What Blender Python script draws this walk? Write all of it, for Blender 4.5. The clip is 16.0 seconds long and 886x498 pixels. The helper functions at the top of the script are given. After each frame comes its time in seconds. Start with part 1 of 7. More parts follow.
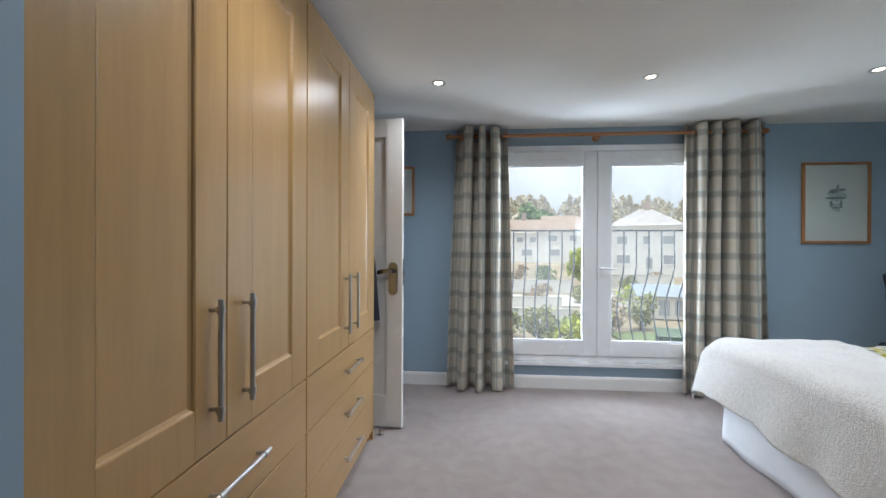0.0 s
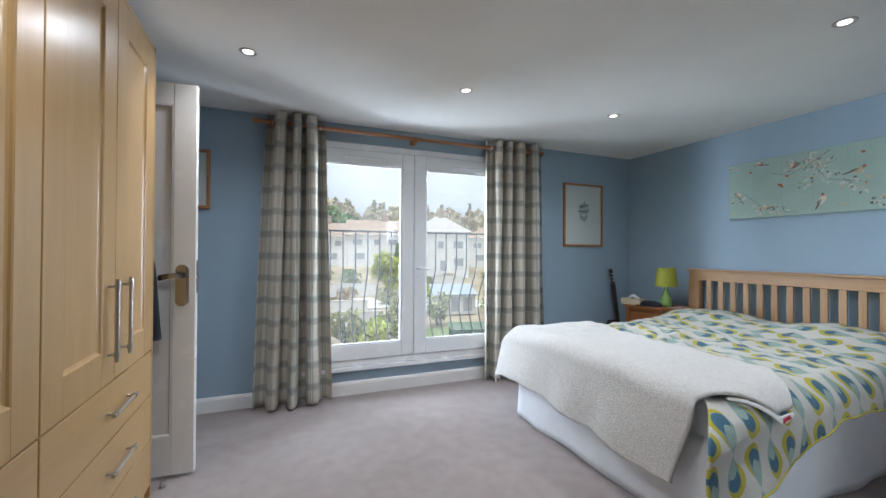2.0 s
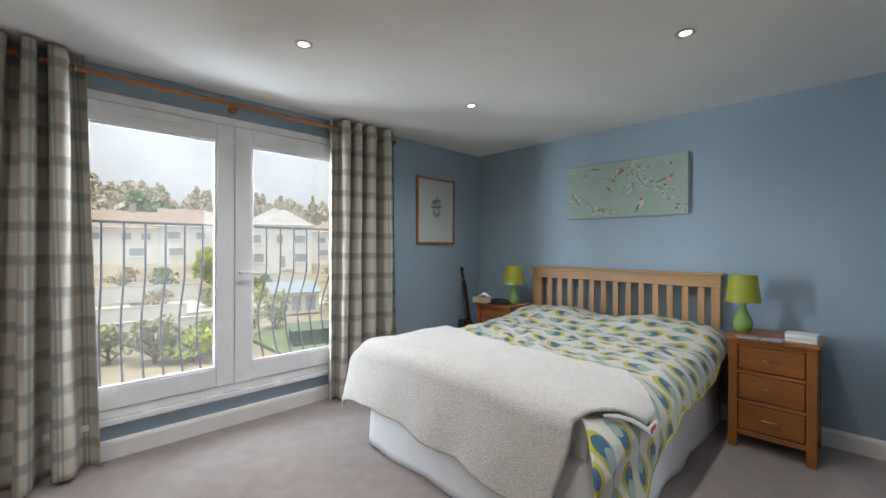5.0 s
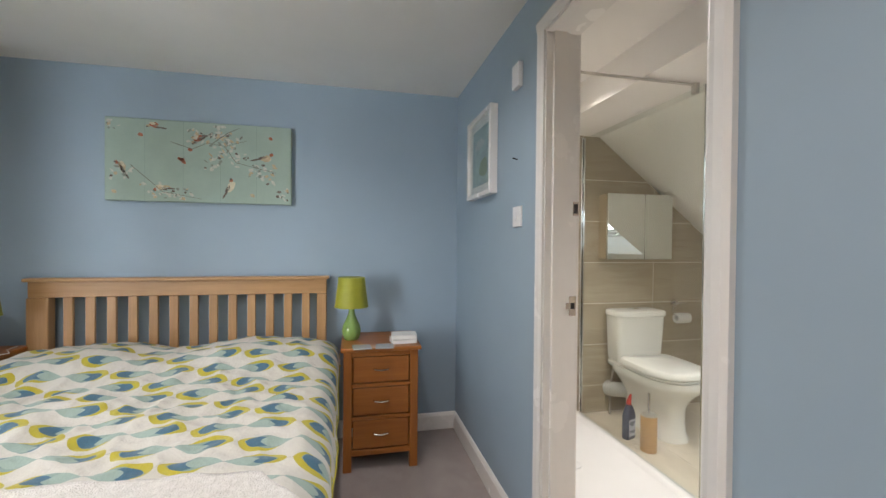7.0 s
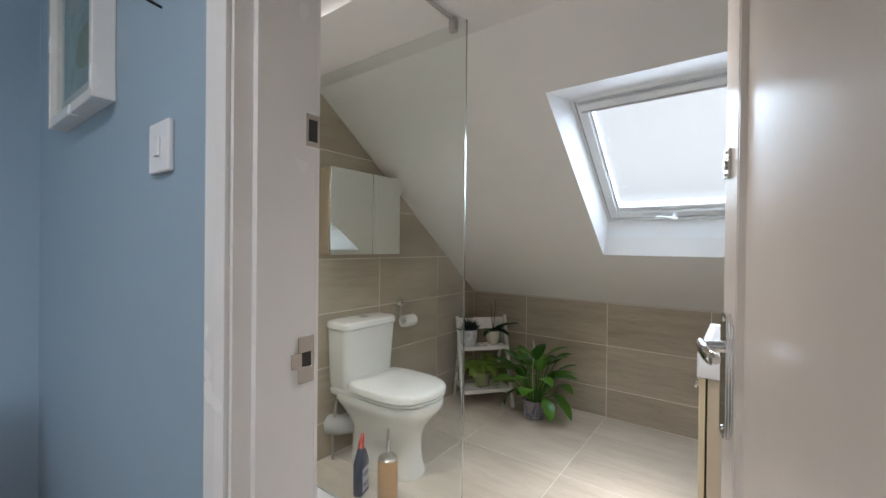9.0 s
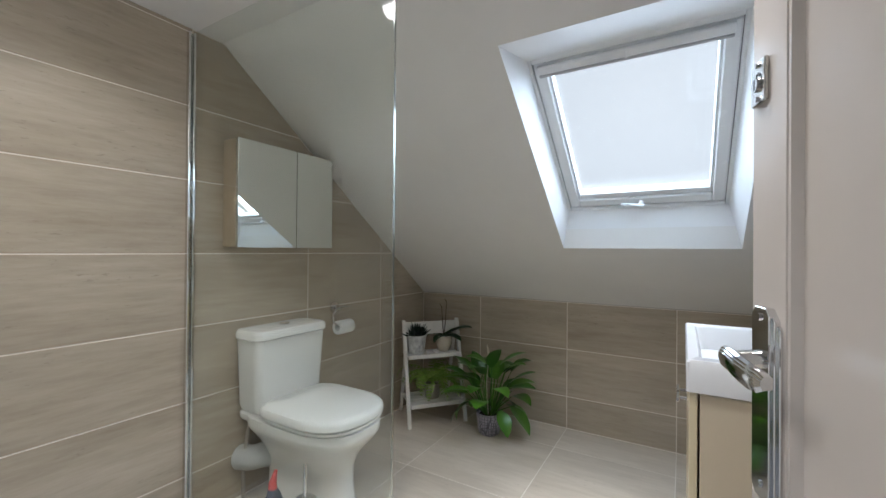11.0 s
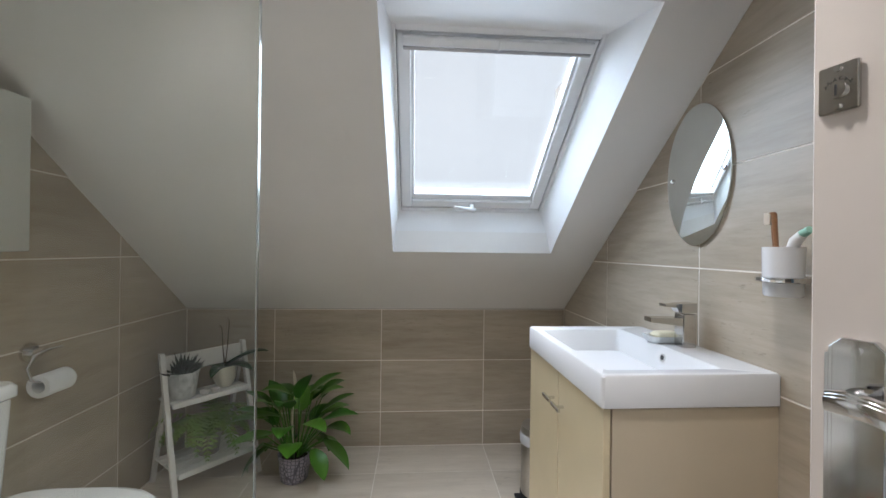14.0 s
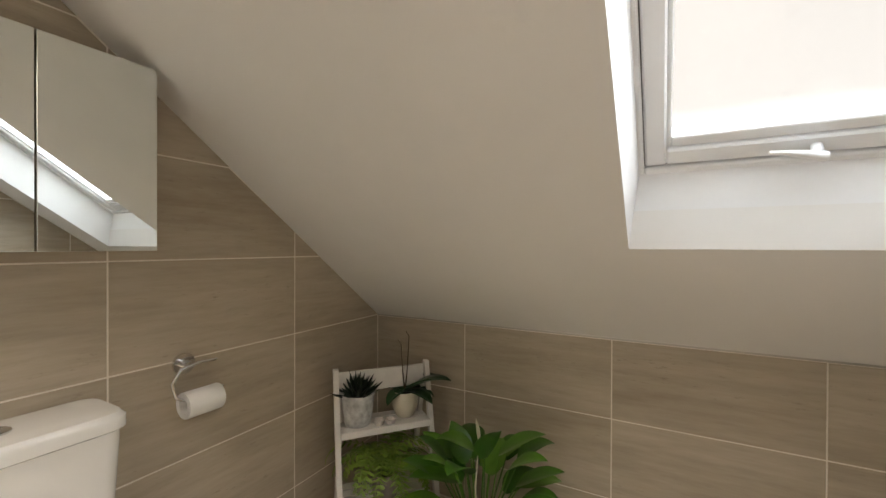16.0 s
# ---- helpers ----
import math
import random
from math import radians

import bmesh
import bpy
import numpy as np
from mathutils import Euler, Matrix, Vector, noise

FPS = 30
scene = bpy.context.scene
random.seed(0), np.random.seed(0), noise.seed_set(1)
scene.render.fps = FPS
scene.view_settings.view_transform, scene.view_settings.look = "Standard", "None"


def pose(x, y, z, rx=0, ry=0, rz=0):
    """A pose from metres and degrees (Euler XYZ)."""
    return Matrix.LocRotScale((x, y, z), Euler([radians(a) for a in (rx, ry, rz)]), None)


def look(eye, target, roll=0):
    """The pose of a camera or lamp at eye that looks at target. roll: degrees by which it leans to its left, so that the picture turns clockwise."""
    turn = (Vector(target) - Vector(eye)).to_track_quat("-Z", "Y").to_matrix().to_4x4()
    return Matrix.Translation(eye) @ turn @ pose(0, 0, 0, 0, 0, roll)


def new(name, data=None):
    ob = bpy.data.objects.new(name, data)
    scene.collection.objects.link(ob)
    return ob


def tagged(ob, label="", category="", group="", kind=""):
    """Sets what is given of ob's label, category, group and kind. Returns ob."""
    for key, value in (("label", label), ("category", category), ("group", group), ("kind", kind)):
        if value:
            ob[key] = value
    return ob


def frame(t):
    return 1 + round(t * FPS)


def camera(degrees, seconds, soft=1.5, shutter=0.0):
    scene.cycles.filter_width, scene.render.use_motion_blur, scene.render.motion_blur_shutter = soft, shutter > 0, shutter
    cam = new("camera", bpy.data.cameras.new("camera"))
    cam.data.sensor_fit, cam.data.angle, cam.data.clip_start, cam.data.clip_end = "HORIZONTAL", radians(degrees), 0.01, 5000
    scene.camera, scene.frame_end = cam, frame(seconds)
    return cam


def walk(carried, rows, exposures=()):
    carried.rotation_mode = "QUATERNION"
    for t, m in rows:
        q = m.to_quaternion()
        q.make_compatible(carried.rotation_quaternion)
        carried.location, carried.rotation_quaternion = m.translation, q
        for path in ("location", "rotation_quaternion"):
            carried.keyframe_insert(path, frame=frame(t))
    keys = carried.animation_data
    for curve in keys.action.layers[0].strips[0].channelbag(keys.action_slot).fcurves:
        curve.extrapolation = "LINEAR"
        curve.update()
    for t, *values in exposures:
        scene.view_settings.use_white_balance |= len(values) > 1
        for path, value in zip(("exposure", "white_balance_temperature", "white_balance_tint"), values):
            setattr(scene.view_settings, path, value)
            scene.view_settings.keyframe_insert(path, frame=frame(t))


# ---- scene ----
cam = camera(95.4, 16.0)
PATH = [
    (0, (0.158, 0.019, 1.184), (-0.008, 2.012, 1.179), 0.2),
    (0.5, (0.123, 0.13, 1.182), (0.377, 2.114, 1.179), 0.3),
    (1, (0.081, 0.171, 1.163), (0.61, 2.099, 1.179), 0.3),
    (1.5, (0.063, 0.172, 1.176), (0.746, 2.052, 1.186), 0.4),
    (2, (0.065, 0.17, 1.159), (0.829, 2.018, 1.177), 0.3),
    (2.5, (0.066, 0.167, 1.16), (0.868, 1.999, 1.178), 0.3),
    (3, (0.066, 0.176, 1.182), (0.893, 1.997, 1.186), 0.3),
    (5.5, (0.429, 0.739, 1.199), (2.087, 1.857, 1.185), 0.1),
    (6, (0.621, 0.903, 1.226), (2.514, 1.548, 1.2), 0.1),
    (6.5, (0.85, 1.018, 1.204), (2.847, 1.123, 1.182), 0.4),
    (7, (1.06, 1.077, 1.22), (3.012, 0.643, 1.199), 0.5),
    (7.5, (1.238, 1.099, 1.233), (3.022, 0.195, 1.203), 0.9),
    (8, (1.456, 0.991, 1.202), (3.014, -0.263, 1.188), 0.6),
    (8.5, (1.661, 0.831, 1.204), (3.005, -0.65, 1.192), 0.5),
    (9, (1.85, 0.671, 1.177), (3.042, -0.935, 1.165), 0.6),
    (11.5, (1.994, 0.314, 1.119), (2.998, -1.416, 1.125), 0.4),
    (12, (2.072, 0.274, 1.124), (2.994, -1.501, 1.127), 0.4),
    (12.5, (2.244, 0.192, 1.141), (2.878, -1.704, 1.149), 0.5),
    (13, (2.34, 0.149, 1.149), (2.624, -1.83, 1.157), 0.6),
    (13.5, (2.398, 0.122, 1.14), (2.392, -1.878, 1.149), 0.8),
    (14, (2.402, 0.109, 1.148), (2.269, -1.887, 1.153), 0.7),
    (14.5, (2.386, 0.048, 1.155), (2.262, -1.948, 1.158), 0.6),
    (15, (2.332, -0.152, 1.148), (2.386, -2.152, 1.149), 0.6),
    (15.5, (2.324, -0.414, 1.138), (2.788, -2.359, 1.141), 0.5),
    (16, (2.43, -0.643, 1.142), (3.391, -2.397, 1.13), 0.2),
]
EXPOSURES = [(0.0, 1.4, 5750, 9), (2.0, 1.4, 5700, 9), (5.5, 1.28, 6300, 12), (6.5, 1.5, 6600, 14), (7.0, 1.58, 6650, 14), (7.6, 1.62, 6650, 15), (8.0, 1.55, 6600, 17), (9.0, 1.27, 6000, 14), (11.5, 1.17, 5750, 12), (13.0, 1.17, 5850, 14), (14.5, 1.15, 5950, 14), (15.2, 1.18, 6350, 15), (16.0, 1.42, 7150, 17)]
walk(cam, [(t, look(eye, target, roll)) for t, eye, target, roll in PATH], EXPOSURES)

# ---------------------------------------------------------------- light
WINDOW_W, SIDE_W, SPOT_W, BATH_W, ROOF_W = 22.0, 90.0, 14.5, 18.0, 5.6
world = bpy.data.worlds.new("sky")
scene.world = world
world.use_nodes = True
wn = world.node_tree
sky = wn.nodes.new("ShaderNodeTexSky")
sky.sky_type = "NISHITA"
sky.sun_disc = False
sky.sun_elevation, sky.sun_rotation = radians(80), radians(200)
sky.air_density, sky.dust_density, sky.ozone_density = 1.0, 3.0, 1.0
veil = wn.nodes.new("ShaderNodeHueSaturation")
veil.inputs["Saturation"].default_value = 0.01
wn.links.new(sky.outputs[0], veil.inputs["Color"])
wn.links.new(veil.outputs[0], wn.nodes["Background"].inputs[0])
wn.nodes["Background"].inputs[1].default_value = 0.08
sun = bpy.data.lights.new("sun", "SUN")
sun.energy, sun.angle, sun.color = 1.5, radians(25), (1.0, 0.96, 0.9)
new("sun", sun).matrix_world = look((0, 0, 0), (0.06, 0.17, -0.98))

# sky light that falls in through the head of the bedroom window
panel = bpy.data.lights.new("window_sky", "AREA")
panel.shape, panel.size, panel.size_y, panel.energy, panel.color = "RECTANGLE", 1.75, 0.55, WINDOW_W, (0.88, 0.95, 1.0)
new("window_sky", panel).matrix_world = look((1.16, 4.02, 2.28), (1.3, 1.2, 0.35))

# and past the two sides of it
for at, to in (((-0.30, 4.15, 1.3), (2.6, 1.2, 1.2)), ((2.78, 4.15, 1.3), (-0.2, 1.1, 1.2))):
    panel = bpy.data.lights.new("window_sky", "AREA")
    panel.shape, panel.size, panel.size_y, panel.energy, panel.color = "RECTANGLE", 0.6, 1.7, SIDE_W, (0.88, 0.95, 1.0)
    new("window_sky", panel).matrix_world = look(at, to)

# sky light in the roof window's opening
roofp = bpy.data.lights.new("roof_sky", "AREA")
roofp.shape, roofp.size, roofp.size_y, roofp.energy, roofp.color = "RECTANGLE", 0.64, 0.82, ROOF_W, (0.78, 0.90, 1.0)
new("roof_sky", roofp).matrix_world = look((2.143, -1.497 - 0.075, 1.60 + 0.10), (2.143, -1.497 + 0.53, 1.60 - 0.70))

# ---------------------------------------------------------------- materials


def shader(name):
    m = bpy.data.materials.new(name)
    m.use_nodes = True
    return m, m.node_tree, m.node_tree.nodes["Principled BSDF"]


def link(t, a, b):
    t.links.new(a, b)


def coords(t, scale=(1, 1, 1), kind="Object"):
    tc, mp = t.nodes.new("ShaderNodeTexCoord"), t.nodes.new("ShaderNodeMapping")
    mp.inputs["Scale"].default_value = scale
    link(t, tc.outputs[kind], mp.inputs["Vector"])
    return mp.outputs[0]


def noise_of(t, vec, scale, detail=4, rough=0.55):
    n = t.nodes.new("ShaderNodeTexNoise")
    n.inputs["Scale"].default_value, n.inputs["Detail"].default_value, n.inputs["Roughness"].default_value = scale, detail, rough
    if vec is not None:
        link(t, vec, n.inputs["Vector"])
    return n.outputs[0]


def ramp(t, fac, stops):
    r = t.nodes.new("ShaderNodeValToRGB")
    r.color_ramp.elements[0].position, r.color_ramp.elements[1].position = stops[0][0], stops[-1][0]
    r.color_ramp.elements[0].color, r.color_ramp.elements[1].color = (*stops[0][1], 1), (*stops[-1][1], 1)
    for p, c in stops[1:-1]:
        r.color_ramp.elements.new(p).color = (*c, 1)
    link(t, fac, r.inputs[0])
    return r.outputs[0]


def mix(t, fac, a, b, mode="MIX"):
    m = t.nodes.new("ShaderNodeMix")
    m.data_type, m.blend_type = "RGBA", mode
    for sock, v in ((m.inputs[0], fac), (m.inputs[6], a), (m.inputs[7], b)):
        if isinstance(v, (int, float)):
            sock.default_value = v
        elif isinstance(v, tuple):
            sock.default_value = (*v, 1)
        else:
            link(t, v, sock)
    return m.outputs[2]


def calc(t, op, a, b=None, c=None):
    m = t.nodes.new("ShaderNodeMath")
    m.operation = op
    for sock, v in zip(m.inputs, (a, b, c)):
        if isinstance(v, (int, float)):
            sock.default_value = v
        elif v is not None:
            link(t, v, sock)
    return m.outputs[0]


def bumped(t, p, height, strength, dist=0.002):
    b = t.nodes.new("ShaderNodeBump")
    b.inputs["Strength"].default_value, b.inputs["Distance"].default_value = strength, dist
    link(t, height, b.inputs["Height"])
    link(t, b.outputs[0], p.inputs["Normal"])


def tone(c, k):
    return tuple(min(1.0, v * k) for v in c)


def plain(name, col, rough=0.5, metal=0.0, var=0.06, scale=6.0, bump=0.15, bscale=120.0, spec=0.5):
    """Paint, plastic, metal or cloth with a coarse and a fine variation."""
    m, t, p = shader(name)
    v = coords(t)
    coarse = noise_of(t, v, scale, 3)
    fine = noise_of(t, v, bscale, 2)
    c = ramp(t, coarse, [(0.3, tone(col, 1 - var)), (0.7, tone(col, 1 + var))])
    link(t, mix(t, 0.25 * min(1, var * 6), c, ramp(t, fine, [(0.3, tone(col, 0.8)), (0.7, tone(col, 1.2))])), p.inputs["Base Color"])
    p.inputs["Metallic"].default_value, p.inputs["Specular IOR Level"].default_value = metal, spec
    r = t.nodes.new("ShaderNodeMapRange")
    r.inputs[3].default_value, r.inputs[4].default_value = max(0, rough - 0.05), min(1, rough + 0.07)
    link(t, coarse, r.inputs[0])
    link(t, r.outputs[0], p.inputs["Roughness"])
    if bump:
        bumped(t, p, fine, bump, 0.001)
    return m


def wood(name, dark, light, rough=0.4, axis=2, bump=0.1):
    """Grain along the given axis of the object."""
    m, t, p = shader(name)
    s = [16.0, 16.0, 16.0]
    s[axis] = 0.9
    info = t.nodes.new("ShaderNodeObjectInfo")
    tc, mp = t.nodes.new("ShaderNodeTexCoord"), t.nodes.new("ShaderNodeMapping")
    mp.inputs["Scale"].default_value = s
    link(t, tc.outputs["Object"], mp.inputs["Vector"])
    shift = calc(t, "MULTIPLY", info.outputs["Random"], 17.0)
    comb = t.nodes.new("ShaderNodeCombineXYZ")
    for k in range(3):
        link(t, shift, comb.inputs[k])
    link(t, comb.outputs[0], mp.inputs["Location"])
    big, fine = noise_of(t, mp.outputs[0], 1.2, 5, 0.6), noise_of(t, mp.outputs[0], 7.0, 3)
    c = ramp(t, big, [(0.3, dark), (0.55, tuple((a + b) / 2 for a, b in zip(dark, light))), (0.75, light)])
    link(t, mix(t, 0.15, c, ramp(t, fine, [(0.35, tone(dark, 0.78)), (0.6, light)])), p.inputs["Base Color"])
    p.inputs["Roughness"].default_value = rough
    bumped(t, p, fine, bump, 0.001)
    return m


def tile_mat(name, scale, dark, mid, light):
    """Stone-effect porcelain with long streaks and small fissures."""
    m, t, p = shader(name)
    info = t.nodes.new("ShaderNodeObjectInfo")
    tc, mp = t.nodes.new("ShaderNodeTexCoord"), t.nodes.new("ShaderNodeMapping")
    mp.inputs["Scale"].default_value = scale
    link(t, tc.outputs["Object"], mp.inputs["Vector"])
    shift = calc(t, "MULTIPLY", info.outputs["Random"], 31.0)
    comb = t.nodes.new("ShaderNodeCombineXYZ")
    for k in range(3):
        link(t, shift, comb.inputs[k])
    link(t, comb.outputs[0], mp.inputs["Location"])
    broad, streak = noise_of(t, mp.outputs[0], 0.7, 3), noise_of(t, mp.outputs[0], 2.4, 6, 0.65)
    c = ramp(t, broad, [(0.3, mid), (0.7, light)])
    c = mix(t, 0.7, c, ramp(t, streak, [(0.28, dark), (0.5, mid), (0.72, light)]))
    cloud = noise_of(t, mp.outputs[0], 0.28, 4, 0.6)
    c = mix(t, 0.35, c, ramp(t, cloud, [(0.35, tone(dark, 0.95)), (0.65, tone(light, 1.08))]))
    # short dark fissures that run with the streaks, in patches
    long_ = t.nodes.new("ShaderNodeMapping")
    long_.inputs["Scale"].default_value = [3.0 if v < 5 else 1.6 for v in scale]
    link(t, mp.outputs[0], long_.inputs["Vector"])
    crack = noise_of(t, long_.outputs[0], 3.2, 6, 0.7)
    patch = ramp(t, noise_of(t, mp.outputs[0], 0.5, 2), [(0.42, (0, 0, 0)), (0.6, (1, 1, 1))])
    pit = mix(t, 1.0, ramp(t, crack, [(0.60, (0, 0, 0)), (0.70, (0.5, 0.5, 0.5))]), patch, "MULTIPLY")
    c = mix(t, pit, c, tone(dark, 0.5))
    link(t, c, p.inputs["Base Color"])
    r = t.nodes.new("ShaderNodeMapRange")
    r.inputs[3].default_value, r.inputs[4].default_value = 0.3, 0.48
    link(t, streak, r.inputs[0])
    link(t, r.outputs[0], p.inputs["Roughness"])
    bumped(t, p, streak, 0.08, 0.001)
    return m


def glass_mat(name, tint=(0.97, 0.99, 0.98)):
    m, t, p = shader(name)
    p.inputs["Base Color"].default_value = (*tint, 1)
    p.inputs["Roughness"].default_value, p.inputs["Transmission Weight"].default_value, p.inputs["IOR"].default_value = 0.0, 1.0, 1.45
    return m


def pane_mat(name, tint, base=0.035):
    """Clear sheet: straight-through light with a real surface gloss by angle."""
    m, t, p = shader(name)
    t.nodes.remove(p)
    tr, gl, fr, mx = (t.nodes.new(k) for k in ("ShaderNodeBsdfTransparent", "ShaderNodeBsdfGlossy", "ShaderNodeLayerWeight", "ShaderNodeMixShader"))
    tr.inputs[0].default_value = (*tint, 1)
    gl.inputs["Roughness"].default_value = 0.01
    fr.inputs[0].default_value = 0.5
    link(t, calc(t, "MULTIPLY_ADD", calc(t, "POWER", fr.outputs["Facing"], 4.0), 0.5, base), mx.inputs[0])
    link(t, tr.outputs[0], mx.inputs[1])
    link(t, gl.outputs[0], mx.inputs[2])
    link(t, mx.outputs[0], t.nodes["Material Output"].inputs[0])
    return m


def hazy_pane_mat(name, tint, haze):
    """Old double glazing: clear, with translucent white mixed in as painted haze."""
    m = pane_mat(name, tint)
    t = m.node_tree
    out = t.nodes["Material Output"]
    clear = out.inputs[0].links[0].from_socket
    scatter, mx = t.nodes.new("ShaderNodeBsdfTranslucent"), t.nodes.new("ShaderNodeMixShader")
    scatter.inputs[0].default_value = (0.8, 0.8, 0.78, 1)
    link(t, calc(t, "MULTIPLY", noise_of(t, coords(t), 3.0, 4), haze * 2), mx.inputs[0])
    link(t, clear, mx.inputs[1])
    link(t, scatter.outputs[0], mx.inputs[2])
    link(t, mx.outputs[0], out.inputs[0])
    return m


def lamp_mat(name, col, power):
    m, t, p = shader(name)
    p.inputs["Emission Color"].default_value, p.inputs["Emission Strength"].default_value = (*col, 1), power
    return m


def carpet_mat():
    m, t, p = shader("carpet")
    v = coords(t)
    big, fib = noise_of(t, v, 2.2, 4), noise_of(t, v, 260, 3, 0.7)
    blot = noise_of(t, v, 11, 3)
    c = ramp(t, fib, [(0.25, (0.20, 0.162, 0.150)), (0.75, (0.41, 0.345, 0.325))])
    c = mix(t, 0.4, c, ramp(t, big, [(0.35, (0.25, 0.205, 0.192)), (0.65, (0.35, 0.295, 0.28))]))
    c = mix(t, 0.18, c, ramp(t, blot, [(0.4, (0.20, 0.16, 0.15)), (0.6, (0.39, 0.335, 0.315))]))
    link(t, c, p.inputs["Base Color"])
    p.inputs["Roughness"].default_value = 0.95
    p.inputs["Sheen Weight"].default_value = 0.3
    bumped(t, p, fib, 0.7, 0.004)
    return m


def wall_mat(name, col):
    m, t, p = shader(name)
    v = coords(t)
    big, roll = noise_of(t, v, 1.3, 4), noise_of(t, v, 320, 3)
    c = ramp(t, big, [(0.3, tone(col, 0.95)), (0.7, tone(col, 1.05))])
    scuff = noise_of(t, v, 5.0, 6, 0.7)
    c = mix(t, ramp(t, scuff, [(0.66, (0, 0, 0)), (0.8, (0.25, 0.25, 0.25))]), c, tone(col, 0.82))
    link(t, c, p.inputs["Base Color"])
    p.inputs["Roughness"].default_value = 0.62
    bumped(t, p, roll, 0.12, 0.001)
    return m


def plaid_mat():
    """Woven check on the sheet's own coordinates in metres."""
    m, t, p = shader("curtain check")
    uv = t.nodes.new("ShaderNodeUVMap")
    sep = t.nodes.new("ShaderNodeSeparateXYZ")
    link(t, uv.outputs[0], sep.inputs[0])
    col = mix(t, noise_of(t, coords(t, (1, 1, 1), "UV"), 90, 3), (0.50, 0.455, 0.37), (0.66, 0.61, 0.51))
    grey, blue, taupe, cream = (0.15, 0.155, 0.135), (0.20, 0.285, 0.30), (0.20, 0.185, 0.15), (0.6, 0.56, 0.46)

    def band(axis, period, centre, width, colour, amount, base):
        f = calc(t, "FRACT", calc(t, "DIVIDE", sep.outputs[axis], period))
        d = calc(t, "ABSOLUTE", calc(t, "SUBTRACT", f, centre))
        return mix(t, calc(t, "MULTIPLY", calc(t, "LESS_THAN", d, width / period / 2), amount), base, colour)

    # upright stripes: paired blue lines beside a broad taupe one; level bands: grey green with a blue edge
    col = band(0, 0.20, 0.30, 0.058, taupe, 0.50, col)
    col = band(0, 0.20, 0.30, 0.008, cream, 0.40, col)
    for c0 in (0.60, 0.70):
        col = band(0, 0.20, c0, 0.011, blue, 0.75, col)
    col = band(1, 0.163, 0.50, 0.040, grey, 0.62, col)
    col = band(1, 0.163, 0.655, 0.007, blue, 0.55, col)
    col = band(1, 0.163, 0.36, 0.010, blue, 0.60, col)
    weave = noise_of(t, coords(t, (1, 1, 1), "UV"), 700, 2)
    link(t, mix(t, 0.2, col, ramp(t, weave, [(0.3, (0.16, 0.15, 0.12)), (0.7, (0.7, 0.66, 0.58))])), p.inputs["Base Color"])
    p.inputs["Roughness"].default_value, p.inputs["Sheen Weight"].default_value = 0.9, 0.2
    bumped(t, p, weave, 0.3, 0.001)
    return m


def duvet_mat():
    """Printed cotton: teardrop leaves in olive, teal and grey green, in columns that step by half."""
    m, t, p = shader("printed cotton")
    uv = t.nodes.new("ShaderNodeUVMap")
    sep = t.nodes.new("ShaderNodeSeparateXYZ")
    link(t, uv.outputs[0], sep.inputs[0])
    wob = noise_of(t, coords(t, (1, 1, 1), "UV"), 9, 2)
    cu = calc(t, "DIVIDE", sep.outputs[0], 0.112)
    col = calc(t, "FLOOR", cu)
    q = calc(t, "SUBTRACT", calc(t, "SUBTRACT", cu, col), 0.5)
    odd = calc(t, "FRACT", calc(t, "MULTIPLY", col, 0.5))
    run = calc(t, "FRACT", calc(t, "ADD", calc(t, "ADD", calc(t, "DIVIDE", sep.outputs[1], 0.34), odd), calc(t, "MULTIPLY", wob, 0.03)))
    # leaves lie head to head and tip to tip along a chain; pp is 0 at a head and 1 at a tip
    turn = calc(t, "MULTIPLY_ADD", calc(t, "GREATER_THAN", run, 0.5), -2.0, 1.0)
    pp = calc(t, "SUBTRACT", 1.0, calc(t, "ABSOLUTE", calc(t, "MULTIPLY_ADD", run, 2.0, -1.0)))
    q = calc(t, "MULTIPLY", q, turn)

    def petal(lo, hi, wid, lean):
        x = calc(t, "DIVIDE", calc(t, "SUBTRACT", pp, lo), hi - lo)
        inside = calc(t, "MULTIPLY", calc(t, "GREATER_THAN", x, 0.0), calc(t, "LESS_THAN", x, 1.0))
        w = calc(t, "MULTIPLY", calc(t, "SINE", calc(t, "MULTIPLY", calc(t, "POWER", calc(t, "MAXIMUM", x, 0.0), 0.66), 3.14159)), wid)
        hit = calc(t, "LESS_THAN", calc(t, "ABSOLUTE", calc(t, "SUBTRACT", q, calc(t, "MULTIPLY", w, lean))), w)
        return calc(t, "MULTIPLY", inside, hit)

    c = mix(t, wob, (0.50, 0.485, 0.435), (0.57, 0.555, 0.505))
    c = mix(t, calc(t, "LESS_THAN", calc(t, "ABSOLUTE", q), 0.012), c, (0.36, 0.36, 0.30))
    c = mix(t, petal(0.04, 0.90, 0.37, 0.22), c, (0.42, 0.36, 0.025))
    c = mix(t, petal(0.16, 1.0, 0.27, -0.12), c, (0.21, 0.30, 0.27))
    c = mix(t, petal(0.18, 0.70, 0.25, -0.05), c, (0.045, 0.125, 0.19))
    c = mix(t, petal(0.44, 1.0, 0.19, -0.30), c, (0.27, 0.36, 0.32))
    link(t, c, p.inputs["Base Color"])
    p.inputs["Roughness"].default_value, p.inputs["Sheen Weight"].default_value = 0.85, 0.15
    bumped(t, p, noise_of(t, coords(t, (1, 1, 1), "UV"), 22, 5, 0.6), 0.5, 0.014)
    return m


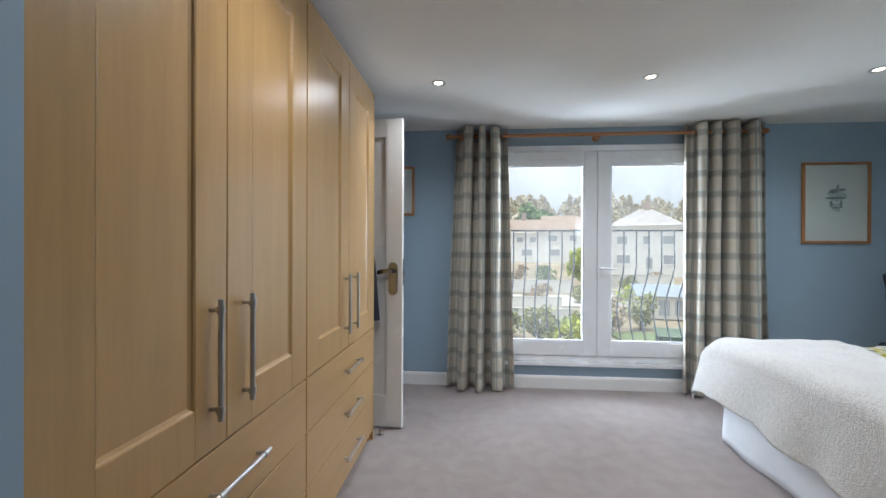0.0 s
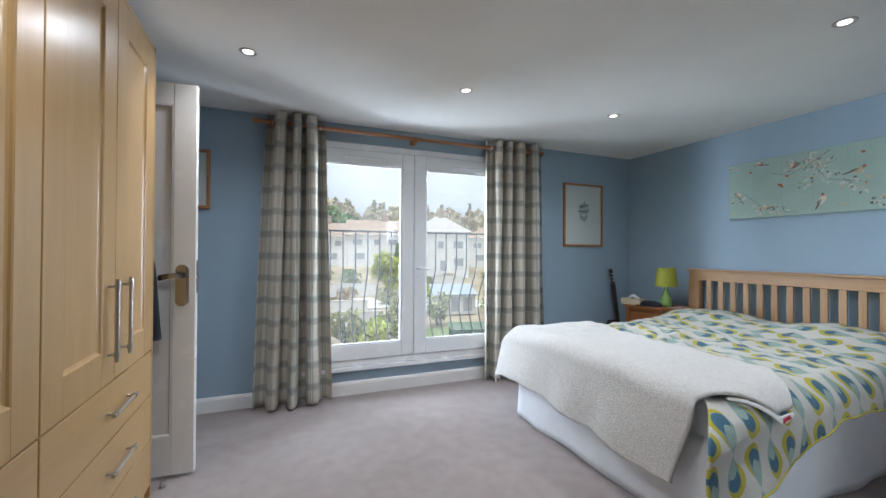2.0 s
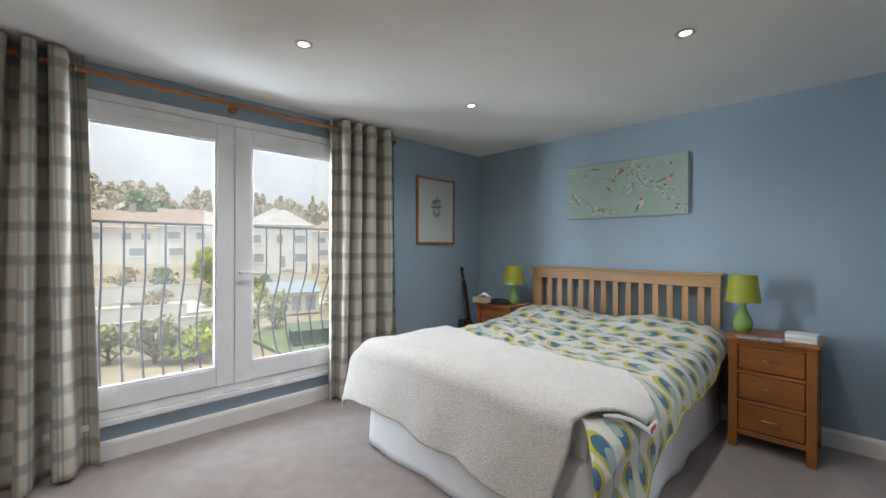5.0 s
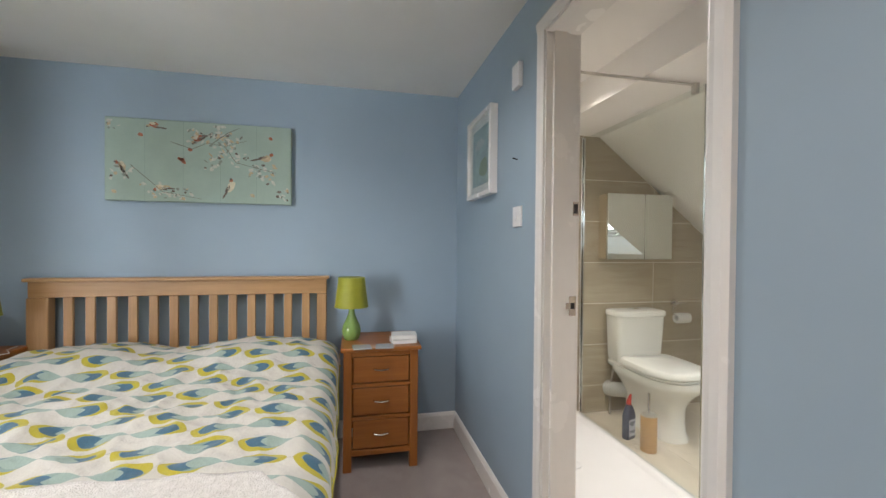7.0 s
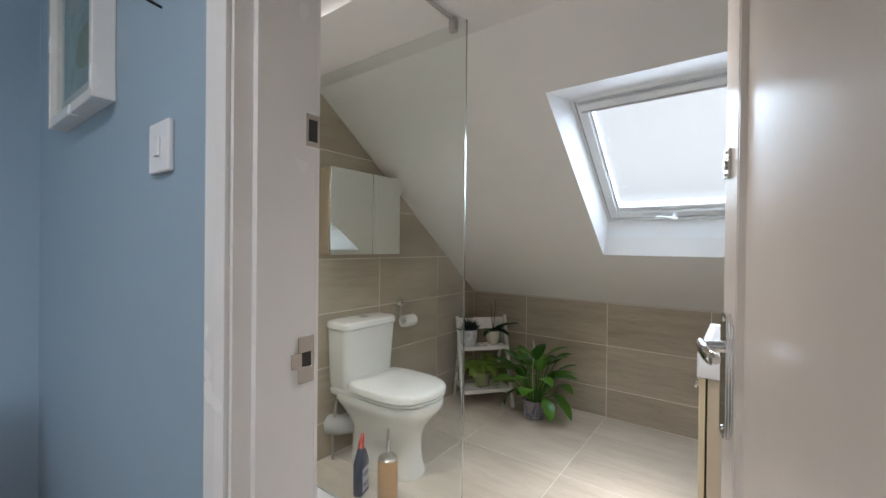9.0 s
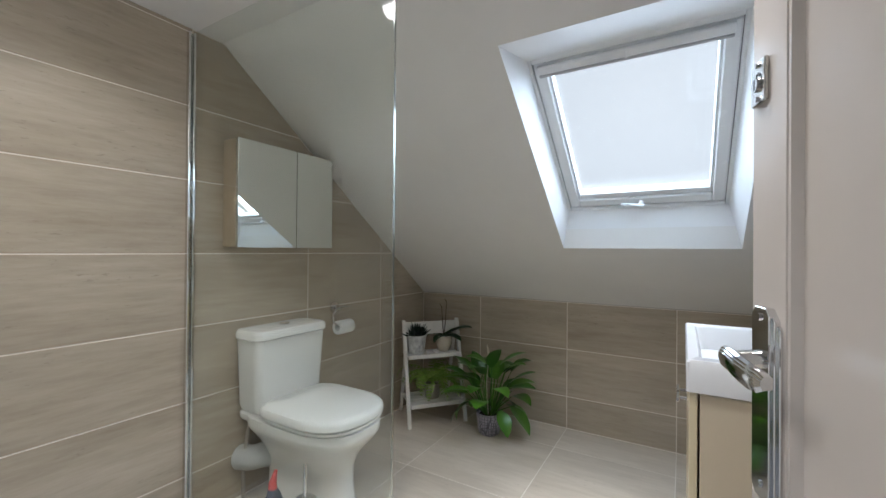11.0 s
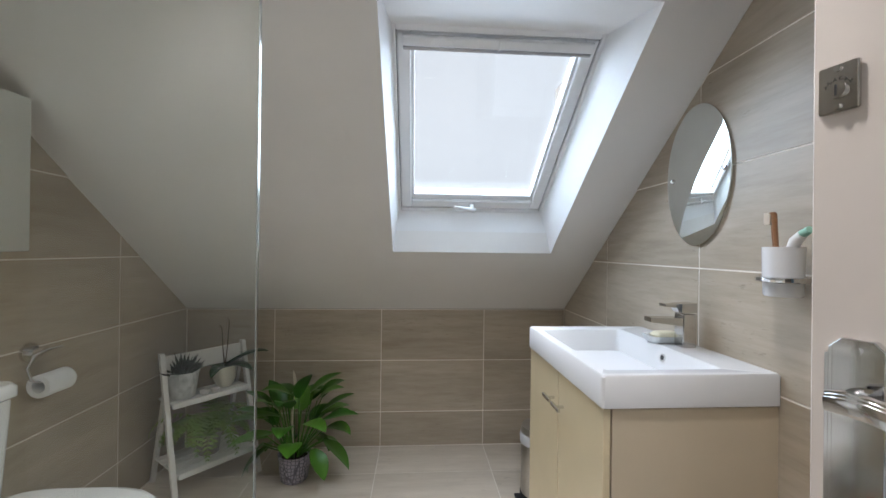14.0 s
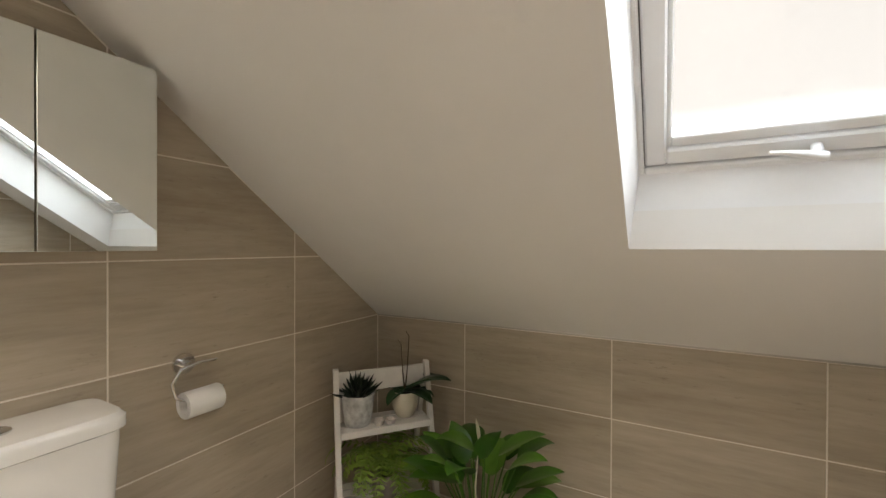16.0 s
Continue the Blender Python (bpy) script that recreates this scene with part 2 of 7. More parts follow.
def fleece_mat():
    m, t, p = shader("fleece")
    v = coords(t)
    n = noise_of(t, v, 70, 4, 0.65)
    vo = t.nodes.new("ShaderNodeTexVoronoi")
    vo.inputs["Scale"].default_value = 260
    link(t, v, vo.inputs["Vector"])
    link(t, ramp(t, n, [(0.3, (0.55, 0.525, 0.485)), (0.7, (0.72, 0.695, 0.655))]), p.inputs["Base Color"])
    p.inputs["Roughness"].default_value, p.inputs["Sheen Weight"].default_value = 1.0, 0.5
    bumped(t, p, calc(t, "ADD", n, calc(t, "MULTIPLY", vo.outputs[0], 0.5)), 0.75, 0.008)
    return m


def leaf_mat(name, a, b, rough=0.4):
    m, t, p = shader(name)
    info = t.nodes.new("ShaderNodeObjectInfo")
    v = coords(t)
    c = mix(t, info.outputs["Random"], a, b)
    c = mix(t, calc(t, "MULTIPLY", noise_of(t, v, 30, 4), 0.5), c, tone(a, 0.5))
    link(t, c, p.inputs["Base Color"])
    p.inputs["Roughness"].default_value = rough
    bumped(t, p, noise_of(t, v, 60, 3), 0.2, 0.002)
    return m


def cell_mat(name, ground, line, scale):
    """Glazed ware with a raised net of dark lines round pale cells."""
    m, t, p = shader(name)
    vo = t.nodes.new("ShaderNodeTexVoronoi")
    vo.feature = "DISTANCE_TO_EDGE"
    vo.inputs["Scale"].default_value, vo.inputs["Randomness"].default_value = scale, 0.35
    link(t, coords(t), vo.inputs["Vector"])
    link(t, ramp(t, vo.outputs["Distance"], [(0.05, line), (0.14, ground)]), p.inputs["Base Color"])
    p.inputs["Roughness"].default_value = 0.45
    bumped(t, p, vo.outputs["Distance"], 0.3, 0.002)
    return m


M_BLUE = wall_mat("blue wall paint", (0.305, 0.40, 0.485))
M_WHITE_CEIL = wall_mat("white ceiling paint", (0.78, 0.77, 0.745))
M_BATH_WALL = wall_mat("warm white paint", (0.77, 0.755, 0.73))
M_GLOSS = plain("white gloss paint", (0.78, 0.77, 0.75), 0.25, var=0.02, bump=0.04, bscale=40)
# white gloss again, with the bathroom door's shade put into the colour
M_BATHDOOR = plain("shaded white gloss paint", (0.62, 0.56, 0.505), 0.22, var=0.02, bump=0.05, bscale=30)
M_UPVC = plain("white plastic", (0.80, 0.81, 0.82), 0.25, var=0.015, bump=0)
M_CARPET = carpet_mat()
M_MAPLE = wood("maple veneer", (0.385, 0.225, 0.072), (0.46, 0.28, 0.10), 0.33, 2, 0.03)
M_MAPLE_H = wood("maple veneer across", (0.385, 0.225, 0.072), (0.46, 0.28, 0.10), 0.33, 1, 0.03)
for lacquer in (M_MAPLE, M_MAPLE_H):
    shine = lacquer.node_tree.nodes["Principled BSDF"]
    shine.inputs["Coat Weight"].default_value, shine.inputs["Coat Roughness"].default_value = 0.6, 0.3
M_OAK = wood("honey oak", (0.25, 0.082, 0.015), (0.40, 0.145, 0.030), 0.35, 1)
M_OAK_V = wood("honey oak upright", (0.25, 0.082, 0.015), (0.40, 0.145, 0.030), 0.35, 2)
M_BED_OAK = wood("light oak", (0.36, 0.20, 0.085), (0.50, 0.30, 0.14), 0.42, 1)
M_BED_OAK_V = wood("light oak upright", (0.36, 0.20, 0.085), (0.50, 0.30, 0.14), 0.42, 2)
M_POLE = wood("stained pine", (0.30, 0.12, 0.04), (0.42, 0.19, 0.07), 0.4, 0)
M_FRAME_OAK = wood("frame oak", (0.33, 0.14, 0.045), (0.46, 0.22, 0.08), 0.4, 2)
M_STEEL = plain("brushed steel", (0.52, 0.50, 0.47), 0.32, 1.0, var=0.04, bump=0.05)
M_CHROME = plain("chrome", (0.72, 0.72, 0.72), 0.08, 1.0, var=0.02, bump=0)
M_NICKEL = plain("polished nickel", (0.60, 0.58, 0.55), 0.16, 1.0, var=0.04, bump=0.02)
M_IRON = plain("black iron", (0.03, 0.03, 0.035), 0.8, 0.0, var=0.1, spec=0.2)
M_PLAID = plaid_mat()
M_DUVET = duvet_mat()
M_FLEECE = fleece_mat()
M_VALANCE = plain("white cotton valance", (0.80, 0.82, 0.85), 0.9, var=0.03, scale=9, bump=0.25, bscale=60)
M_LIME = plain("lime satin fabric", (0.30, 0.31, 0.03), 0.55, var=0.06, scale=20, bump=0.2, bscale=400)
M_LIMEGLASS = plain("green glazed ceramic", (0.22, 0.36, 0.10), 0.15, var=0.05, bump=0)
M_CERAMIC = plain("white vitreous china", (0.74, 0.74, 0.74), 0.08, var=0.01, bump=0)
M_TOILET = plain("ivory china", (0.82, 0.81, 0.775), 0.1, var=0.01, bump=0)
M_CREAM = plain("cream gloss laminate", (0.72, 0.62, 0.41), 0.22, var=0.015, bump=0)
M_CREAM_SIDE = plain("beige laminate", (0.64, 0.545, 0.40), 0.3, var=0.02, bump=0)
M_MIRROR, _t, _p = shader("mirror silver")
_p.inputs["Base Color"].default_value, _p.inputs["Metallic"].default_value, _p.inputs["Roughness"].default_value = (0.77, 0.80, 0.785, 1), 1.0, 0.0
M_GROUT = plain("pale grout", (0.82, 0.77, 0.69), 0.9, var=0.05)
M_TILE_X = tile_mat("beige stone tile along x", (2.2, 18, 18), (0.295, 0.24, 0.17), (0.42, 0.357, 0.27), (0.525, 0.463, 0.37))
M_TILE_Y = tile_mat("beige stone tile along y", (18, 2.2, 18), (0.295, 0.24, 0.17), (0.42, 0.357, 0.27), (0.525, 0.463, 0.37))
M_TILE_F = tile_mat("beige stone floor tile", (2.2, 14, 18), (0.47, 0.40, 0.31), (0.60, 0.525, 0.425), (0.71, 0.64, 0.54))
M_BLACK = plain("black plastic", (0.02, 0.02, 0.022), 0.4, var=0.1)
M_DARKCLOTH = plain("navy wool cloth", (0.018, 0.02, 0.03), 0.95, var=0.2, bump=0.5, bscale=300)
M_PAPER = plain("white paper", (0.78, 0.78, 0.76), 0.8, var=0.03)
M_PANE = pane_mat("window glass", (0.96, 0.98, 0.97))
M_SCREEN = pane_mat("shower glass", (0.95, 0.968, 0.953), 0.038)
M_PEWTER = plain("dark pewter", (0.33, 0.325, 0.32), 0.2, 1.0, var=0.05, bump=0.02)
# bedroom glass carries the pale haze of the view outside
M_OLD_PANE = hazy_pane_mat("hazed window glass", (0.96, 0.97, 0.96), 0.024)
M_SPOT = lamp_mat("lit lamp", (1.0, 0.86, 0.68), 2.4)

# ---------------------------------------------------------------- mesh helpers


def box(bm, x0, x1, y0, y1, z0, z1, bev=0.0, seg=1):
    vs = [bm.verts.new((x, y, z)) for x in (x0, x1) for y in (y0, y1) for z in (z0, z1)]
    fs = [bm.faces.new([vs[i] for i in q]) for q in ((0, 1, 3, 2), (4, 6, 7, 5), (0, 4, 5, 1), (2, 3, 7, 6), (0, 2, 6, 4), (1, 5, 7, 3))]
    if bev:
        bmesh.ops.bevel(bm, geom=list({e for f in fs for e in f.edges}), offset=bev, segments=seg, profile=0.5, affect="EDGES")
    return bm


def ring_faces(bm, rings, cap0=True, cap1=True, closed=True):
    rs = [[bm.verts.new(p) for p in r] for r in rings]
    n = len(rs[0])
    for a, b in zip(rs, rs[1:]):
        for i in range(n if closed else n - 1):
            bm.faces.new((a[i], a[(i + 1) % n], b[(i + 1) % n], b[i]))
    if cap0:
        bm.faces.new(rs[0][::-1])
    if cap1:
        bm.faces.new(rs[-1])
    return bm


def lathe(bm, profile, seg=24, centre=(0, 0, 0)):
    cx, cy, cz = centre
    rings = [[(cx + r * math.cos(2 * math.pi * i / seg), cy + r * math.sin(2 * math.pi * i / seg), cz + z) for i in range(seg)] for r, z in profile]
    return ring_faces(bm, rings)


def tube(bm, pts, r, seg=8):
    """A round bar along points; r may be one radius or one for each point."""
    pts = [Vector(p) for p in pts]
    rad = r if isinstance(r, (list, tuple)) else [r] * len(pts)
    side, rings = None, []
    for i, p in enumerate(pts):
        d = (pts[min(i + 1, len(pts) - 1)] - pts[max(i - 1, 0)]).normalized()
        if side is None:
            side = d.orthogonal().normalized()
        side = (side - d * side.dot(d)).normalized()
        up = d.cross(side)
        rings.append([p + (side * math.cos(2 * math.pi * k / seg) + up * math.sin(2 * math.pi * k / seg)) * rad[i] for k in range(seg)])
    return ring_faces(bm, rings)


def prism(bm, pts, depth):
    """A flat outline pushed along the vector depth."""
    depth = Vector(depth)
    return ring_faces(bm, [[Vector(p) for p in pts], [Vector(p) + depth for p in pts]])


def rrect(x0, x1, y0, y1, z, r, n=5):
    out = []
    for cx, cy, a in ((x1 - r, y1 - r, 0), (x0 + r, y1 - r, 90), (x0 + r, y0 + r, 180), (x1 - r, y0 + r, 270)):
        for k in range(n + 1):
            w = radians(a + 90 * k / n)
            out.append((cx + r * math.cos(w), cy + r * math.sin(w), z))
    return out


def mesh_of(bm, material, smooth=False, name="mesh"):
    bmesh.ops.recalc_face_normals(bm, faces=bm.faces)
    me = bpy.data.meshes.new(name)
    bm.to_mesh(me)
    bm.free()
    for m in material if isinstance(material, (list, tuple)) else [material]:
        me.materials.append(m)
    if smooth:
        for p in me.polygons:
            p.use_smooth = True
        me.set_sharp_from_angle(angle=radians(40))
    return me


def part(name, bm, material, parent, label="", smooth=False):
    ob = new(name, mesh_of(bm, material, smooth, name))
    ob.parent = parent
    return tagged(ob, label)


def thing(name, label, category, at=(0, 0, 0), rz=0, group=""):
    ob = new(name)
    ob.matrix_world = pose(*at, 0, 0, rz)
    ob.empty_display_size = 0.1
    return tagged(ob, label, category, group)


def single(name, bm, material, label, category, at=(0, 0, 0), rz=0, group="", smooth=False, kind=""):
    ob = new(name, mesh_of(bm, material, smooth, name))
    ob.matrix_world = pose(*at, 0, 0, rz)
    return tagged(ob, label, category, group, kind)


def setting(name, bm, material, label, category, smooth=False):
    return single(name, bm, material, label, category, kind="structure", smooth=smooth)


def B():
    return bmesh.new()


def grid_sheet(bm, fn, nu, nv):
    """A sheet of points fn(u, v) -> (point, uv) for u and v from 0 to 1."""
    lay = bm.loops.layers.uv.new("UVMap")
    pts = [[fn(i / nu, j / nv) for j in range(nv + 1)] for i in range(nu + 1)]
    vs = [[bm.verts.new(p) for p, _ in row] for row in pts]
    for i in range(nu):
        for j in range(nv):
            ks = ((i, j), (i + 1, j), (i + 1, j + 1), (i, j + 1))
            f = bm.faces.new([vs[a][b] for a, b in ks])
            for lp, (a, b) in zip(f.loops, ks):
                lp[lay].uv = pts[a][b][1]
    return bm


def thick(ob, amount, offset=-1):
    md = ob.modifiers.new("thickness", "SOLIDIFY")
    md.thickness, md.offset = amount, offset
    return ob


# ---------------------------------------------------------------- setting: bedroom
XE, XW, YN, YS, CEIL = 3.67, -1.08, 3.50, 0.403, 2.20
YB = 0.285          # bathroom face of the wall between the rooms
BX0, BX1, BY0 = 1.51, 3.69, -2.262
DX0, DX1, DTOP = 1.715, 2.392, 1.99

bm = B()
for a in ((XW, 0.26, YN, YN + 0.28, 0, CEIL), (2.06, XE, YN, YN + 0.28, 0, CEIL), (0.26, 2.06, YN, YN + 0.28, 0, 0.232), (0.26, 2.06, YN, YN + 0.28, 2.05, CEIL)):
    box(bm, *a)
setting("wall_north", bm, M_BLUE, "pale blue painted window wall of the bedroom", "wall")
setting("wall_east", box(B(), XE, XE + 0.2, YB, YN + 0.28, 0, CEIL), M_BLUE, "pale blue painted wall behind the headboard", "wall")
bm = B()
for a in ((DX1, XE, YB, YS, 0, CEIL), (1.39, DX0, YB, YS, 0, CEIL), (DX0, DX1, YB, YS, DTOP, CEIL)):
    box(bm, *a)
setting("wall_south", bm, M_BLUE, "pale blue painted wall with the bathroom doorway", "wall")
bm = B()
for a in ((XW - 0.15, XW, 0.52, 2.66, 0, CEIL), (XW - 0.15, XW, 3.42, YN + 0.28, 0, CEIL), (XW - 0.15, XW, 2.66, 3.42, 2.03, CEIL)):
    box(bm, *a)
setting("wall_west", bm, M_BLUE, "pale blue painted wall with the entrance doorway", "wall")
setting("wall_nib", box(B(), XW - 0.15, -0.458, -1.2, 0.52, 0, CEIL), M_BLUE, "pale blue painted projecting wall beside the wardrobes", "wall")
setting("wall_alcove_east", box(B(), 1.39, 1.45, -1.2, YB, 0, CEIL), M_BLUE, "pale blue painted alcove wall", "wall")
setting("wall_alcove_back", box(B(), -0.458, 1.39, -1.35, -1.2, 0, CEIL), M_BLUE, "pale blue painted alcove wall", "wall")
bm = B()
for a in ((-2.35, -2.2, 2.2, 4.0, 0, CEIL), (-2.2, XW - 0.15, 2.2, 2.35, 0, CEIL), (-2.2, XW - 0.15, 3.85, 4.0, 0, CEIL)):
    box(bm, *a)
setting("wall_landing", bm, M_BLUE, "pale blue painted landing wall beyond the doorway", "wall")
bm = box(B(), -2.35, XE + 0.2, YB, 4.0, CEIL, CEIL + 0.15)
box(bm, -2.35, 1.45, -1.35, YB, CEIL, CEIL + 0.15)
setting("ceiling_bedroom", bm, M_WHITE_CEIL, "flat white painted plaster ceiling of the bedroom", "ceiling")
setting("floor_bedroom", box(B(), -2.35, XE + 0.2, YB, 4.0, -0.2, 0), M_CARPET, "mauve beige cut pile carpet", "floor")
setting("floor_alcove", box(B(), -0.9, 1.45, -1.35, YB, -0.2, 0), M_CARPET, "mauve beige cut pile carpet", "floor")


def skirting(bm, x0, y0, x1, y1, nx, ny, h=0.108, d=0.016):
    """A moulded board along a wall from one point to another; nx, ny point into the room."""
    prof = ((0, 0), (d, 0), (d, h - 0.02), (d * 0.6, h - 0.006), (0.003, h), (0, h))
    ring_faces(bm, [[(x + nx * o, y + ny * o, z) for o, z in prof] for x, y in ((x0, y0), (x1, y1))])
    return bm


for nm, a in (("baseboard_north", (XW, YN, XE, YN, 0, -1)), ("baseboard_east", (XE, YS, XE, YN - 0.016, -1, 0)), ("baseboard_south_a", (DX1 + 0.06, YS, XE - 0.016, YS, 0, 1)), ("baseboard_south_b", (1.39, YS, DX0 - 0.09, YS, 0, 1))):
    setting(nm, skirting(B(), *a), M_GLOSS, "white gloss painted moulded skirting board", "skirting board")

# bathroom doorway lining and moulded casing
def casing(bm, x0, x1, z1, w, y, s):
    """Moulded casing round an opening on the face y; s is the way into the room."""
    for a, b in ((x0 - w, x0), (x1, x1 + w)):
        o, i = (a, b) if a < x0 else (b, a)
        prof = ((i, 0), (i, 0.012), (i + (o - i) * 0.3, 0.017), (i + (o - i) * 0.75, 0.020), (o, 0.014), (o, 0))
        ring_faces(bm, [[(px, y + s * py, z) for px, py in prof] for z in (0, z1)])
    prof = ((0, 0), (0, 0.012), (w * 0.3, 0.017), (w * 0.75, 0.020), (w, 0.014), (w, 0))
    ring_faces(bm, [[(px, y + s * py, z1 + pz) for pz, py in prof] for px in (x0 - w, x1 + w)])
    return bm


setting("trim_bathroom_casing", casing(B(), DX0 - 0.008, DX1 + 0.008, DTOP + 0.004, 0.052, YS, 1), M_GLOSS, "white gloss moulded casing round the bathroom doorway", "door casing")
bm = B()
box(bm, DX1 - 0.002, DX1 + 0.006, YB - 0.004, YS + 0.006, 0, DTOP)
box(bm, DX0 - 0.006, DX0 + 0.002, YB - 0.004, YS + 0.006, 0, DTOP)
box(bm, DX0 + 0.002, DX1 - 0.002, YB - 0.004, YS + 0.006, DTOP - 0.006, DTOP + 0.002)
box(bm, DX1 - 0.014, DX1 - 0.002, YB + 0.045, YS - 0.02, 0, DTOP - 0.006)
box(bm, DX0 + 0.002, DX0 + 0.014, YB + 0.045, YS - 0.02, 0, DTOP - 0.006)
setting("trim_bathroom_lining", bm, M_GLOSS, "white gloss door lining with stops", "door lining")
bm = B()
box(bm, DX0, DX1, YB + 0.01, YS - 0.01, 0, 0.008, 0.003)
setting("trim_threshold", bm, M_STEEL, "brushed metal threshold strip between carpet and tiles", "threshold")

# ---------------------------------------------------------------- setting: bathroom
SLOPE = 0.76
SOFF, HIY = 2.015, -0.25
SY1 = BY0 + (SOFF - 0.803) / SLOPE       # where the slope meets the low ceiling


def slope_z(y):
    return 0.803 + SLOPE * (y - BY0)


setting("wall_bath_east", box(B(), BX1 + 0.0013, BX1 + 0.2, BY0 - 0.2, YB, -0.2, CEIL), M_GROUT, "beige stone tiled wall behind the toilet", "wall")
setting("wall_bath_west", box(B(), BX0 - 0.06, BX0 - 0.0013, BY0 - 0.2, YB, -0.2, CEIL), M_GROUT, "beige stone tiled wall behind the basin", "wall")
setting("wall_bath_knee", box(B(), BX0 - 0.01, BX1 + 0.01, BY0 - 0.2, BY0 - 0.0013, -0.2, 0.80), M_GROUT, "low beige stone tiled wall under the sloping ceiling", "wall")
setting("wall_bath_south_face", box(B(), DX1, BX1, YB - 0.012, YB - 0.006, 0, CEIL), M_BATH_WALL, "warm white painted wall beside the shower", "wall")

# sloping ceiling with the roof window's opening
OX0, OX1, OYA, OYB = 1.747, 2.512, -1.822, -0.925   # opening in the slope
FX0, FX1, FYA, FYB, FZA, FZB = 1.797, 2.486, -1.83, -1.165, 1.347, 1.852  # roof window frame


def slab(bm, x0, x1, y0, y1, d=0.10):
    prism(bm, [(x0, y0, slope_z(y0)), (x0, y1, slope_z(y1)), (x0, y1, slope_z(y1) + d), (x0, y0, slope_z(y0) + d)], (x1 - x0, 0, 0))


bm = B()
slab(bm, BX0 - 0.06, OX0, BY0 - 0.02, SY1)
slab(bm, OX1, BX1 + 0.2, BY0 - 0.02, SY1)
slab(bm, OX0, OX1, BY0 - 0.02, OYA)
slab(bm, OX0, OX1, OYB, SY1)
setting("ceiling_bath_slope", bm, M_BATH_WALL, "warm white painted sloping ceiling under the roof", "ceiling")
bm = B()
box(bm, BX0 - 0.06, BX1 + 0.2, SY1, HIY, SOFF, SOFF + 0.2)
box(bm, BX0 - 0.06, BX1 + 0.2, HIY, YB, CEIL, CEIL + 0.15)
setting("ceiling_bath_flat", bm, M_BATH_WALL, "warm white flat ceiling with a boxed-in beam", "ceiling")
# splayed reveals of the roof window
lo = [(OX0, OYA, slope_z(OYA)), (OX1, OYA, slope_z(OYA)), (OX1, OYB, slope_z(OYB)), (OX0, OYB, slope_z(OYB))]
hi = [(FX0, FYA, FZA), (FX1, FYA, FZA), (FX1, FYB, FZB), (FX0, FYB, FZB)]
bm = B()
grow = lambda ps, k: [(x + (k if x > 2.1 else -k), y + (k if y > -1.4 else -k), z + (0.35 * k if y < -1.4 else k)) for x, y, z in ps]
a, b, c, d = ([bm.verts.new(p) for p in ps] for ps in (lo, hi, grow(hi, 0.03), grow(lo, 0.03)))
for i in range(4):
    j = (i + 1) % 4
    bm.faces.new((a[i], a[j], b[j], b[i]))
    bm.faces.new((b[i], b[j], c[j], c[i]))
    bm.faces.new((c[i], c[j], d[j], d[i]))
setting("trim_skylight_reveal", bm, plain("white reveal paint", (0.80, 0.80, 0.80), 0.5, var=0.02, bump=0.05), "white painted splayed reveal of the roof window", "window reveal")
setting("floor_bath", box(B(), BX0 - 0.06, BX1 + 0.2, BY0 - 0.2, YB, -0.2, -0.0033), M_GROUT, "beige stone tiled bathroom floor", "floor")

# ---------------------------------------------------------------- bedroom window
win = tagged(new("window_1"), "white plastic glazed double doors behind a balcony rail", "window", kind="structure")
WX0, WX1, WZ0, WZ1, WY = 0.26, 2.06, 0.232, 2.05, 3.47


def frame_of(bm, x0, x1, z0, z1, wl, wr, wb, wt, y0, y1, bev=0.004):
    box(bm, x0, x0 + wl, y0, y1, z0, z1, bev)
    box(bm, x1 - wr, x1, y0, y1, z0, z1, bev)
    box(bm, x0 + wl, x1 - wr, y0 + 0.001, y1, z0, z0 + wb, bev)
    box(bm, x0 + wl, x1 - wr, y0 + 0.001, y1, z1 - wt, z1, bev)
    return bm


part("window_frame", frame_of(B(), WX0, WX1, WZ0, WZ1, 0.05, 0.05, 0.05, 0.05, WY + 0.012, WY + 0.09), M_UPVC, win)
for x0, x1 in ((0.312, 1.157), (1.161, 2.008)):
    s = part("sash", frame_of(B(), x0, x1, 0.286, 1.995, 0.107, 0.107, 0.119, 0.115, WY, WY + 0.07), M_UPVC, win)
    part("bead", frame_of(B(), x0 + 0.107, x1 - 0.107, 0.405, 1.88, 0.012, 0.012, 0.012, 0.012, WY + 0.006, WY + 0.03, 0.003), M_UPVC, s)
    g = part("pane", box(B(), x0 + 0.11, x1 - 0.11, WY + 0.034, WY + 0.04, 0.408, 1.877), M_OLD_PANE, s)
    g.visible_shadow = False
    part("vent", box(B(), (x0 + x1) / 2 - 0.16, (x0 + x1) / 2 + 0.16, WY - 0.008, WY + 0.002, 1.925, 1.945, 0.003), M_UPVC, s, "slim white trickle vent")
bm = B()
tube(bm, [(1.19, WY, 1.02), (1.19, WY - 0.045, 1.02), (1.20, WY - 0.052, 1.02), (1.30, WY - 0.052, 1.015)], 0.009)
part("handle", bm, M_UPVC, win, "white lever handle", True)
part("lock_barrel", lathe(B(), [(0.009, 0), (0.009, 0.004)], 12, (1.19, WY - 0.004, 0.95)), M_STEEL, win)
bm = B()
box(bm, WX0 - 0.01, WX1 + 0.01, WY - 0.012, YN + 0.02, WZ0 - 0.035, WZ0, 0.006, 2)
part("window_sill", bm, M_UPVC, win)
box_out = B()
box(box_out, WX0 - 0.05, WX1 + 0.05, YN + 0.2, YN + 0.36, WZ0 - 0.05, WZ0 - 0.01, 0.005)
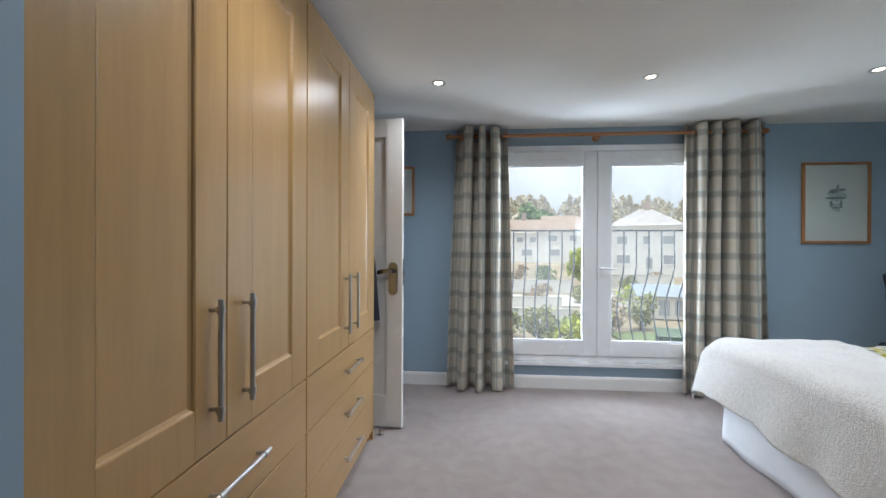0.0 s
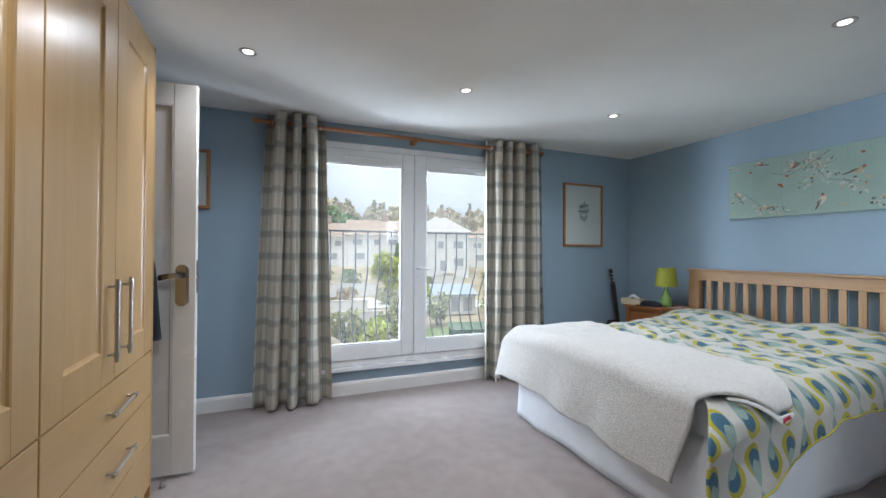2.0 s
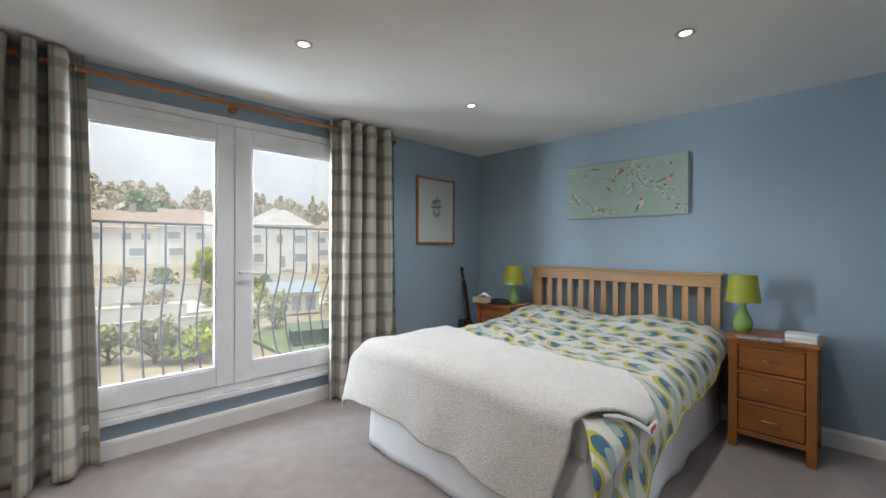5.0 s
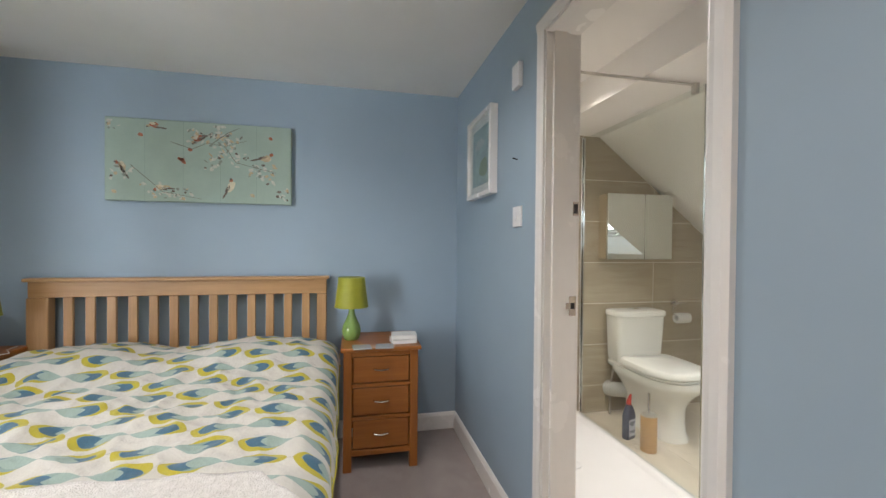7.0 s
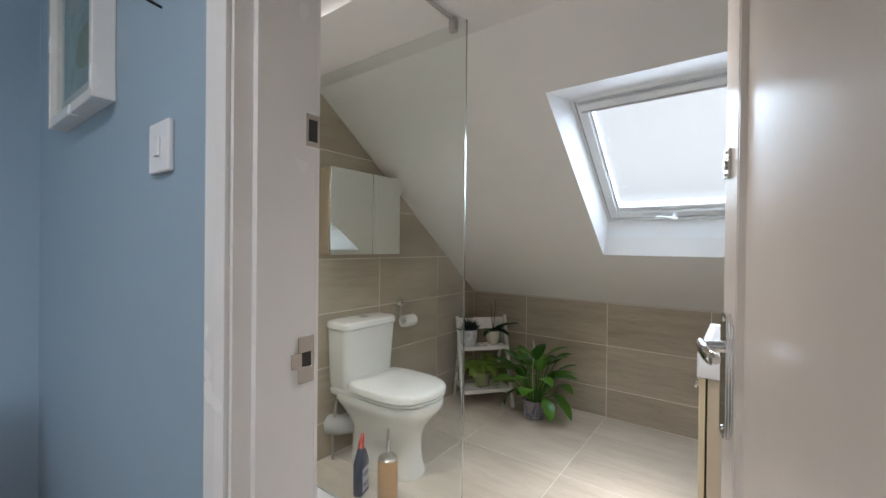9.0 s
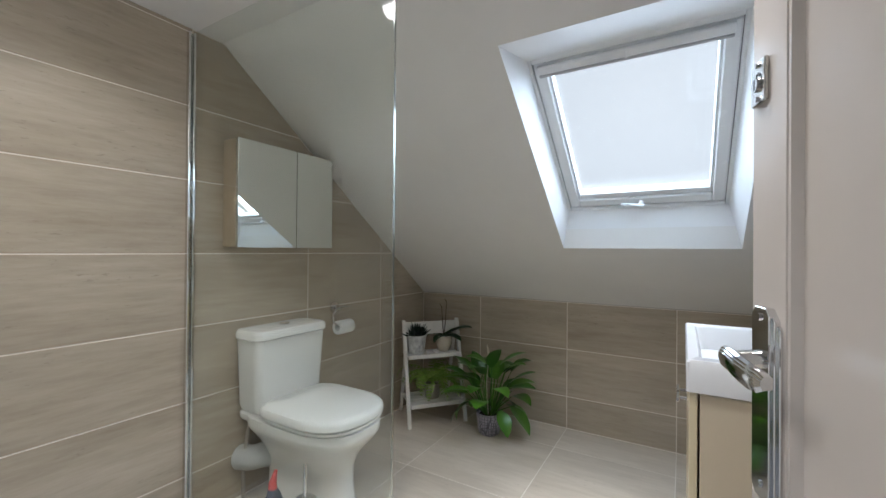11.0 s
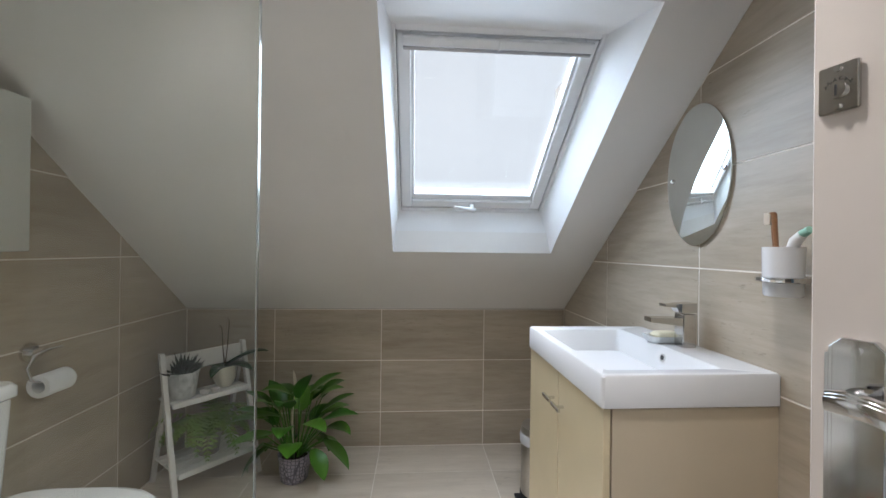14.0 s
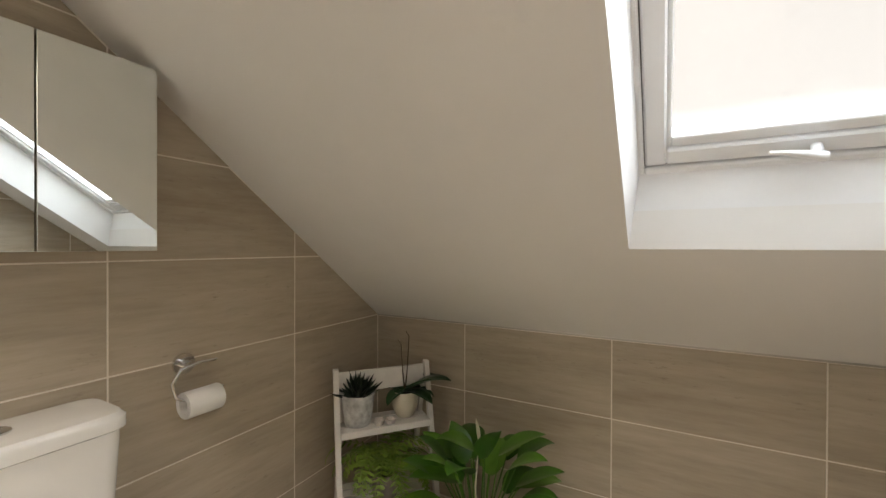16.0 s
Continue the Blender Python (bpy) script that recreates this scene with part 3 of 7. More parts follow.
part("outer_sill", box_out, M_UPVC, win)

rail = thing("balcony_rail", "black wrought iron balcony rail with bellied bars outside the window", "balcony rail", (1.16, YN + 0.3, 0.16))
part("top_rail", box(B(), -1.0, 1.0, -0.012, 0.012, 1.18, 1.195, 0.003), M_IRON, rail)
part("bottom_rail", box(B(), -1.0, 1.0, -0.012, 0.012, 0.03, 0.045, 0.003), M_IRON, rail)
for x in (-1.0, 1.0):
    part("post", box(B(), x - 0.012, x + 0.012, -0.04, 0.012, 0.0, 1.195, 0.003), M_IRON, rail)
bar = None
for k in range(17):
    x = -0.88 + 0.11 * k
    if bar is None:
        bm = B()
        tube(bm, [(0, 0.17 * math.sin(math.pi * min(1, max(0, (0.72 - u) / 0.72))) ** 1.5 if u < 0.72 else 0, 0.04 + 1.14 * u) for u in [i / 22 for i in range(23)]], 0.0065, 6)
        bar = part("bar", bm, M_IRON, rail, smooth=True)
    else:
        c = new("bar", bar.data)
        c.parent = rail
        bar = c
    bar.location = (x, 0, 0)

# ---------------------------------------------------------------- curtains and pole
pole = thing("curtain_pole", "stained pine curtain pole on brackets over the window", "curtain pole", (1.16, YN, 2.118))
part("pole", tube(B(), [(-1.22, -0.095, 0), (1.25, -0.095, 0)], 0.0145, 14), M_POLE, pole, smooth=True)
for sx in (-1.22, 1.25):
    bm = B()
    e = -1 if sx < 0 else 1
    tube(bm, [(sx + e * o, -0.095, 0) for o in (-0.002, 0.006, 0.02, 0.036, 0.046)], [0.016, 0.02, 0.024, 0.019, 0.006], 14)
    part("finial", bm, M_POLE, pole, "turned wooden end knob", True)
for bx in (-1.13, -0.012, 1.17):
    bm = B()
    tube(bm, [(bx, 0, -0.01), (bx, -0.012, -0.01)], 0.028, 14)
    tube(bm, [(bx, -0.01, -0.01), (bx, -0.08, -0.014), (bx, -0.095, -0.016)], [0.014, 0.012, 0.018], 12)
    part("bracket", bm, M_POLE, pole, "turned wooden bracket", True)


def curtain(x0t, x1t, x0b, x1b, folds, seed):
    """An eyelet curtain: deep soft folds that widen to the hem."""
    rnd = random.Random(seed)
    ph = [rnd.uniform(-0.5, 0.5) for _ in range(6)]
    full = 1.75 * (x1b - x0b)

    def at(u, v):
        z = 2.185 - v * 2.165
        wave = 2 * math.pi * folds * (u + (0.035 * math.sin(5.3 * u + ph[5] * 6) + 0.02 * math.sin(11 * u + ph[1] * 6)) * math.sin(math.pi * u))
        drift = v * (0.35 * math.sin(3.1 * u + ph[0] * 4) + 0.2 * math.sin(7 * u + 4 * v + ph[1] * 5))
        amp = 0.066 + 0.014 * math.sin(5 * u + ph[2] * 6) + 0.010 * v
        a = x0t + (x0b - x0t) * v ** 0.8
        b = x1t + (x1b - x1t) * v ** 0.8
        x = a + (b - a) * u - (0.0145 - 0.004 * v) * math.sin(2 * wave + 2 * drift) + 0.008 * v * math.sin(wave * 0.5 + ph[3] * 6)
        y = YN - 0.098 + amp * math.sin(wave + drift) - 0.012 * v
        y += 0.012 * math.sin(2.3 * wave + 6 * v + ph[4] * 6) * v + 0.006 * noise.noise((u * 9, v * 14, seed))
        z += 0.006 * math.sin(wave * 0.5) * v
        return (x, min(y, YN - 0.035), z), (u * full, v * 2.165)

    return grid_sheet(B(), at, int(folds * 24), 60)


for nm, args in (("a", (0.0, 0.405, -0.10, 0.48, 3.5, 3)), ("b", (1.835, 2.42, 1.80, 2.44, 4.5, 8))):
    root = thing("curtain", "cream, grey and blue checked eyelet curtain hanging to the floor", "curtain", group="bedroom curtains")
    c = part("cloth", curtain(*args), M_PLAID, root, smooth=True)
    thick(c, 0.004, 0)
    n = 6 if nm == "a" else 8
    for k in range(n):
        ex = args[0] + (args[1] - args[0]) * (k + 0.5) / n
        bm = B()
        tube(bm, [(0, 0.0215 * math.cos(w), 0.0215 * math.sin(w)) for w in [2 * math.pi * i / 16 for i in range(17)]], 0.004, 6)
        r = part("eyelet", bm, M_STEEL, root, smooth=True)
        r.location = (ex, YN - 0.095, 2.118)

# ---------------------------------------------------------------- entrance door
def lever_set(root, x, z, y, s, mat, name="door_handle", k=1.0):
    """A stepped back plate with a lever, on the face y of a leaf; s is the way out of that face, the lever points to -x."""
    bm = B()
    outline = lambda w, h0, h1, c=0.009: [(x - w, y, z + h0 + c), (x - w + c, y, z + h0), (x + w - c, y, z + h0), (x + w, y, z + h0 + c), (x + w, y, z + h1 - c), (x + w - c, y, z + h1), (x - w + c, y, z + h1), (x - w, y, z + h1 - c)]
    prism(bm, outline(0.031 * k, -0.138 * k, 0.041 * k, 0.004), (0, s * 0.004, 0))
    prism(bm, outline(0.026 * k, -0.146 * k, 0.049 * k, 0.004), (0, s * 0.0075, 0))
    prism(bm, outline(0.021 * k, -0.154 * k, 0.058 * k, 0.010), (0, s * 0.011, 0))
    bmesh.ops.bevel(bm, geom=bm.edges[:], offset=0.0009, segments=1, affect="EDGES")
    h = part(name, bm, mat, root, "polished stepped metal back plate")
    bm = B()
    tube(bm, [(x, y + s * 0.006, z), (x, y + s * 0.045, z)], [0.013, 0.0085], 12)
    # a broad lever that sweeps out and dips, with three stepped ribs along its top
    rows = []
    for d, out, dz, hh in ((0.008, 0.050, 0.000, 0.010), (-0.012, 0.054, 0.004, 0.0115), (-0.034, 0.055, 0.004, 0.0115), (-0.056, 0.053, 0.000, 0.012), (-0.076, 0.049, -0.004, 0.0125), (-0.090, 0.044, -0.006, 0.0115), (-0.096, 0.040, -0.007, 0.007)):
        sec = ((-0.006, -0.7), (0.004, -1.0), (0.0065, -0.3), (0.0065, 0.35), (0.0052, 0.42), (0.0052, 0.62), (0.0036, 0.69), (0.0036, 0.88), (-0.001, 0.98), (-0.006, 0.8))
        rows.append([(x + d, y + s * (out + o), z + dz + q * hh * 1.2) for o, q in sec])
    ring_faces(bm, rows)
    part("lever", bm, mat, h, "curved metal lever", True)
    for dz in (0.047 * k, -0.138 * k):
        tb = B()
        tube(tb, [(x, y + s * 0.0105, z + dz), (x, y + s * 0.0135, z + dz)], 0.005, 10)
        part("screw", tb, mat, h)
    return h


def panel_leaf(bm, w, h, t, rails, stile=0.105):
    """A panelled leaf from x = 0 (hinge) to x = w, thickness t about y = 0; rails: z ranges of the cross rails."""
    box(bm, 0, stile, -t / 2, t / 2, 0.004, h, 0.003)
    box(bm, w - stile, w, -t / 2, t / 2, 0.004, h, 0.003)
    for a, b in rails:
        box(bm, stile, w - stile, -t / 2 + 0.0005, t / 2 - 0.0005, a, b, 0.002)
    box(bm, stile - 0.01, w - stile + 0.01, -t / 2 + 0.011, t / 2 - 0.011, 0.05, h - 0.05)
    for (_, a), (b, _) in zip(rails, rails[1:]):
        for s in (-1, 1):
            y0 = s * (t / 2 - 0.001)
            y1 = s * (t / 2 - 0.011)
            rs = []
            for o, y in ((0.0, y0), (0.006, y0), (0.014, y1)):
                rs.append([(stile + o, y, a + o), (w - stile - o, y, a + o), (w - stile - o, y, b - o), (stile + o, y, b - o)])
            ring_faces(bm, rs, False, False)
    return bm


door = tagged(new("door_1"), "white gloss panelled bedroom door standing open into the room", "door", kind="structure")
ang = math.degrees(math.atan2(2.618 - 2.68, -0.32 + 1.075))
door.matrix_world = pose(-1.075, 2.68, 0.012, 0, 0, ang)
LW = math.hypot(2.618 - 2.68, -0.32 + 1.075)
part("leaf", panel_leaf(B(), LW, 2.012, 0.040, [(0.004, 0.20), (1.90, 2.012)]), M_GLOSS, door)
lever_set(door, LW - 0.06, 1.02, -0.02, -1, M_PEWTER)
lever_set(door, LW - 0.06, 1.02, 0.02, 1, M_PEWTER)
bm = B()
box(bm, LW - 0.0005, LW + 0.002, -0.011, 0.011, 0.93, 1.10)
box(bm, LW, LW + 0.010, -0.006, 0.006, 1.0, 1.02, 0.002)
part("latch_plate", bm, M_NICKEL, door)
coat = thing("coat", "dark navy wool coat hanging on the bedroom door", "coat", (-0.735, 2.565, 0.70))
def coat_at(u, v):
    w = 0.17 + 0.05 * v
    a = 2 * math.pi * u
    fold = 0.012 * math.sin(5 * a + 2 * v) * v
    return ((math.cos(a) * (w * (0.35 + 0.65 * min(1, v * 4)) + fold), math.sin(a) * (0.030 + 0.01 * v + fold * 0.4), 0.64 * (1 - v)), (u, v))
bm = grid_sheet(B(), coat_at, 40, 14)
bmesh.ops.remove_doubles(bm, verts=bm.verts, dist=0.0005)
part("body", bm, M_DARKCLOTH, coat, smooth=True)
bm = B()
tube(bm, [(0.19, 0, 0.52), (0.215, -0.005, 0.35), (0.235, -0.008, 0.12), (0.24, -0.008, 0.02)], [0.035, 0.035, 0.033, 0.036], 12)
part("sleeve", bm, M_DARKCLOTH, coat, smooth=True)
bm = B()
tube(bm, [(0.0, 0.06, 0.68), (0.0, 0.01, 0.69), (0.0, -0.0, 0.66), (0.0, 0.0, 0.6)], 0.006, 8)
part("hook", bm, M_STEEL, coat, smooth=True)
casing_b = B()
for a, b in ((2.60, 2.655), (3.425, 3.48)):
    box(casing_b, XW, XW + 0.018, a, b, 0, 2.035, 0.004)
box(casing_b, XW, XW + 0.018, 2.60, 3.48, 2.036, 2.09, 0.004)
setting("trim_entrance_casing", casing_b, M_GLOSS, "white gloss casing round the entrance doorway", "door casing")
stop = thing("door_stop", "small chrome door stop on the carpet", "door stop", (-0.44, 2.525, 0))
part("base", lathe(B(), [(0.018, 0), (0.018, 0.006), (0.011, 0.01), (0.011, 0.022), (0.016, 0.026), (0.014, 0.036)], 16), M_CHROME, stop, smooth=True)

# ---------------------------------------------------------------- wardrobes
def bar_handle(parent, x, y, z, length, upright):
    """Brushed bar on two posts in front of the face x."""
    bm = B()
    d = Vector((0, 0, 1)) if upright else Vector((0, 1, 0))
    c = Vector((x + 0.027, y, z))
    tube(bm, [c - d * length / 2, c + d * length / 2], 0.0072, 12)
    for s in (-1, 1):
        p = c + d * s * (length / 2 - 0.026)
        tube(bm, [p - d * 0.009, p + d * 0.009], 0.0098, 12)
        tube(bm, [(x, p.y, p.z), tuple(p)], 0.0058, 10)
    part("handle", bm, M_STEEL, parent, "brushed steel bar handle", True)


def shaker(parent, y0, y1, z0, z1, hy):
    """A framed door with a recessed centre panel; its face at x = 0."""
    bm = B()
    w = 0.115
    for a in ((y0, y0 + w, z0, z1), (y1 - w, y1, z0, z1)):
        box(bm, -0.02, 0, *a, 0.0015)
    for a in ((y0 + w, y1 - w, z0, z0 + w), (y0 + w, y1 - w, z1 - w, z1)):
        box(bm, -0.02, -0.0004, *a)
    box(bm, -0.019, -0.010, y0 + w - 0.002, y1 - w + 0.002, z0 + w - 0.002, z1 - w + 0.002)
    rs = []
    for o, x in ((0, -0.0005), (0.003, -0.002), (0.006, -0.0065), (0.012, -0.0095), (0.014, -0.0102)):
        rs.append([(x, y0 + w + o, z0 + w + o), (x, y1 - w - o, z0 + w + o), (x, y1 - w - o, z1 - w - o), (x, y0 + w + o, z1 - w - o)])
    ring_faces(bm, rs, False, False)
    d = part("door", bm, M_MAPLE, parent)
    bar_handle(d, 0, hy, 0.915, 0.29, True)


def wardrobe(y0, y1, end):
    root = thing("wardrobe", "tall pale maple wardrobe with two doors over three drawers", "wardrobe", (-0.475, y0, 0), group="fitted wardrobes")
    w = y1 - y0
    bm = B()
    box(bm, -0.58, -0.022, 0.001, 0.019, 0.0, 2.105)
    box(bm, -0.58, -0.022, w - 0.019, w - 0.001, 0.0, 2.105)
    box(bm, -0.58, -0.022, 0.019, w - 0.019, 2.085, 2.105)
    box(bm, -0.58, -0.56, 0.019, w - 0.019, 0.0, 2.085)
    box(bm, -0.55, -0.022, 0.019, w - 0.019, 0.665, 0.69)
    part("carcass", bm, M_MAPLE, root)
    part("plinth", box(B(), -0.05, -0.03, 0.019, w - 0.019, 0.0, 0.055), M_MAPLE_H, root)
    part("cornice", box(B(), -0.58, -0.002, 0.0, w, 2.107, 2.13, 0.004), M_MAPLE_H, root)
    m = 0.4735 if not end else 0.497
    shaker(root, 0.003, m - 0.0015, 0.695, 2.104, m - 0.064)
    shaker(root, m + 0.0015, w - 0.003, 0.695, 2.104, m + 0.073)
    for a, b in ((0.487, 0.690), (0.278, 0.483), (0.060, 0.274)):
        d = part("drawer", box(B(), -0.02, 0, 0.003, w - 0.003, a, b, 0.0025, 2), M_MAPLE_H, root)
        bar_handle(d, 0, m + 0.04, (a + b) / 2, 0.255, False)
    if end:
        part("end_panel", box(B(), -0.58, 0.0, w, w + 0.018, 0.0, 2.13, 0.002), M_MAPLE, root)
    return root


wardrobe(0.523, 1.480, False)
wardrobe(1.482, 2.457, True)

# ---------------------------------------------------------------- bed
bed = thing("bed", "double bed with a slatted light oak headboard and white valance", "bed", (3.6, 1.98, 0))
def valance_at(u, v):
    """Cotton skirt round foot and sides, from the head on one side to the head on the other."""
    hw, ln, r = 0.715, 1.915, 0.10
    per = [ln - r, math.pi * r / 2, 2 * (hw - r), math.pi * r / 2, ln - r]
    s = u * sum(per)
    flare = 0.025 * v + 0.010 * math.sin(s * 9 + 2 * math.sin(s * 3)) * v ** 1.5
    if s < per[0]:
        x, y, nx, ny = -s, hw, 0, 1
    elif s < per[0] + per[1]:
        w = (s - per[0]) / r
        x, y, nx, ny = -(ln - r) - r * math.sin(w), hw - r + r * math.cos(w), -math.sin(w), math.cos(w)
    elif s < sum(per[:3]):
        x, y, nx, ny = -ln, hw - r - (s - per[0] - per[1]), -1, 0
    elif s < sum(per[:4]):
        w = (s - sum(per[:3])) / r
        x, y, nx, ny = -(ln - r) - r * math.cos(w), -(hw - r) - r * math.sin(w), -math.cos(w), -math.sin(w)
    else:
        x, y, nx, ny = -(ln - r) + (s - sum(per[:4])), -hw, 0, -1
    return ((x + nx * flare, y + ny * flare, 0.40 * (1 - v) + 0.004), (s, v * 0.4))
thick(part("valance", grid_sheet(B(), valance_at, 150, 10), M_VALANCE, bed, smooth=True), 0.003, 0)
part("base", box(B(), -1.88, -0.03, -0.69, 0.69, 0.03, 0.34, 0.02, 2), M_VALANCE, bed)
part("mattress", box(B(), -1.90, -0.04, -0.705, 0.705, 0.342, 0.575, 0.05, 3), M_VALANCE, bed)
hb = B()
box(hb, 0.0, 0.035, -0.745, 0.77, 0.92, 1.005, 0.003)
part("top_rail", hb, M_BED_OAK, bed)
part("cap", box(B(), -0.02, 0.05, -0.76, 0.785, 1.005, 1.024, 0.006, 2), M_BED_OAK, bed)
part("lower_rail", box(B(), 0.002, 0.033, -0.69, 0.715, 0.42, 0.56, 0.003), M_BED_OAK, bed)
for a, b in ((-0.745, -0.69), (0.67, 0.77)):
    part("post", box(B(), -0.012, 0.045, a, b, 0.0, 0.92, 0.004), M_BED_OAK_V, bed)
slat = None
for k in range(13):
    y = -0.625 + 0.1015 * k
    if slat is None:
        slat = part("slat", box(B(), 0.008, 0.026, -0.022, 0.022, 0.56, 0.92, 0.002), M_BED_OAK_V, bed)
    else:
        c = new("slat", slat.data)
        c.parent = bed
        slat = c
    slat.location = (0, y, 0)


def bed_top(x, y):
    """Height of the bedding over the bed: pillows at the head, soft lumps below."""
    h = 0.612 + 0.012 * math.sin(2.2 * x + 1.0)
    pil = max(0.0, min(1.0, (x - 2.95) / 0.35))
    pil = pil * pil * (3 - 2 * pil)
    lump = 0.5 + 0.5 * math.cos((abs(y - 1.95) - 0.36) / 0.36 * math.pi) if abs(y - 1.95) < 0.72 else 0
    h += pil * (0.055 + 0.035 * lump) - 0.03 * max(0, x - 3.42) / 0.15
    h += 0.016 * noise.noise((x * 3.1, y * 3.3, 1.0)) + 0.009 * noise.noise((x * 8.0 + 2 * y, y * 6.0, 4.0))
    return h


def fold_over(s, half, r):
    """Across the bed: s runs from the middle; returns offset, drop and how far past the edge."""
    a = abs(s)
    sg = 1 if s >= 0 else -1
    if a < half - r:
        return sg * a, 0.0, 0.0
    if a < half - r + math.pi * r / 2:
        w = (a - (half - r)) / r
        return sg * (half - r + r * math.sin(w)), r * (1 - math.cos(w)), w / (math.pi / 2)
    e = a - (half - r + math.pi * r / 2)
    return sg * half, r + e, 1.0 + e


def step(a, b, x):
    k = max(0.0, min(1.0, (x - a) / (b - a)))
    return k * k * (3 - 2 * k)


def duvet_at(u, v):
    s0, s1 = -1.085 + 0.15 * step(0.05, 0.42, u) + 0.06 * u + 0.012 * math.sin(17 * u), 1.02
    s = s0 + (s1 - s0) * v
    x0 = 1.69 - 0.20 * step(-0.62, -0.82, s) + 0.01 * math.sin(9 * v)
    x = x0 + (3.575 - x0) * u
    off, drop, past = fold_over(s, 0.765, 0.10)
    hang = max(0.0, past - 1.0)
    y = 1.945 + off
    z = bed_top(max(x, 1.72), 1.945 + max(-0.72, min(0.72, off))) - drop
    side = -1 if s < 0 else 1
    y += side * (0.045 * min(1, past) * (1 - u * 0.5) + hang * (0.10 + 0.20 * math.sin(x * 11 + 1.5 * math.sin(x * 4)) * hang * 2))
    y += 0.012 * noise.noise((x * 6, s * 6, 7.0)) * min(1, past)
    z += 0.010 * noise.noise((x * 4 + s * 5, s * 13 - x * 3, 2.0)) * (1 - min(1, past))
    rumple = (1 - min(1, past) * 0.6) * (0.35 + 0.65 * step(3.5, 2.6, x))
    z -= rumple * 0.036 * abs(noise.noise((x * 5 + s * 2, s * 7 - x * 2, 5.0))) + rumple * 0.017 * abs(noise.noise((x * 13 - s * 5, s * 9 + x * 6, 8.0)))
    fall = max(0.0, 1.74 - x) / 0.14
    z -= 0.05 * min(1, fall) ** 2
    x -= 0.10 * hang * min(1.0, fall)
    if s < 0:
        z = max(z, 0.24)
    return (x, y, z), (x, s + 0.0)


dv = thing("duvet", "white cotton duvet printed with olive and teal leaves on the bed", "duvet")
thick(part("cover", grid_sheet(B(), duvet_at, 190, 190), M_DUVET, dv, smooth=True), 0.012, -1)
bm = B()
tube(bm, [Vector(duvet_at(k / 90, 0.0)[0]) + Vector((0, 0, 0.001)) for k in range(91)], 0.0045, 6)
part("hem", bm, plain("olive piping", (0.42, 0.37, 0.05), 0.8), dv, "olive piped hem", True)


def throw_at(u, v):
    """Fleece over the foot: u runs from the edge on the bed to the hem at the foot, v across."""
    lo = -0.815 + 0.16 * step(0.30, 0.48, u) + 0.075 * step(0.55, 1.0, u)
    s = lo + (0.91 - lo) * v
    edge = 2.335 - 0.21 * (1 - v) - 0.17 * max(0, 0.10 - v) / 0.10 + 0.02 * math.sin(9 * v)
    run = u * (edge - 1.64 + 0.365 * step(-0.83, -0.66, s) - 0.06 * v)
    x = edge - run
    off, drop, past = fold_over(s, 0.79, 0.11)
    r, foot = 0.09, 1.63
    hangx = 0.0
    dropx = 0.0
    if x < foot + r:
        e = foot + r - x
        if e < math.pi * r / 2:
            w = e / r
            x, dropx = foot + r - r * math.sin(w), r * (1 - math.cos(w))
        else:
            hangx = e - math.pi * r / 2
            x, dropx = foot, r + hangx
    side = -1 if s < 0 else 1
    z = bed_top(max(x, 1.74), 1.945 + max(-0.72, min(0.72, off))) + 0.014
    z -= dropx + drop * (1.0 if dropx < 0.05 else 0.55)
    y = 1.945 + off + side * 0.045 * min(1, past)
    x -= 0.16 * hangx + 0.018 * math.sin(s * 10 + 2 * math.sin(s * 4)) * min(1, hangx * 5) * (0.4 + hangx * 2)
    z += 0.014 * noise.noise((s * 4, run * 4, 3.0)) + 0.006 * noise.noise((s * 14, run * 14, 9.0)) + hangx * 0.05 * math.sin(s * 3)
    return (x, y, max(z, 0.2)), (run, s)


th = thing("throw", "cream sherpa fleece throw spread over the foot of the bed", "blanket")
thick(part("fleece", grid_sheet(B(), throw_at, 70, 100), M_FLEECE, th, smooth=True), 0.014, 1)
# a turned-back corner shows the flowered lining
def flap_at(u, v):
    (x, y, z), q = throw_at(0.05 + 0.36 * u, 0.0)
    dip = 0.030 * v * math.sin(math.pi * min(1, 0.05 + 0.9 * u)) ** 0.7
    return (x, y - 0.016 - 0.006 * v, z - 0.004 - dip), (u, v)
fl = part("lining_edge", grid_sheet(B(), flap_at, 16, 4), M_PAPER, th, "white lining edge with red flowers", True)
thick(fl, 0.003, 0)
M_REDPRINT = plain("red print", (0.55, 0.06, 0.09), 0.8)
for u, v, k in ((0.33, 0.45, 1.2), (0.40, 0.55, 0.8), (0.52, 0.5, 1.0), (0.58, 0.75, 0.6), (0.24, 0.6, 0.6)):
    p0 = Vector(flap_at(u, v)[0]) + Vector((0, -0.003, 0))
    part("lining_flower", prism(B(), [p0 + Vector((0.012 * k * math.cos(w) * (1 + 0.4 * math.cos(5 * w)), 0, 0.007 * k * math.sin(w) * (1 + 0.4 * math.cos(5 * w)))) for w in [2 * math.pi * i / 20 for i in range(20)]], (0, -0.0015, 0)), M_REDPRINT, fl)

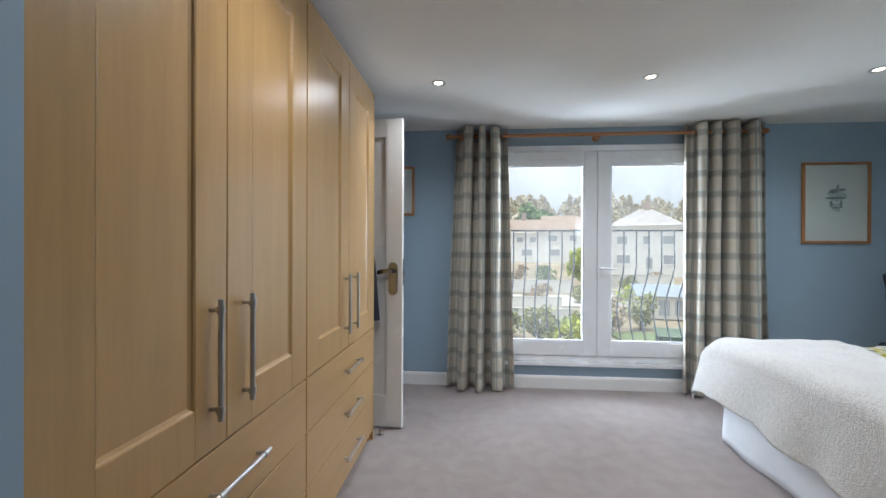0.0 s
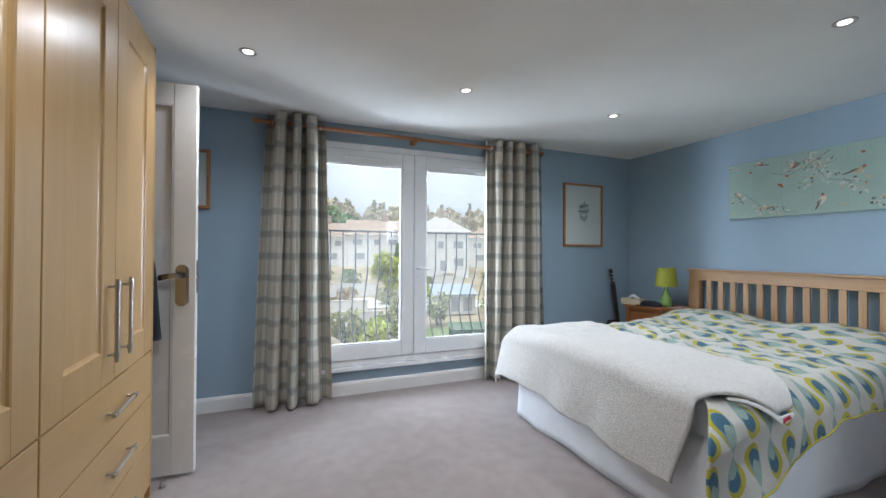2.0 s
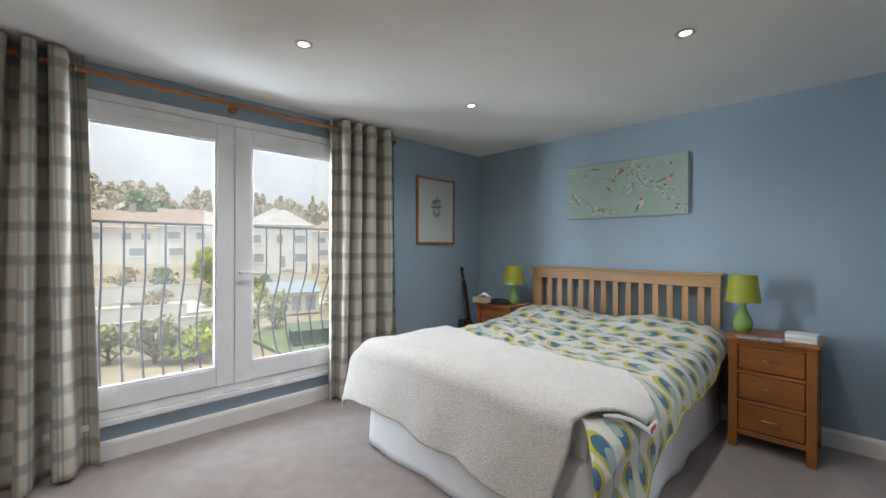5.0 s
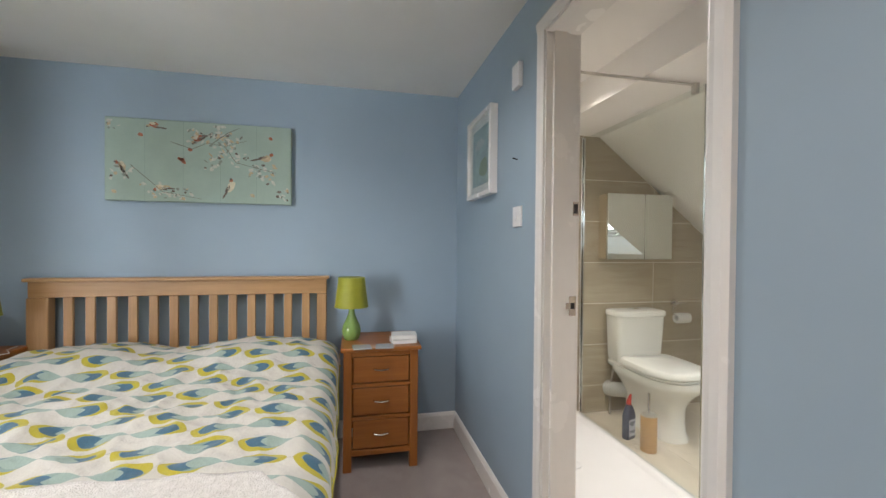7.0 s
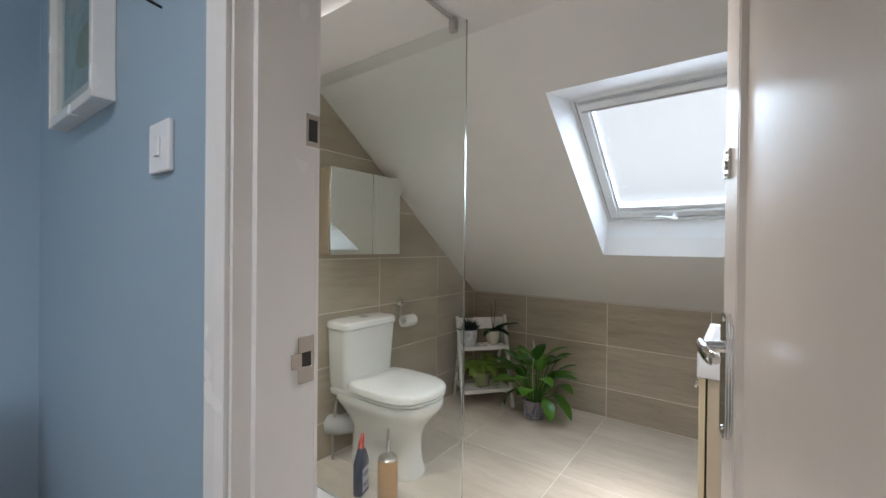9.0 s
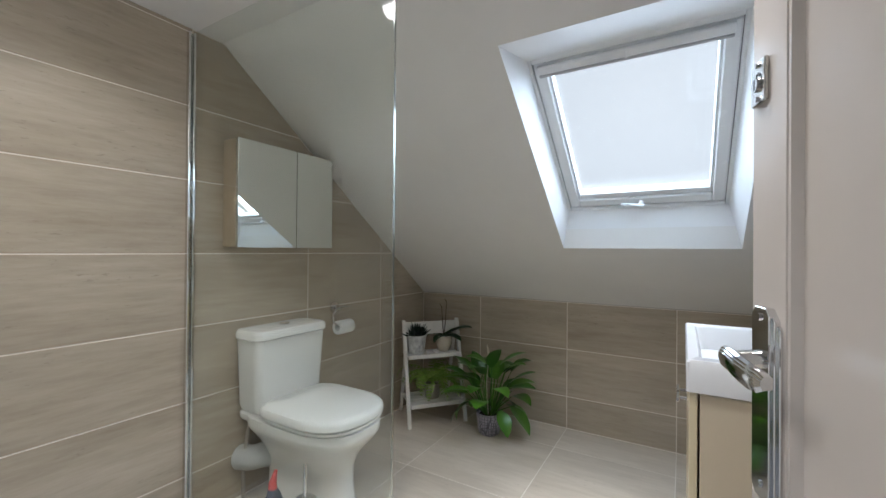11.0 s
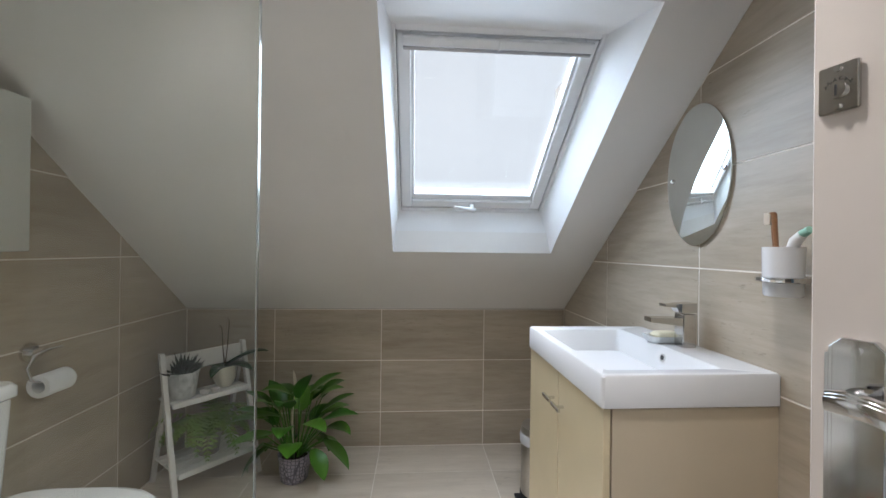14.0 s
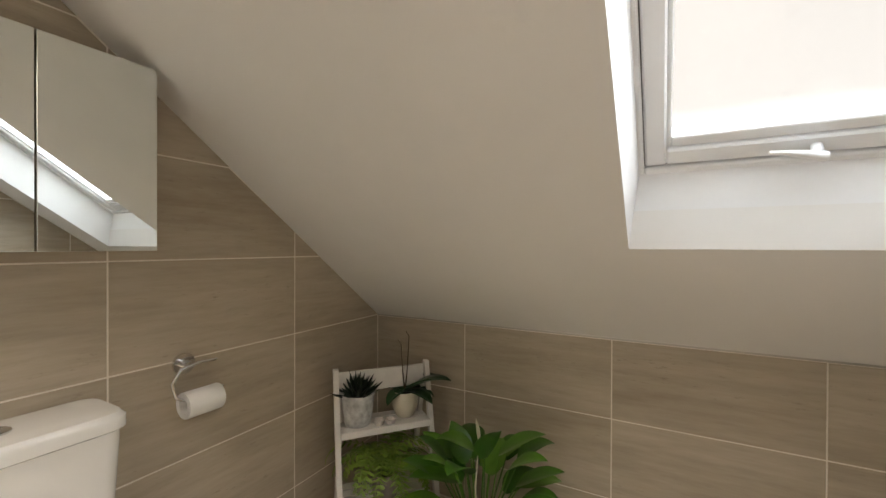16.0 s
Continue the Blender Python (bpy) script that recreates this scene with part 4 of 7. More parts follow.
# ---------------------------------------------------------------- bedside cabinets
def bedside(at, label):
    root = thing("bedside_cabinet", label, "bedside cabinet", at, group="bedside cabinets")
    # front faces -x; local y from -0.215 to 0.215, x from 0 (front) to 0.37
    part("top", box(B(), -0.025, 0.375, -0.215, 0.215, 0.648, 0.670, 0.006, 2), M_OAK, root)
    for x in (0.0, 0.325):
        for y in (-0.2, 0.155):
            part("leg", box(B(), x, x + 0.045, y, y + 0.045, 0.0, 0.648, 0.003), M_OAK_V, root)
    for y in (-0.194, 0.174):
        part("side_panel", box(B(), 0.045, 0.325, y, y + 0.020, 0.09, 0.647), M_OAK_V, root)
    part("back_panel", box(B(), 0.335, 0.350, -0.155, 0.155, 0.09, 0.647), M_OAK, root)
    for a, b in ((0.618, 0.648), (0.452, 0.470), (0.277, 0.295), (0.085, 0.115)):
        part("rail", box(B(), 0.004, 0.030, -0.155, 0.155, a, b, 0.001), M_OAK, root)
    for a, b in ((0.475, 0.613), (0.300, 0.447), (0.120, 0.272)):
        d = part("drawer", box(B(), 0.008, 0.320, -0.150, 0.150, a, b, 0.005, 2), M_OAK, root)
        bm = B()
        zc = (a + b) / 2 + 0.005
        tube(bm, [(0.008, -0.042, zc), (-0.008, -0.036, zc - 0.002), (-0.013, 0, zc - 0.006), (-0.008, 0.036, zc - 0.002), (0.008, 0.042, zc)], [0.003, 0.004, 0.0045, 0.004, 0.003], 8)
        part("handle", bm, M_NICKEL, d, "slim bowed metal handle", True)
    return root


bedside((3.245, 0.925, 0), "honey oak three drawer bedside cabinet near the bathroom door")
bedside((3.245, 2.955, 0), "honey oak three drawer bedside cabinet between bed and window wall")


def table_lamp(at):
    root = thing("table_lamp", "lime green table lamp with a glazed ceramic base", "table lamp", at, group="bedside lamps")
    part("base", lathe(B(), [(0.036, 0), (0.042, 0.006), (0.050, 0.03), (0.053, 0.055), (0.046, 0.085), (0.030, 0.118), (0.019, 0.15), (0.015, 0.18), (0.015, 0.2), (0.006, 0.203)], 28), M_LIMEGLASS, root, smooth=True)
    part("neck", lathe(B(), [(0.010, 0.2), (0.010, 0.24)], 12), M_STEEL, root, smooth=True)
    sh = part("shade", lathe(B(), [(0.093, 0.188), (0.0945, 0.189), (0.0745, 0.356), (0.073, 0.357), (0.0725, 0.355), (0.092, 0.19)], 40), M_LIME, root, "lime satin tapered shade", True)
    for z, r in ((0.188, 0.0945), (0.352, 0.0755)):
        part("band", lathe(B(), [(r - 0.001, z), (r + 0.0012, z), (r + 0.0006, z + 0.006), (r - 0.002, z + 0.006)], 40), M_LIME, sh, smooth=True)
    return root


table_lamp((3.44, 1.085, 0.670))
table_lamp((3.40, 2.83, 0.670))

# ---------------------------------------------------------------- bathroom door
bdoor = tagged(new("door_2"), "white gloss panelled bathroom door, darkened as in shade, standing open inwards", "door", kind="structure")
hx, hy, lx, ly = 1.725, 0.283, 1.881, -0.391
BW = math.hypot(lx - hx, ly - hy)
bdoor.matrix_world = pose(hx, hy, 0.012, 0, 0, math.degrees(math.atan2(ly - hy, lx - hx)))
# local x runs from hinge to latch, local +y is the bedroom side
leaf = panel_leaf(B(), BW, 1.965, 0.040, [(0.004, 0.20), (1.85, 1.965)], 0.10)
bmesh.ops.translate(leaf, verts=leaf.verts, vec=(0, -0.02, 0))
part("leaf", leaf, M_BATHDOOR, bdoor)
lever_set(bdoor, BW - 0.055, 0.966, 0.0, 1, M_CHROME, k=1.2)
lever_set(bdoor, BW - 0.055, 0.966, -0.04, -1, M_CHROME, k=1.2)
bm = B()
prism(bm, [(BW - 0.031 + dx, 0.0, 1.344 + dz) for dx, dz in ((-0.021, -0.030), (0.021, -0.030), (0.021, 0.030), (-0.021, 0.030))], (0, 0.006, 0))
bmesh.ops.bevel(bm, geom=bm.edges[:], offset=0.0015, segments=2, affect="EDGES")
lockp = part("lock_plate", bm, M_NICKEL, bdoor, "nickel bathroom lock plate with indicator")
bm = B()
tube(bm, [(BW - 0.031, 0.006, 1.341), (BW - 0.031, 0.0102, 1.341)], 0.010, 18)
part("turn", bm, M_NICKEL, lockp, smooth=True)
bm = B()
box(bm, BW - 0.0322, BW - 0.0298, 0.0100, 0.0106, 1.334, 1.348)
part("slot", bm, M_BLACK, lockp)
for dz in (-0.023, 0.024):
    bm = B()
    tube(bm, [(BW - 0.031, 0.006, 1.344 + dz), (BW - 0.031, 0.009, 1.344 + dz)], 0.0038, 10)
    part("screw", bm, M_CHROME, lockp)
for i, ch in enumerate("VACANT"):
    cu = bpy.data.curves.new("letter", "FONT")
    cu.body, cu.size, cu.extrude, cu.align_x = ch, 0.0062, 0.0002, "CENTER"
    o = new("letter_curve", cu)
    me = bpy.data.meshes.new_from_object(o.evaluated_get(bpy.context.evaluated_depsgraph_get()))
    bpy.data.objects.remove(o)
    me.materials.append(M_BLACK)
    w = radians(60 - 24 * i)
    l = new("letter", me)
    l.parent = lockp
    l.matrix_local = pose(BW - 0.031 - 0.0145 * math.sin(w), 0.0063, 1.341 + 0.0145 * math.cos(w) - 0.002) @ pose(0, 0, 0, 90, 0, 180)
strike = thing("strike_plate", "polished metal latch strike plate on the door lining", "strike plate", (DX1 - 0.0025, 0.297, 0.965))
bm = B()
box(bm, -0.002, 0.0, -0.014, 0.014, 0.0, 0.025, 0.0005)
box(bm, -0.002, 0.0, -0.014, 0.014, 0.047, 0.072, 0.0005)
box(bm, -0.002, 0.0, -0.014, -0.008, 0.025, 0.047)
box(bm, -0.002, 0.0, 0.008, 0.026, 0.025, 0.047)
part("plate", bm, M_NICKEL, strike)
part("recess", box(B(), -0.0008, 0.0, -0.008, 0.008, 0.025, 0.047), M_BLACK, strike)
keep = thing("bolt_keep", "small metal bolt keep on the door lining", "strike plate", (DX1 - 0.0025, 0.287, 1.33))
bm = B()
frame_of(bm, -0.012, 0.012, 0.0, 0.05, 0.004, 0.004, 0.008, 0.008, -0.002, 0.0, 0)
bmesh.ops.rotate(bm, verts=bm.verts, matrix=Matrix.Rotation(radians(90), 3, "Z"))
part("plate", bm, M_NICKEL, keep)
part("recess", box(B(), 0.0004, 0.0012, -0.008, 0.008, 0.008, 0.042), M_BLACK, keep)

# ---------------------------------------------------------------- roof window
skyl = tagged(new("window_2"), "white framed roof window in the sloping ceiling", "window", kind="structure")
u_ = Vector((0, FYB - FYA, FZB - FZA))
SL = u_.length
skyl.matrix_world = Matrix.Translation((FX0, FYA, FZA)) @ pose(0, 0, 0, math.degrees(math.atan2(FZB - FZA, FYB - FYA)), 0, 0)
SWD = FX1 - FX0
# local: x across, y up the slope, z outward


def flat_frame(bm, x0, x1, y0, y1, w, wb, wt, z0, z1, bev=0.004):
    box(bm, x0, x0 + w, y0, y1, z0, z1, bev)
    box(bm, x1 - w, x1, y0, y1, z0, z1, bev)
    box(bm, x0 + w, x1 - w, y0, y0 + wb, z0 + 0.0006, z1, bev)
    box(bm, x0 + w, x1 - w, y1 - wt, y1, z0 + 0.0006, z1, bev)
    return bm


part("outer_frame", flat_frame(B(), -0.02, SWD + 0.02, -0.02, SL + 0.02, 0.03, 0.03, 0.03, -0.012, 0.10), M_UPVC, skyl)
part("gasket", flat_frame(B(), 0.010, SWD - 0.010, 0.010, SL - 0.010, 0.006, 0.006, 0.006, 0.004, 0.05, 0), plain("grey gasket", (0.16, 0.16, 0.165), 0.6), skyl)
sash = part("sash", flat_frame(B(), 0.0125, SWD - 0.0125, 0.0125, SL - 0.012, 0.0475, 0.0485, 0.03, -0.006, 0.06, 0.005), M_UPVC, skyl)
part("bead", flat_frame(B(), 0.059, SWD - 0.059, 0.060, SL - 0.041, 0.012, 0.03, 0.012, 0.006, 0.05, 0.003), M_UPVC, sash)
g = part("pane", box(B(), 0.045, SWD - 0.045, 0.06, SL - 0.04, 0.052, 0.058), M_PANE, sash)
g.visible_shadow = False
bm = B()
box(bm, 0.03, SWD - 0.03, SL - 0.050, SL - 0.016, -0.028, -0.009, 0.006, 2)
bl = part("blind_cassette", bm, M_UPVC, skyl, "white rolled blind cassette")
part("blind_bar", box(B(), 0.033, SWD - 0.033, SL - 0.064, SL - 0.052, -0.024, -0.010, 0.004, 2), plain("grey aluminium", (0.45, 0.45, 0.46), 0.4, 0.6), bl)
part("blind_pull", box(B(), SWD / 2 - 0.004, SWD / 2 + 0.004, SL - 0.05, SL - 0.018, -0.034, -0.0285, 0.002), M_UPVC, bl)
bm = B()
tube(bm, [(SWD / 2, 0.035, -0.006), (SWD / 2, 0.035, -0.032)], 0.011, 12)
tube(bm, [(SWD / 2 - 0.012, 0.030, -0.036), (SWD / 2 + 0.015, 0.040, -0.038), (SWD / 2 + 0.05, 0.046, -0.034), (SWD / 2 + 0.085, 0.047, -0.030)], [0.012, 0.010, 0.006, 0.005], 10)
part("handle", bm, M_UPVC, skyl, "white twist handle", True)

# ---------------------------------------------------------------- shower
scr = thing("shower_screen", "clear glass shower screen with a chrome wall channel", "shower screen", (BX1, -0.53, 0.0))
g = part("pane", box(B(), -1.043, -0.006, -0.004, 0.004, 0.022, 1.985, 0.001), M_SCREEN, scr)
g.visible_shadow = False
part("edge_seal", box(B(), -1.0448, -1.0433, -0.0036, 0.0036, 0.022, 1.985), plain("green glass edge", (0.42, 0.45, 0.43), 0.12, 0.9, var=0.1, bump=0), scr, "bright polished glass edge")
bm = B()
box(bm, -0.022, 0.0, -0.014, -0.0045, 0.022, 1.995, 0.002)
box(bm, -0.022, 0.0, 0.0045, 0.014, 0.022, 1.995, 0.002)
box(bm, -0.006, 0.0, -0.0044, 0.0044, 0.022, 1.995)
part("channel", bm, M_CHROME, scr, "polished chrome wall channel")
part("bottom_seal", box(B(), -1.043, -0.02, -0.005, 0.005, 0.0, 0.0215), plain("clear plastic seal", (0.5, 0.52, 0.5), 0.3), scr)
bm = B()
tube(bm, [(-0.985, 0.0, 2.002), (-0.985, 0.803, 2.002)], 0.0065, 10)
part("brace_bar", bm, M_STEEL, scr, "slim steel brace bar", True)
bm = B()
box(bm, -1.0, -0.97, -0.012, 0.012, 1.958, 2.009, 0.003)
part("clamp", bm, M_STEEL, scr)
tray = thing("shower_tray", "low white shower tray beside the glass screen", "shower tray", (3.04, -0.10, -0.002))
bm = B()
rs = [rrect(-0.645, 0.645, -0.41, 0.37, 0.0, 0.03), rrect(-0.645, 0.645, -0.41, 0.37, 0.034, 0.03), rrect(-0.635, 0.635, -0.40, 0.36, 0.040, 0.028), rrect(-0.60, 0.60, -0.365, 0.325, 0.040, 0.03), rrect(-0.58, 0.58, -0.345, 0.305, 0.028, 0.03)]
ring_faces(bm, rs)
part("tray", bm, M_CERAMIC, tray, smooth=True)
part("drain", lathe(B(), [(0.045, 0.028), (0.045, 0.031), (0.040, 0.033), (0.005, 0.034)], 24), M_CERAMIC, tray, smooth=True)

# ---------------------------------------------------------------- toilet
TY = -0.915
wc = thing("toilet", "close coupled white toilet with its lid down", "toilet", (BX1, TY, 0))


def oval(x0, x1, hw, z, n=52, sq=2.6):
    """A rounded outline whose back end (x1) is squarer than its front."""
    out = []
    for k in range(n):
        w = 2 * math.pi * k / n
        c, s = math.cos(w), math.sin(w)
        e = 2 / (sq if c < 0 else 6.0)
        out.append(((x0 + x1) / 2 + (x1 - x0) / 2 * math.copysign(abs(c) ** e, c), hw * math.copysign(abs(s) ** e, s), z))
    return out


rings = [oval(-0.535, -0.10, 0.115, 0.0), oval(-0.535, -0.10, 0.115, 0.02), oval(-0.520, -0.10, 0.104, 0.05), oval(-0.512, -0.10, 0.100, 0.13), oval(-0.515, -0.09, 0.104, 0.20), oval(-0.535, -0.08, 0.122, 0.25), oval(-0.572, -0.06, 0.150, 0.295), oval(-0.605, -0.05, 0.178, 0.33), oval(-0.619, -0.05, 0.191, 0.352), oval(-0.622, -0.05, 0.194, 0.366), oval(-0.622, -0.05, 0.194, 0.393), oval(-0.605, -0.06, 0.17, 0.398)]
part("bowl", ring_faces(B(), rings), M_TOILET, wc, smooth=True)
rings = [oval(-0.615, -0.185, 0.192, 0.4), oval(-0.620, -0.18, 0.198, 0.404), oval(-0.620, -0.18, 0.198, 0.412), oval(-0.612, -0.185, 0.192, 0.416)]
part("seat", ring_faces(B(), rings), M_TOILET, wc, smooth=True)
rings = [rrect(-0.185, -0.008, -0.13, 0.13, 0.335, 0.03), rrect(-0.205, -0.006, -0.168, 0.168, 0.362, 0.035), rrect(-0.21, -0.006, -0.176, 0.176, 0.375, 0.035), rrect(-0.21, -0.006, -0.176, 0.176, 0.392, 0.035), rrect(-0.20, -0.01, -0.168, 0.168, 0.3995, 0.03)]
part("cistern_ledge", ring_faces(B(), rings), M_TOILET, wc, smooth=True)
rings = [oval(-0.618, -0.165, 0.198, 0.4175), oval(-0.626, -0.16, 0.206, 0.423), oval(-0.626, -0.16, 0.206, 0.442), oval(-0.617, -0.164, 0.199, 0.454), oval(-0.595, -0.172, 0.182, 0.460), oval(-0.45, -0.28, 0.05, 0.463)]
part("lid", ring_faces(B(), rings), M_TOILET, wc, smooth=True)
for s in (-0.075, 0.075):
    bm = B()
    tube(bm, [(-0.172, s - 0.018, 0.43), (-0.172, s + 0.018, 0.43)], 0.011, 10)
    part("hinge", bm, M_CHROME, wc, smooth=True)
rings = [rrect(-0.155, -0.012, -0.165, 0.165, 0.40, 0.03), rrect(-0.16, -0.010, -0.178, 0.178, 0.43, 0.03), rrect(-0.175, -0.006, -0.19, 0.19, 0.70, 0.035), rrect(-0.175, -0.006, -0.19, 0.19, 0.722, 0.035)]
part("cistern", ring_faces(B(), rings), M_TOILET, wc, smooth=True)
rings = [rrect(-0.178, -0.006, -0.192, 0.192, 0.7225, 0.035), rrect(-0.186, -0.004, -0.20, 0.20, 0.728, 0.04), rrect(-0.186, -0.004, -0.20, 0.20, 0.752, 0.04), rrect(-0.178, -0.008, -0.19, 0.19, 0.764, 0.038), rrect(-0.15, -0.03, -0.15, 0.15, 0.768, 0.03)]
part("cistern_lid", ring_faces(B(), rings), M_TOILET, wc, smooth=True)
bm = B()
lathe(bm, [(0.024, 0.766), (0.024, 0.772), (0.019, 0.775), (0.002, 0.7745)], 24, (-0.10, 0, 0))
part("flush_button", bm, M_CHROME, wc, "chrome dual flush button", True)
bm = B()
tube(bm, [(-0.12, 0.045, 0.18), (-0.09, 0.10, 0.19), (-0.06, 0.14, 0.185), (-0.004, 0.15, 0.18)], [0.05, 0.052, 0.052, 0.055], 16)
part("waste_pipe", bm, plain("grey plastic pipe", (0.50, 0.51, 0.50), 0.4), wc, smooth=True)
bm = B()
tube(bm, [(-0.045, 0.165, 0.0), (-0.045, 0.165, 0.16), (-0.05, 0.15, 0.30), (-0.06, 0.13, 0.40)], 0.008, 8)
part("water_pipe", bm, M_STEEL, wc, smooth=True)

bottle = thing("cleaner_bottle", "navy toilet cleaner bottle with a red cap on the floor", "bottle", (3.30, -0.645, 0), 20)
part("bottle", ring_faces(B(), [rrect(-0.022, 0.022, -0.042, 0.042, 0.0, 0.012), rrect(-0.024, 0.024, -0.044, 0.044, 0.01, 0.014), rrect(-0.024, 0.024, -0.044, 0.044, 0.15, 0.014), rrect(-0.018, 0.018, -0.030, 0.026, 0.19, 0.012), rrect(-0.013, 0.013, -0.013, 0.018, 0.215, 0.008)]), plain("navy plastic", (0.018, 0.025, 0.06), 0.3), bottle, smooth=True)
bm = B()
tube(bm, [(0, 0.002, 0.213), (0, 0.002, 0.235), (0, -0.012, 0.262), (0, -0.020, 0.275)], [0.016, 0.015, 0.009, 0.006], 12)
part("cap", bm, plain("red plastic", (0.55, 0.05, 0.035), 0.35), bottle, "red angled spout cap", True)
lab = part("label", box(B(), -0.0252, -0.0244, -0.032, 0.032, 0.02, 0.125, 0.0002), plain("pale label", (0.45, 0.47, 0.55), 0.5), bottle, "pale printed label")
for k, (w_, z_) in enumerate(((0.022, 0.105), (0.026, 0.095), (0.018, 0.085), (0.024, 0.05), (0.02, 0.04))):
    part("print_bar", box(B(), -0.0258, -0.0253, -w_, w_, z_, z_ + 0.005), M_DARKCLOTH, lab)

brush = thing("toilet_brush", "bamboo toilet brush holder with a steel handle on the floor", "toilet brush", (3.135, -0.655, 0))
part("holder", lathe(B(), [(0.045, 0), (0.046, 0.004), (0.046, 0.205), (0.044, 0.21), (0.041, 0.21), (0.041, 0.19)], 28), wood("bamboo", (0.44, 0.25, 0.10), (0.58, 0.36, 0.16), 0.45, 2), brush, smooth=True)
part("lid", lathe(B(), [(0.043, 0.205), (0.043, 0.215), (0.036, 0.222), (0.008, 0.225)], 28), M_STEEL, brush, smooth=True)
part("handle", tube(B(), [(0, 0, 0.22), (0, 0, 0.34), (0, 0, 0.347)], [0.0065, 0.0065, 0.003], 12), M_CHROME, brush, smooth=True)

rollh = thing("toilet_roll_holder", "chrome toilet roll holder on the tiled wall", "toilet roll holder", (BX1, -1.345, 0.70))
bm = B()
tube(bm, [(0, 0.02, 0.09), (-0.010, 0.02, 0.09)], 0.031, 20)
tube(bm, [(-0.006, 0.02, 0.09), (-0.045, 0.02, 0.09)], [0.012, 0.010], 12)
part("rose", bm, M_CHROME, rollh, smooth=True)
bm = B()
tube(bm, [(-0.045, -0.055, 0.092), (-0.045, 0.0, 0.094), (-0.045, 0.05, 0.085), (-0.048, 0.075, 0.05), (-0.055, 0.068, 0.012), (-0.062, 0.05, 0.0), (-0.062, -0.06, 0.0), (-0.062, -0.066, 0.012)], 0.005, 10)
part("arm", bm, M_CHROME, rollh, smooth=True)
roll = thing("toilet_roll", "white toilet roll hanging on its chrome holder", "toilet roll", (BX1 - 0.062, -1.345, 0.70 - 0.016))
bm = B()
rs = []
for r, y in ((0.021, -0.052), (0.037, -0.052), (0.038, -0.050), (0.038, 0.050), (0.037, 0.052), (0.021, 0.052), (0.021, -0.052)):
    rs.append([(r * math.cos(2 * math.pi * k / 28), y, r * math.sin(2 * math.pi * k / 28)) for k in range(28)])
ring_faces(bm, rs, False, False)
part("paper", bm, M_PAPER, roll, smooth=True)

# mirror cabinet
cab = thing("mirror_cabinet", "wall cabinet with two mirrored doors over the toilet", "bathroom cabinet", (BX1, -0.937, 1.13))
part("carcass", box(B(), -0.092, 0.0, -0.266, 0.266, 0.0, 0.462, 0.002), wood("pale oak board", (0.34, 0.26, 0.17), (0.44, 0.35, 0.24), 0.5, 2), cab)
for a, b, lbl in ((-0.266, -0.0375, ""), (-0.0345, 0.266, "")):
    part("mirror_door", box(B(), -0.110, -0.094, a, b, -0.002, 0.464, 0.001), M_MIRROR, cab)

# ---------------------------------------------------------------- basin unit
VX, VY0, VY1 = 1.96, -1.432, -0.814
van = thing("vanity_unit", "cream gloss two door basin cabinet against the tiled wall", "vanity unit", (BX0, (VY0 + VY1) / 2, 0))
w2 = (VY1 - VY0) / 2
dx = VX - BX0
bm = B()
box(bm, 0.0, dx - 0.029, -w2 + 0.008, -w2 + 0.026, 0.08, 0.7735, 0.001)
box(bm, 0.0, dx - 0.029, w2 - 0.026, w2 - 0.008, 0.08, 0.7735, 0.001)
box(bm, 0.0, 0.012, -w2 + 0.026, w2 - 0.026, 0.08, 0.7782)
box(bm, 0.012, dx - 0.026, -w2 + 0.026, w2 - 0.026, 0.08, 0.098)
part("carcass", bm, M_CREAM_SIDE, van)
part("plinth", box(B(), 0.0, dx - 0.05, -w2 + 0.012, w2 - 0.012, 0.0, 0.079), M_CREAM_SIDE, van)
for a, b, h in ((-w2 + 0.006, -0.002, -0.035), (0.002, w2 - 0.006, 0.045)):
    d = part("door", box(B(), dx - 0.024, dx - 0.006, a, b, 0.082, 0.775, 0.0015), M_CREAM, van)
    bm = B()
    box(bm, dx - 0.006, dx + 0.022, h - 0.004, h + 0.004, 0.676, 0.684, 0.001)
    box(bm, dx + 0.015, dx + 0.024, h - 0.031, h + 0.031, 0.675, 0.687, 0.0015)
    part("handle", bm, M_CHROME, d, "small chrome pull handle")
basin = thing("basin", "white rectangular ceramic basin on the cabinet", "basin", (BX0, (VY0 + VY1) / 2, 0.766))
bm = B()
rs = [rrect(0.0, dx, -w2, w2, 0.0122, 0.008), rrect(0.0, dx, -w2, w2, 0.085, 0.008), rrect(0.004, dx - 0.004, -w2 + 0.004, w2 - 0.004, 0.090, 0.008), rrect(0.115, dx - 0.028, -w2 + 0.045, w2 - 0.045, 0.090, 0.012), rrect(0.120, dx - 0.034, -w2 + 0.052, w2 - 0.052, 0.084, 0.012), rrect(0.132, dx - 0.052, -w2 + 0.075, w2 - 0.075, -0.012, 0.03), rrect(0.18, dx - 0.12, -w2 + 0.16, w2 - 0.16, -0.024, 0.03)]
part("bowl", ring_faces(bm, rs), M_CERAMIC, basin, smooth=True)
part("waste", lathe(B(), [(0.030, -0.024), (0.030, -0.020), (0.022, -0.017), (0.002, -0.0165)], 24, (0.22, 0, 0)), M_CHROME, basin, "chrome waste", True)
bm = B()
tube(bm, [(0.1225, 0.03, 0.056), (0.1275, 0.03, 0.057)], 0.012, 18)
ov = part("overflow", bm, M_CHROME, basin, "chrome overflow ring", True)
bm = B()
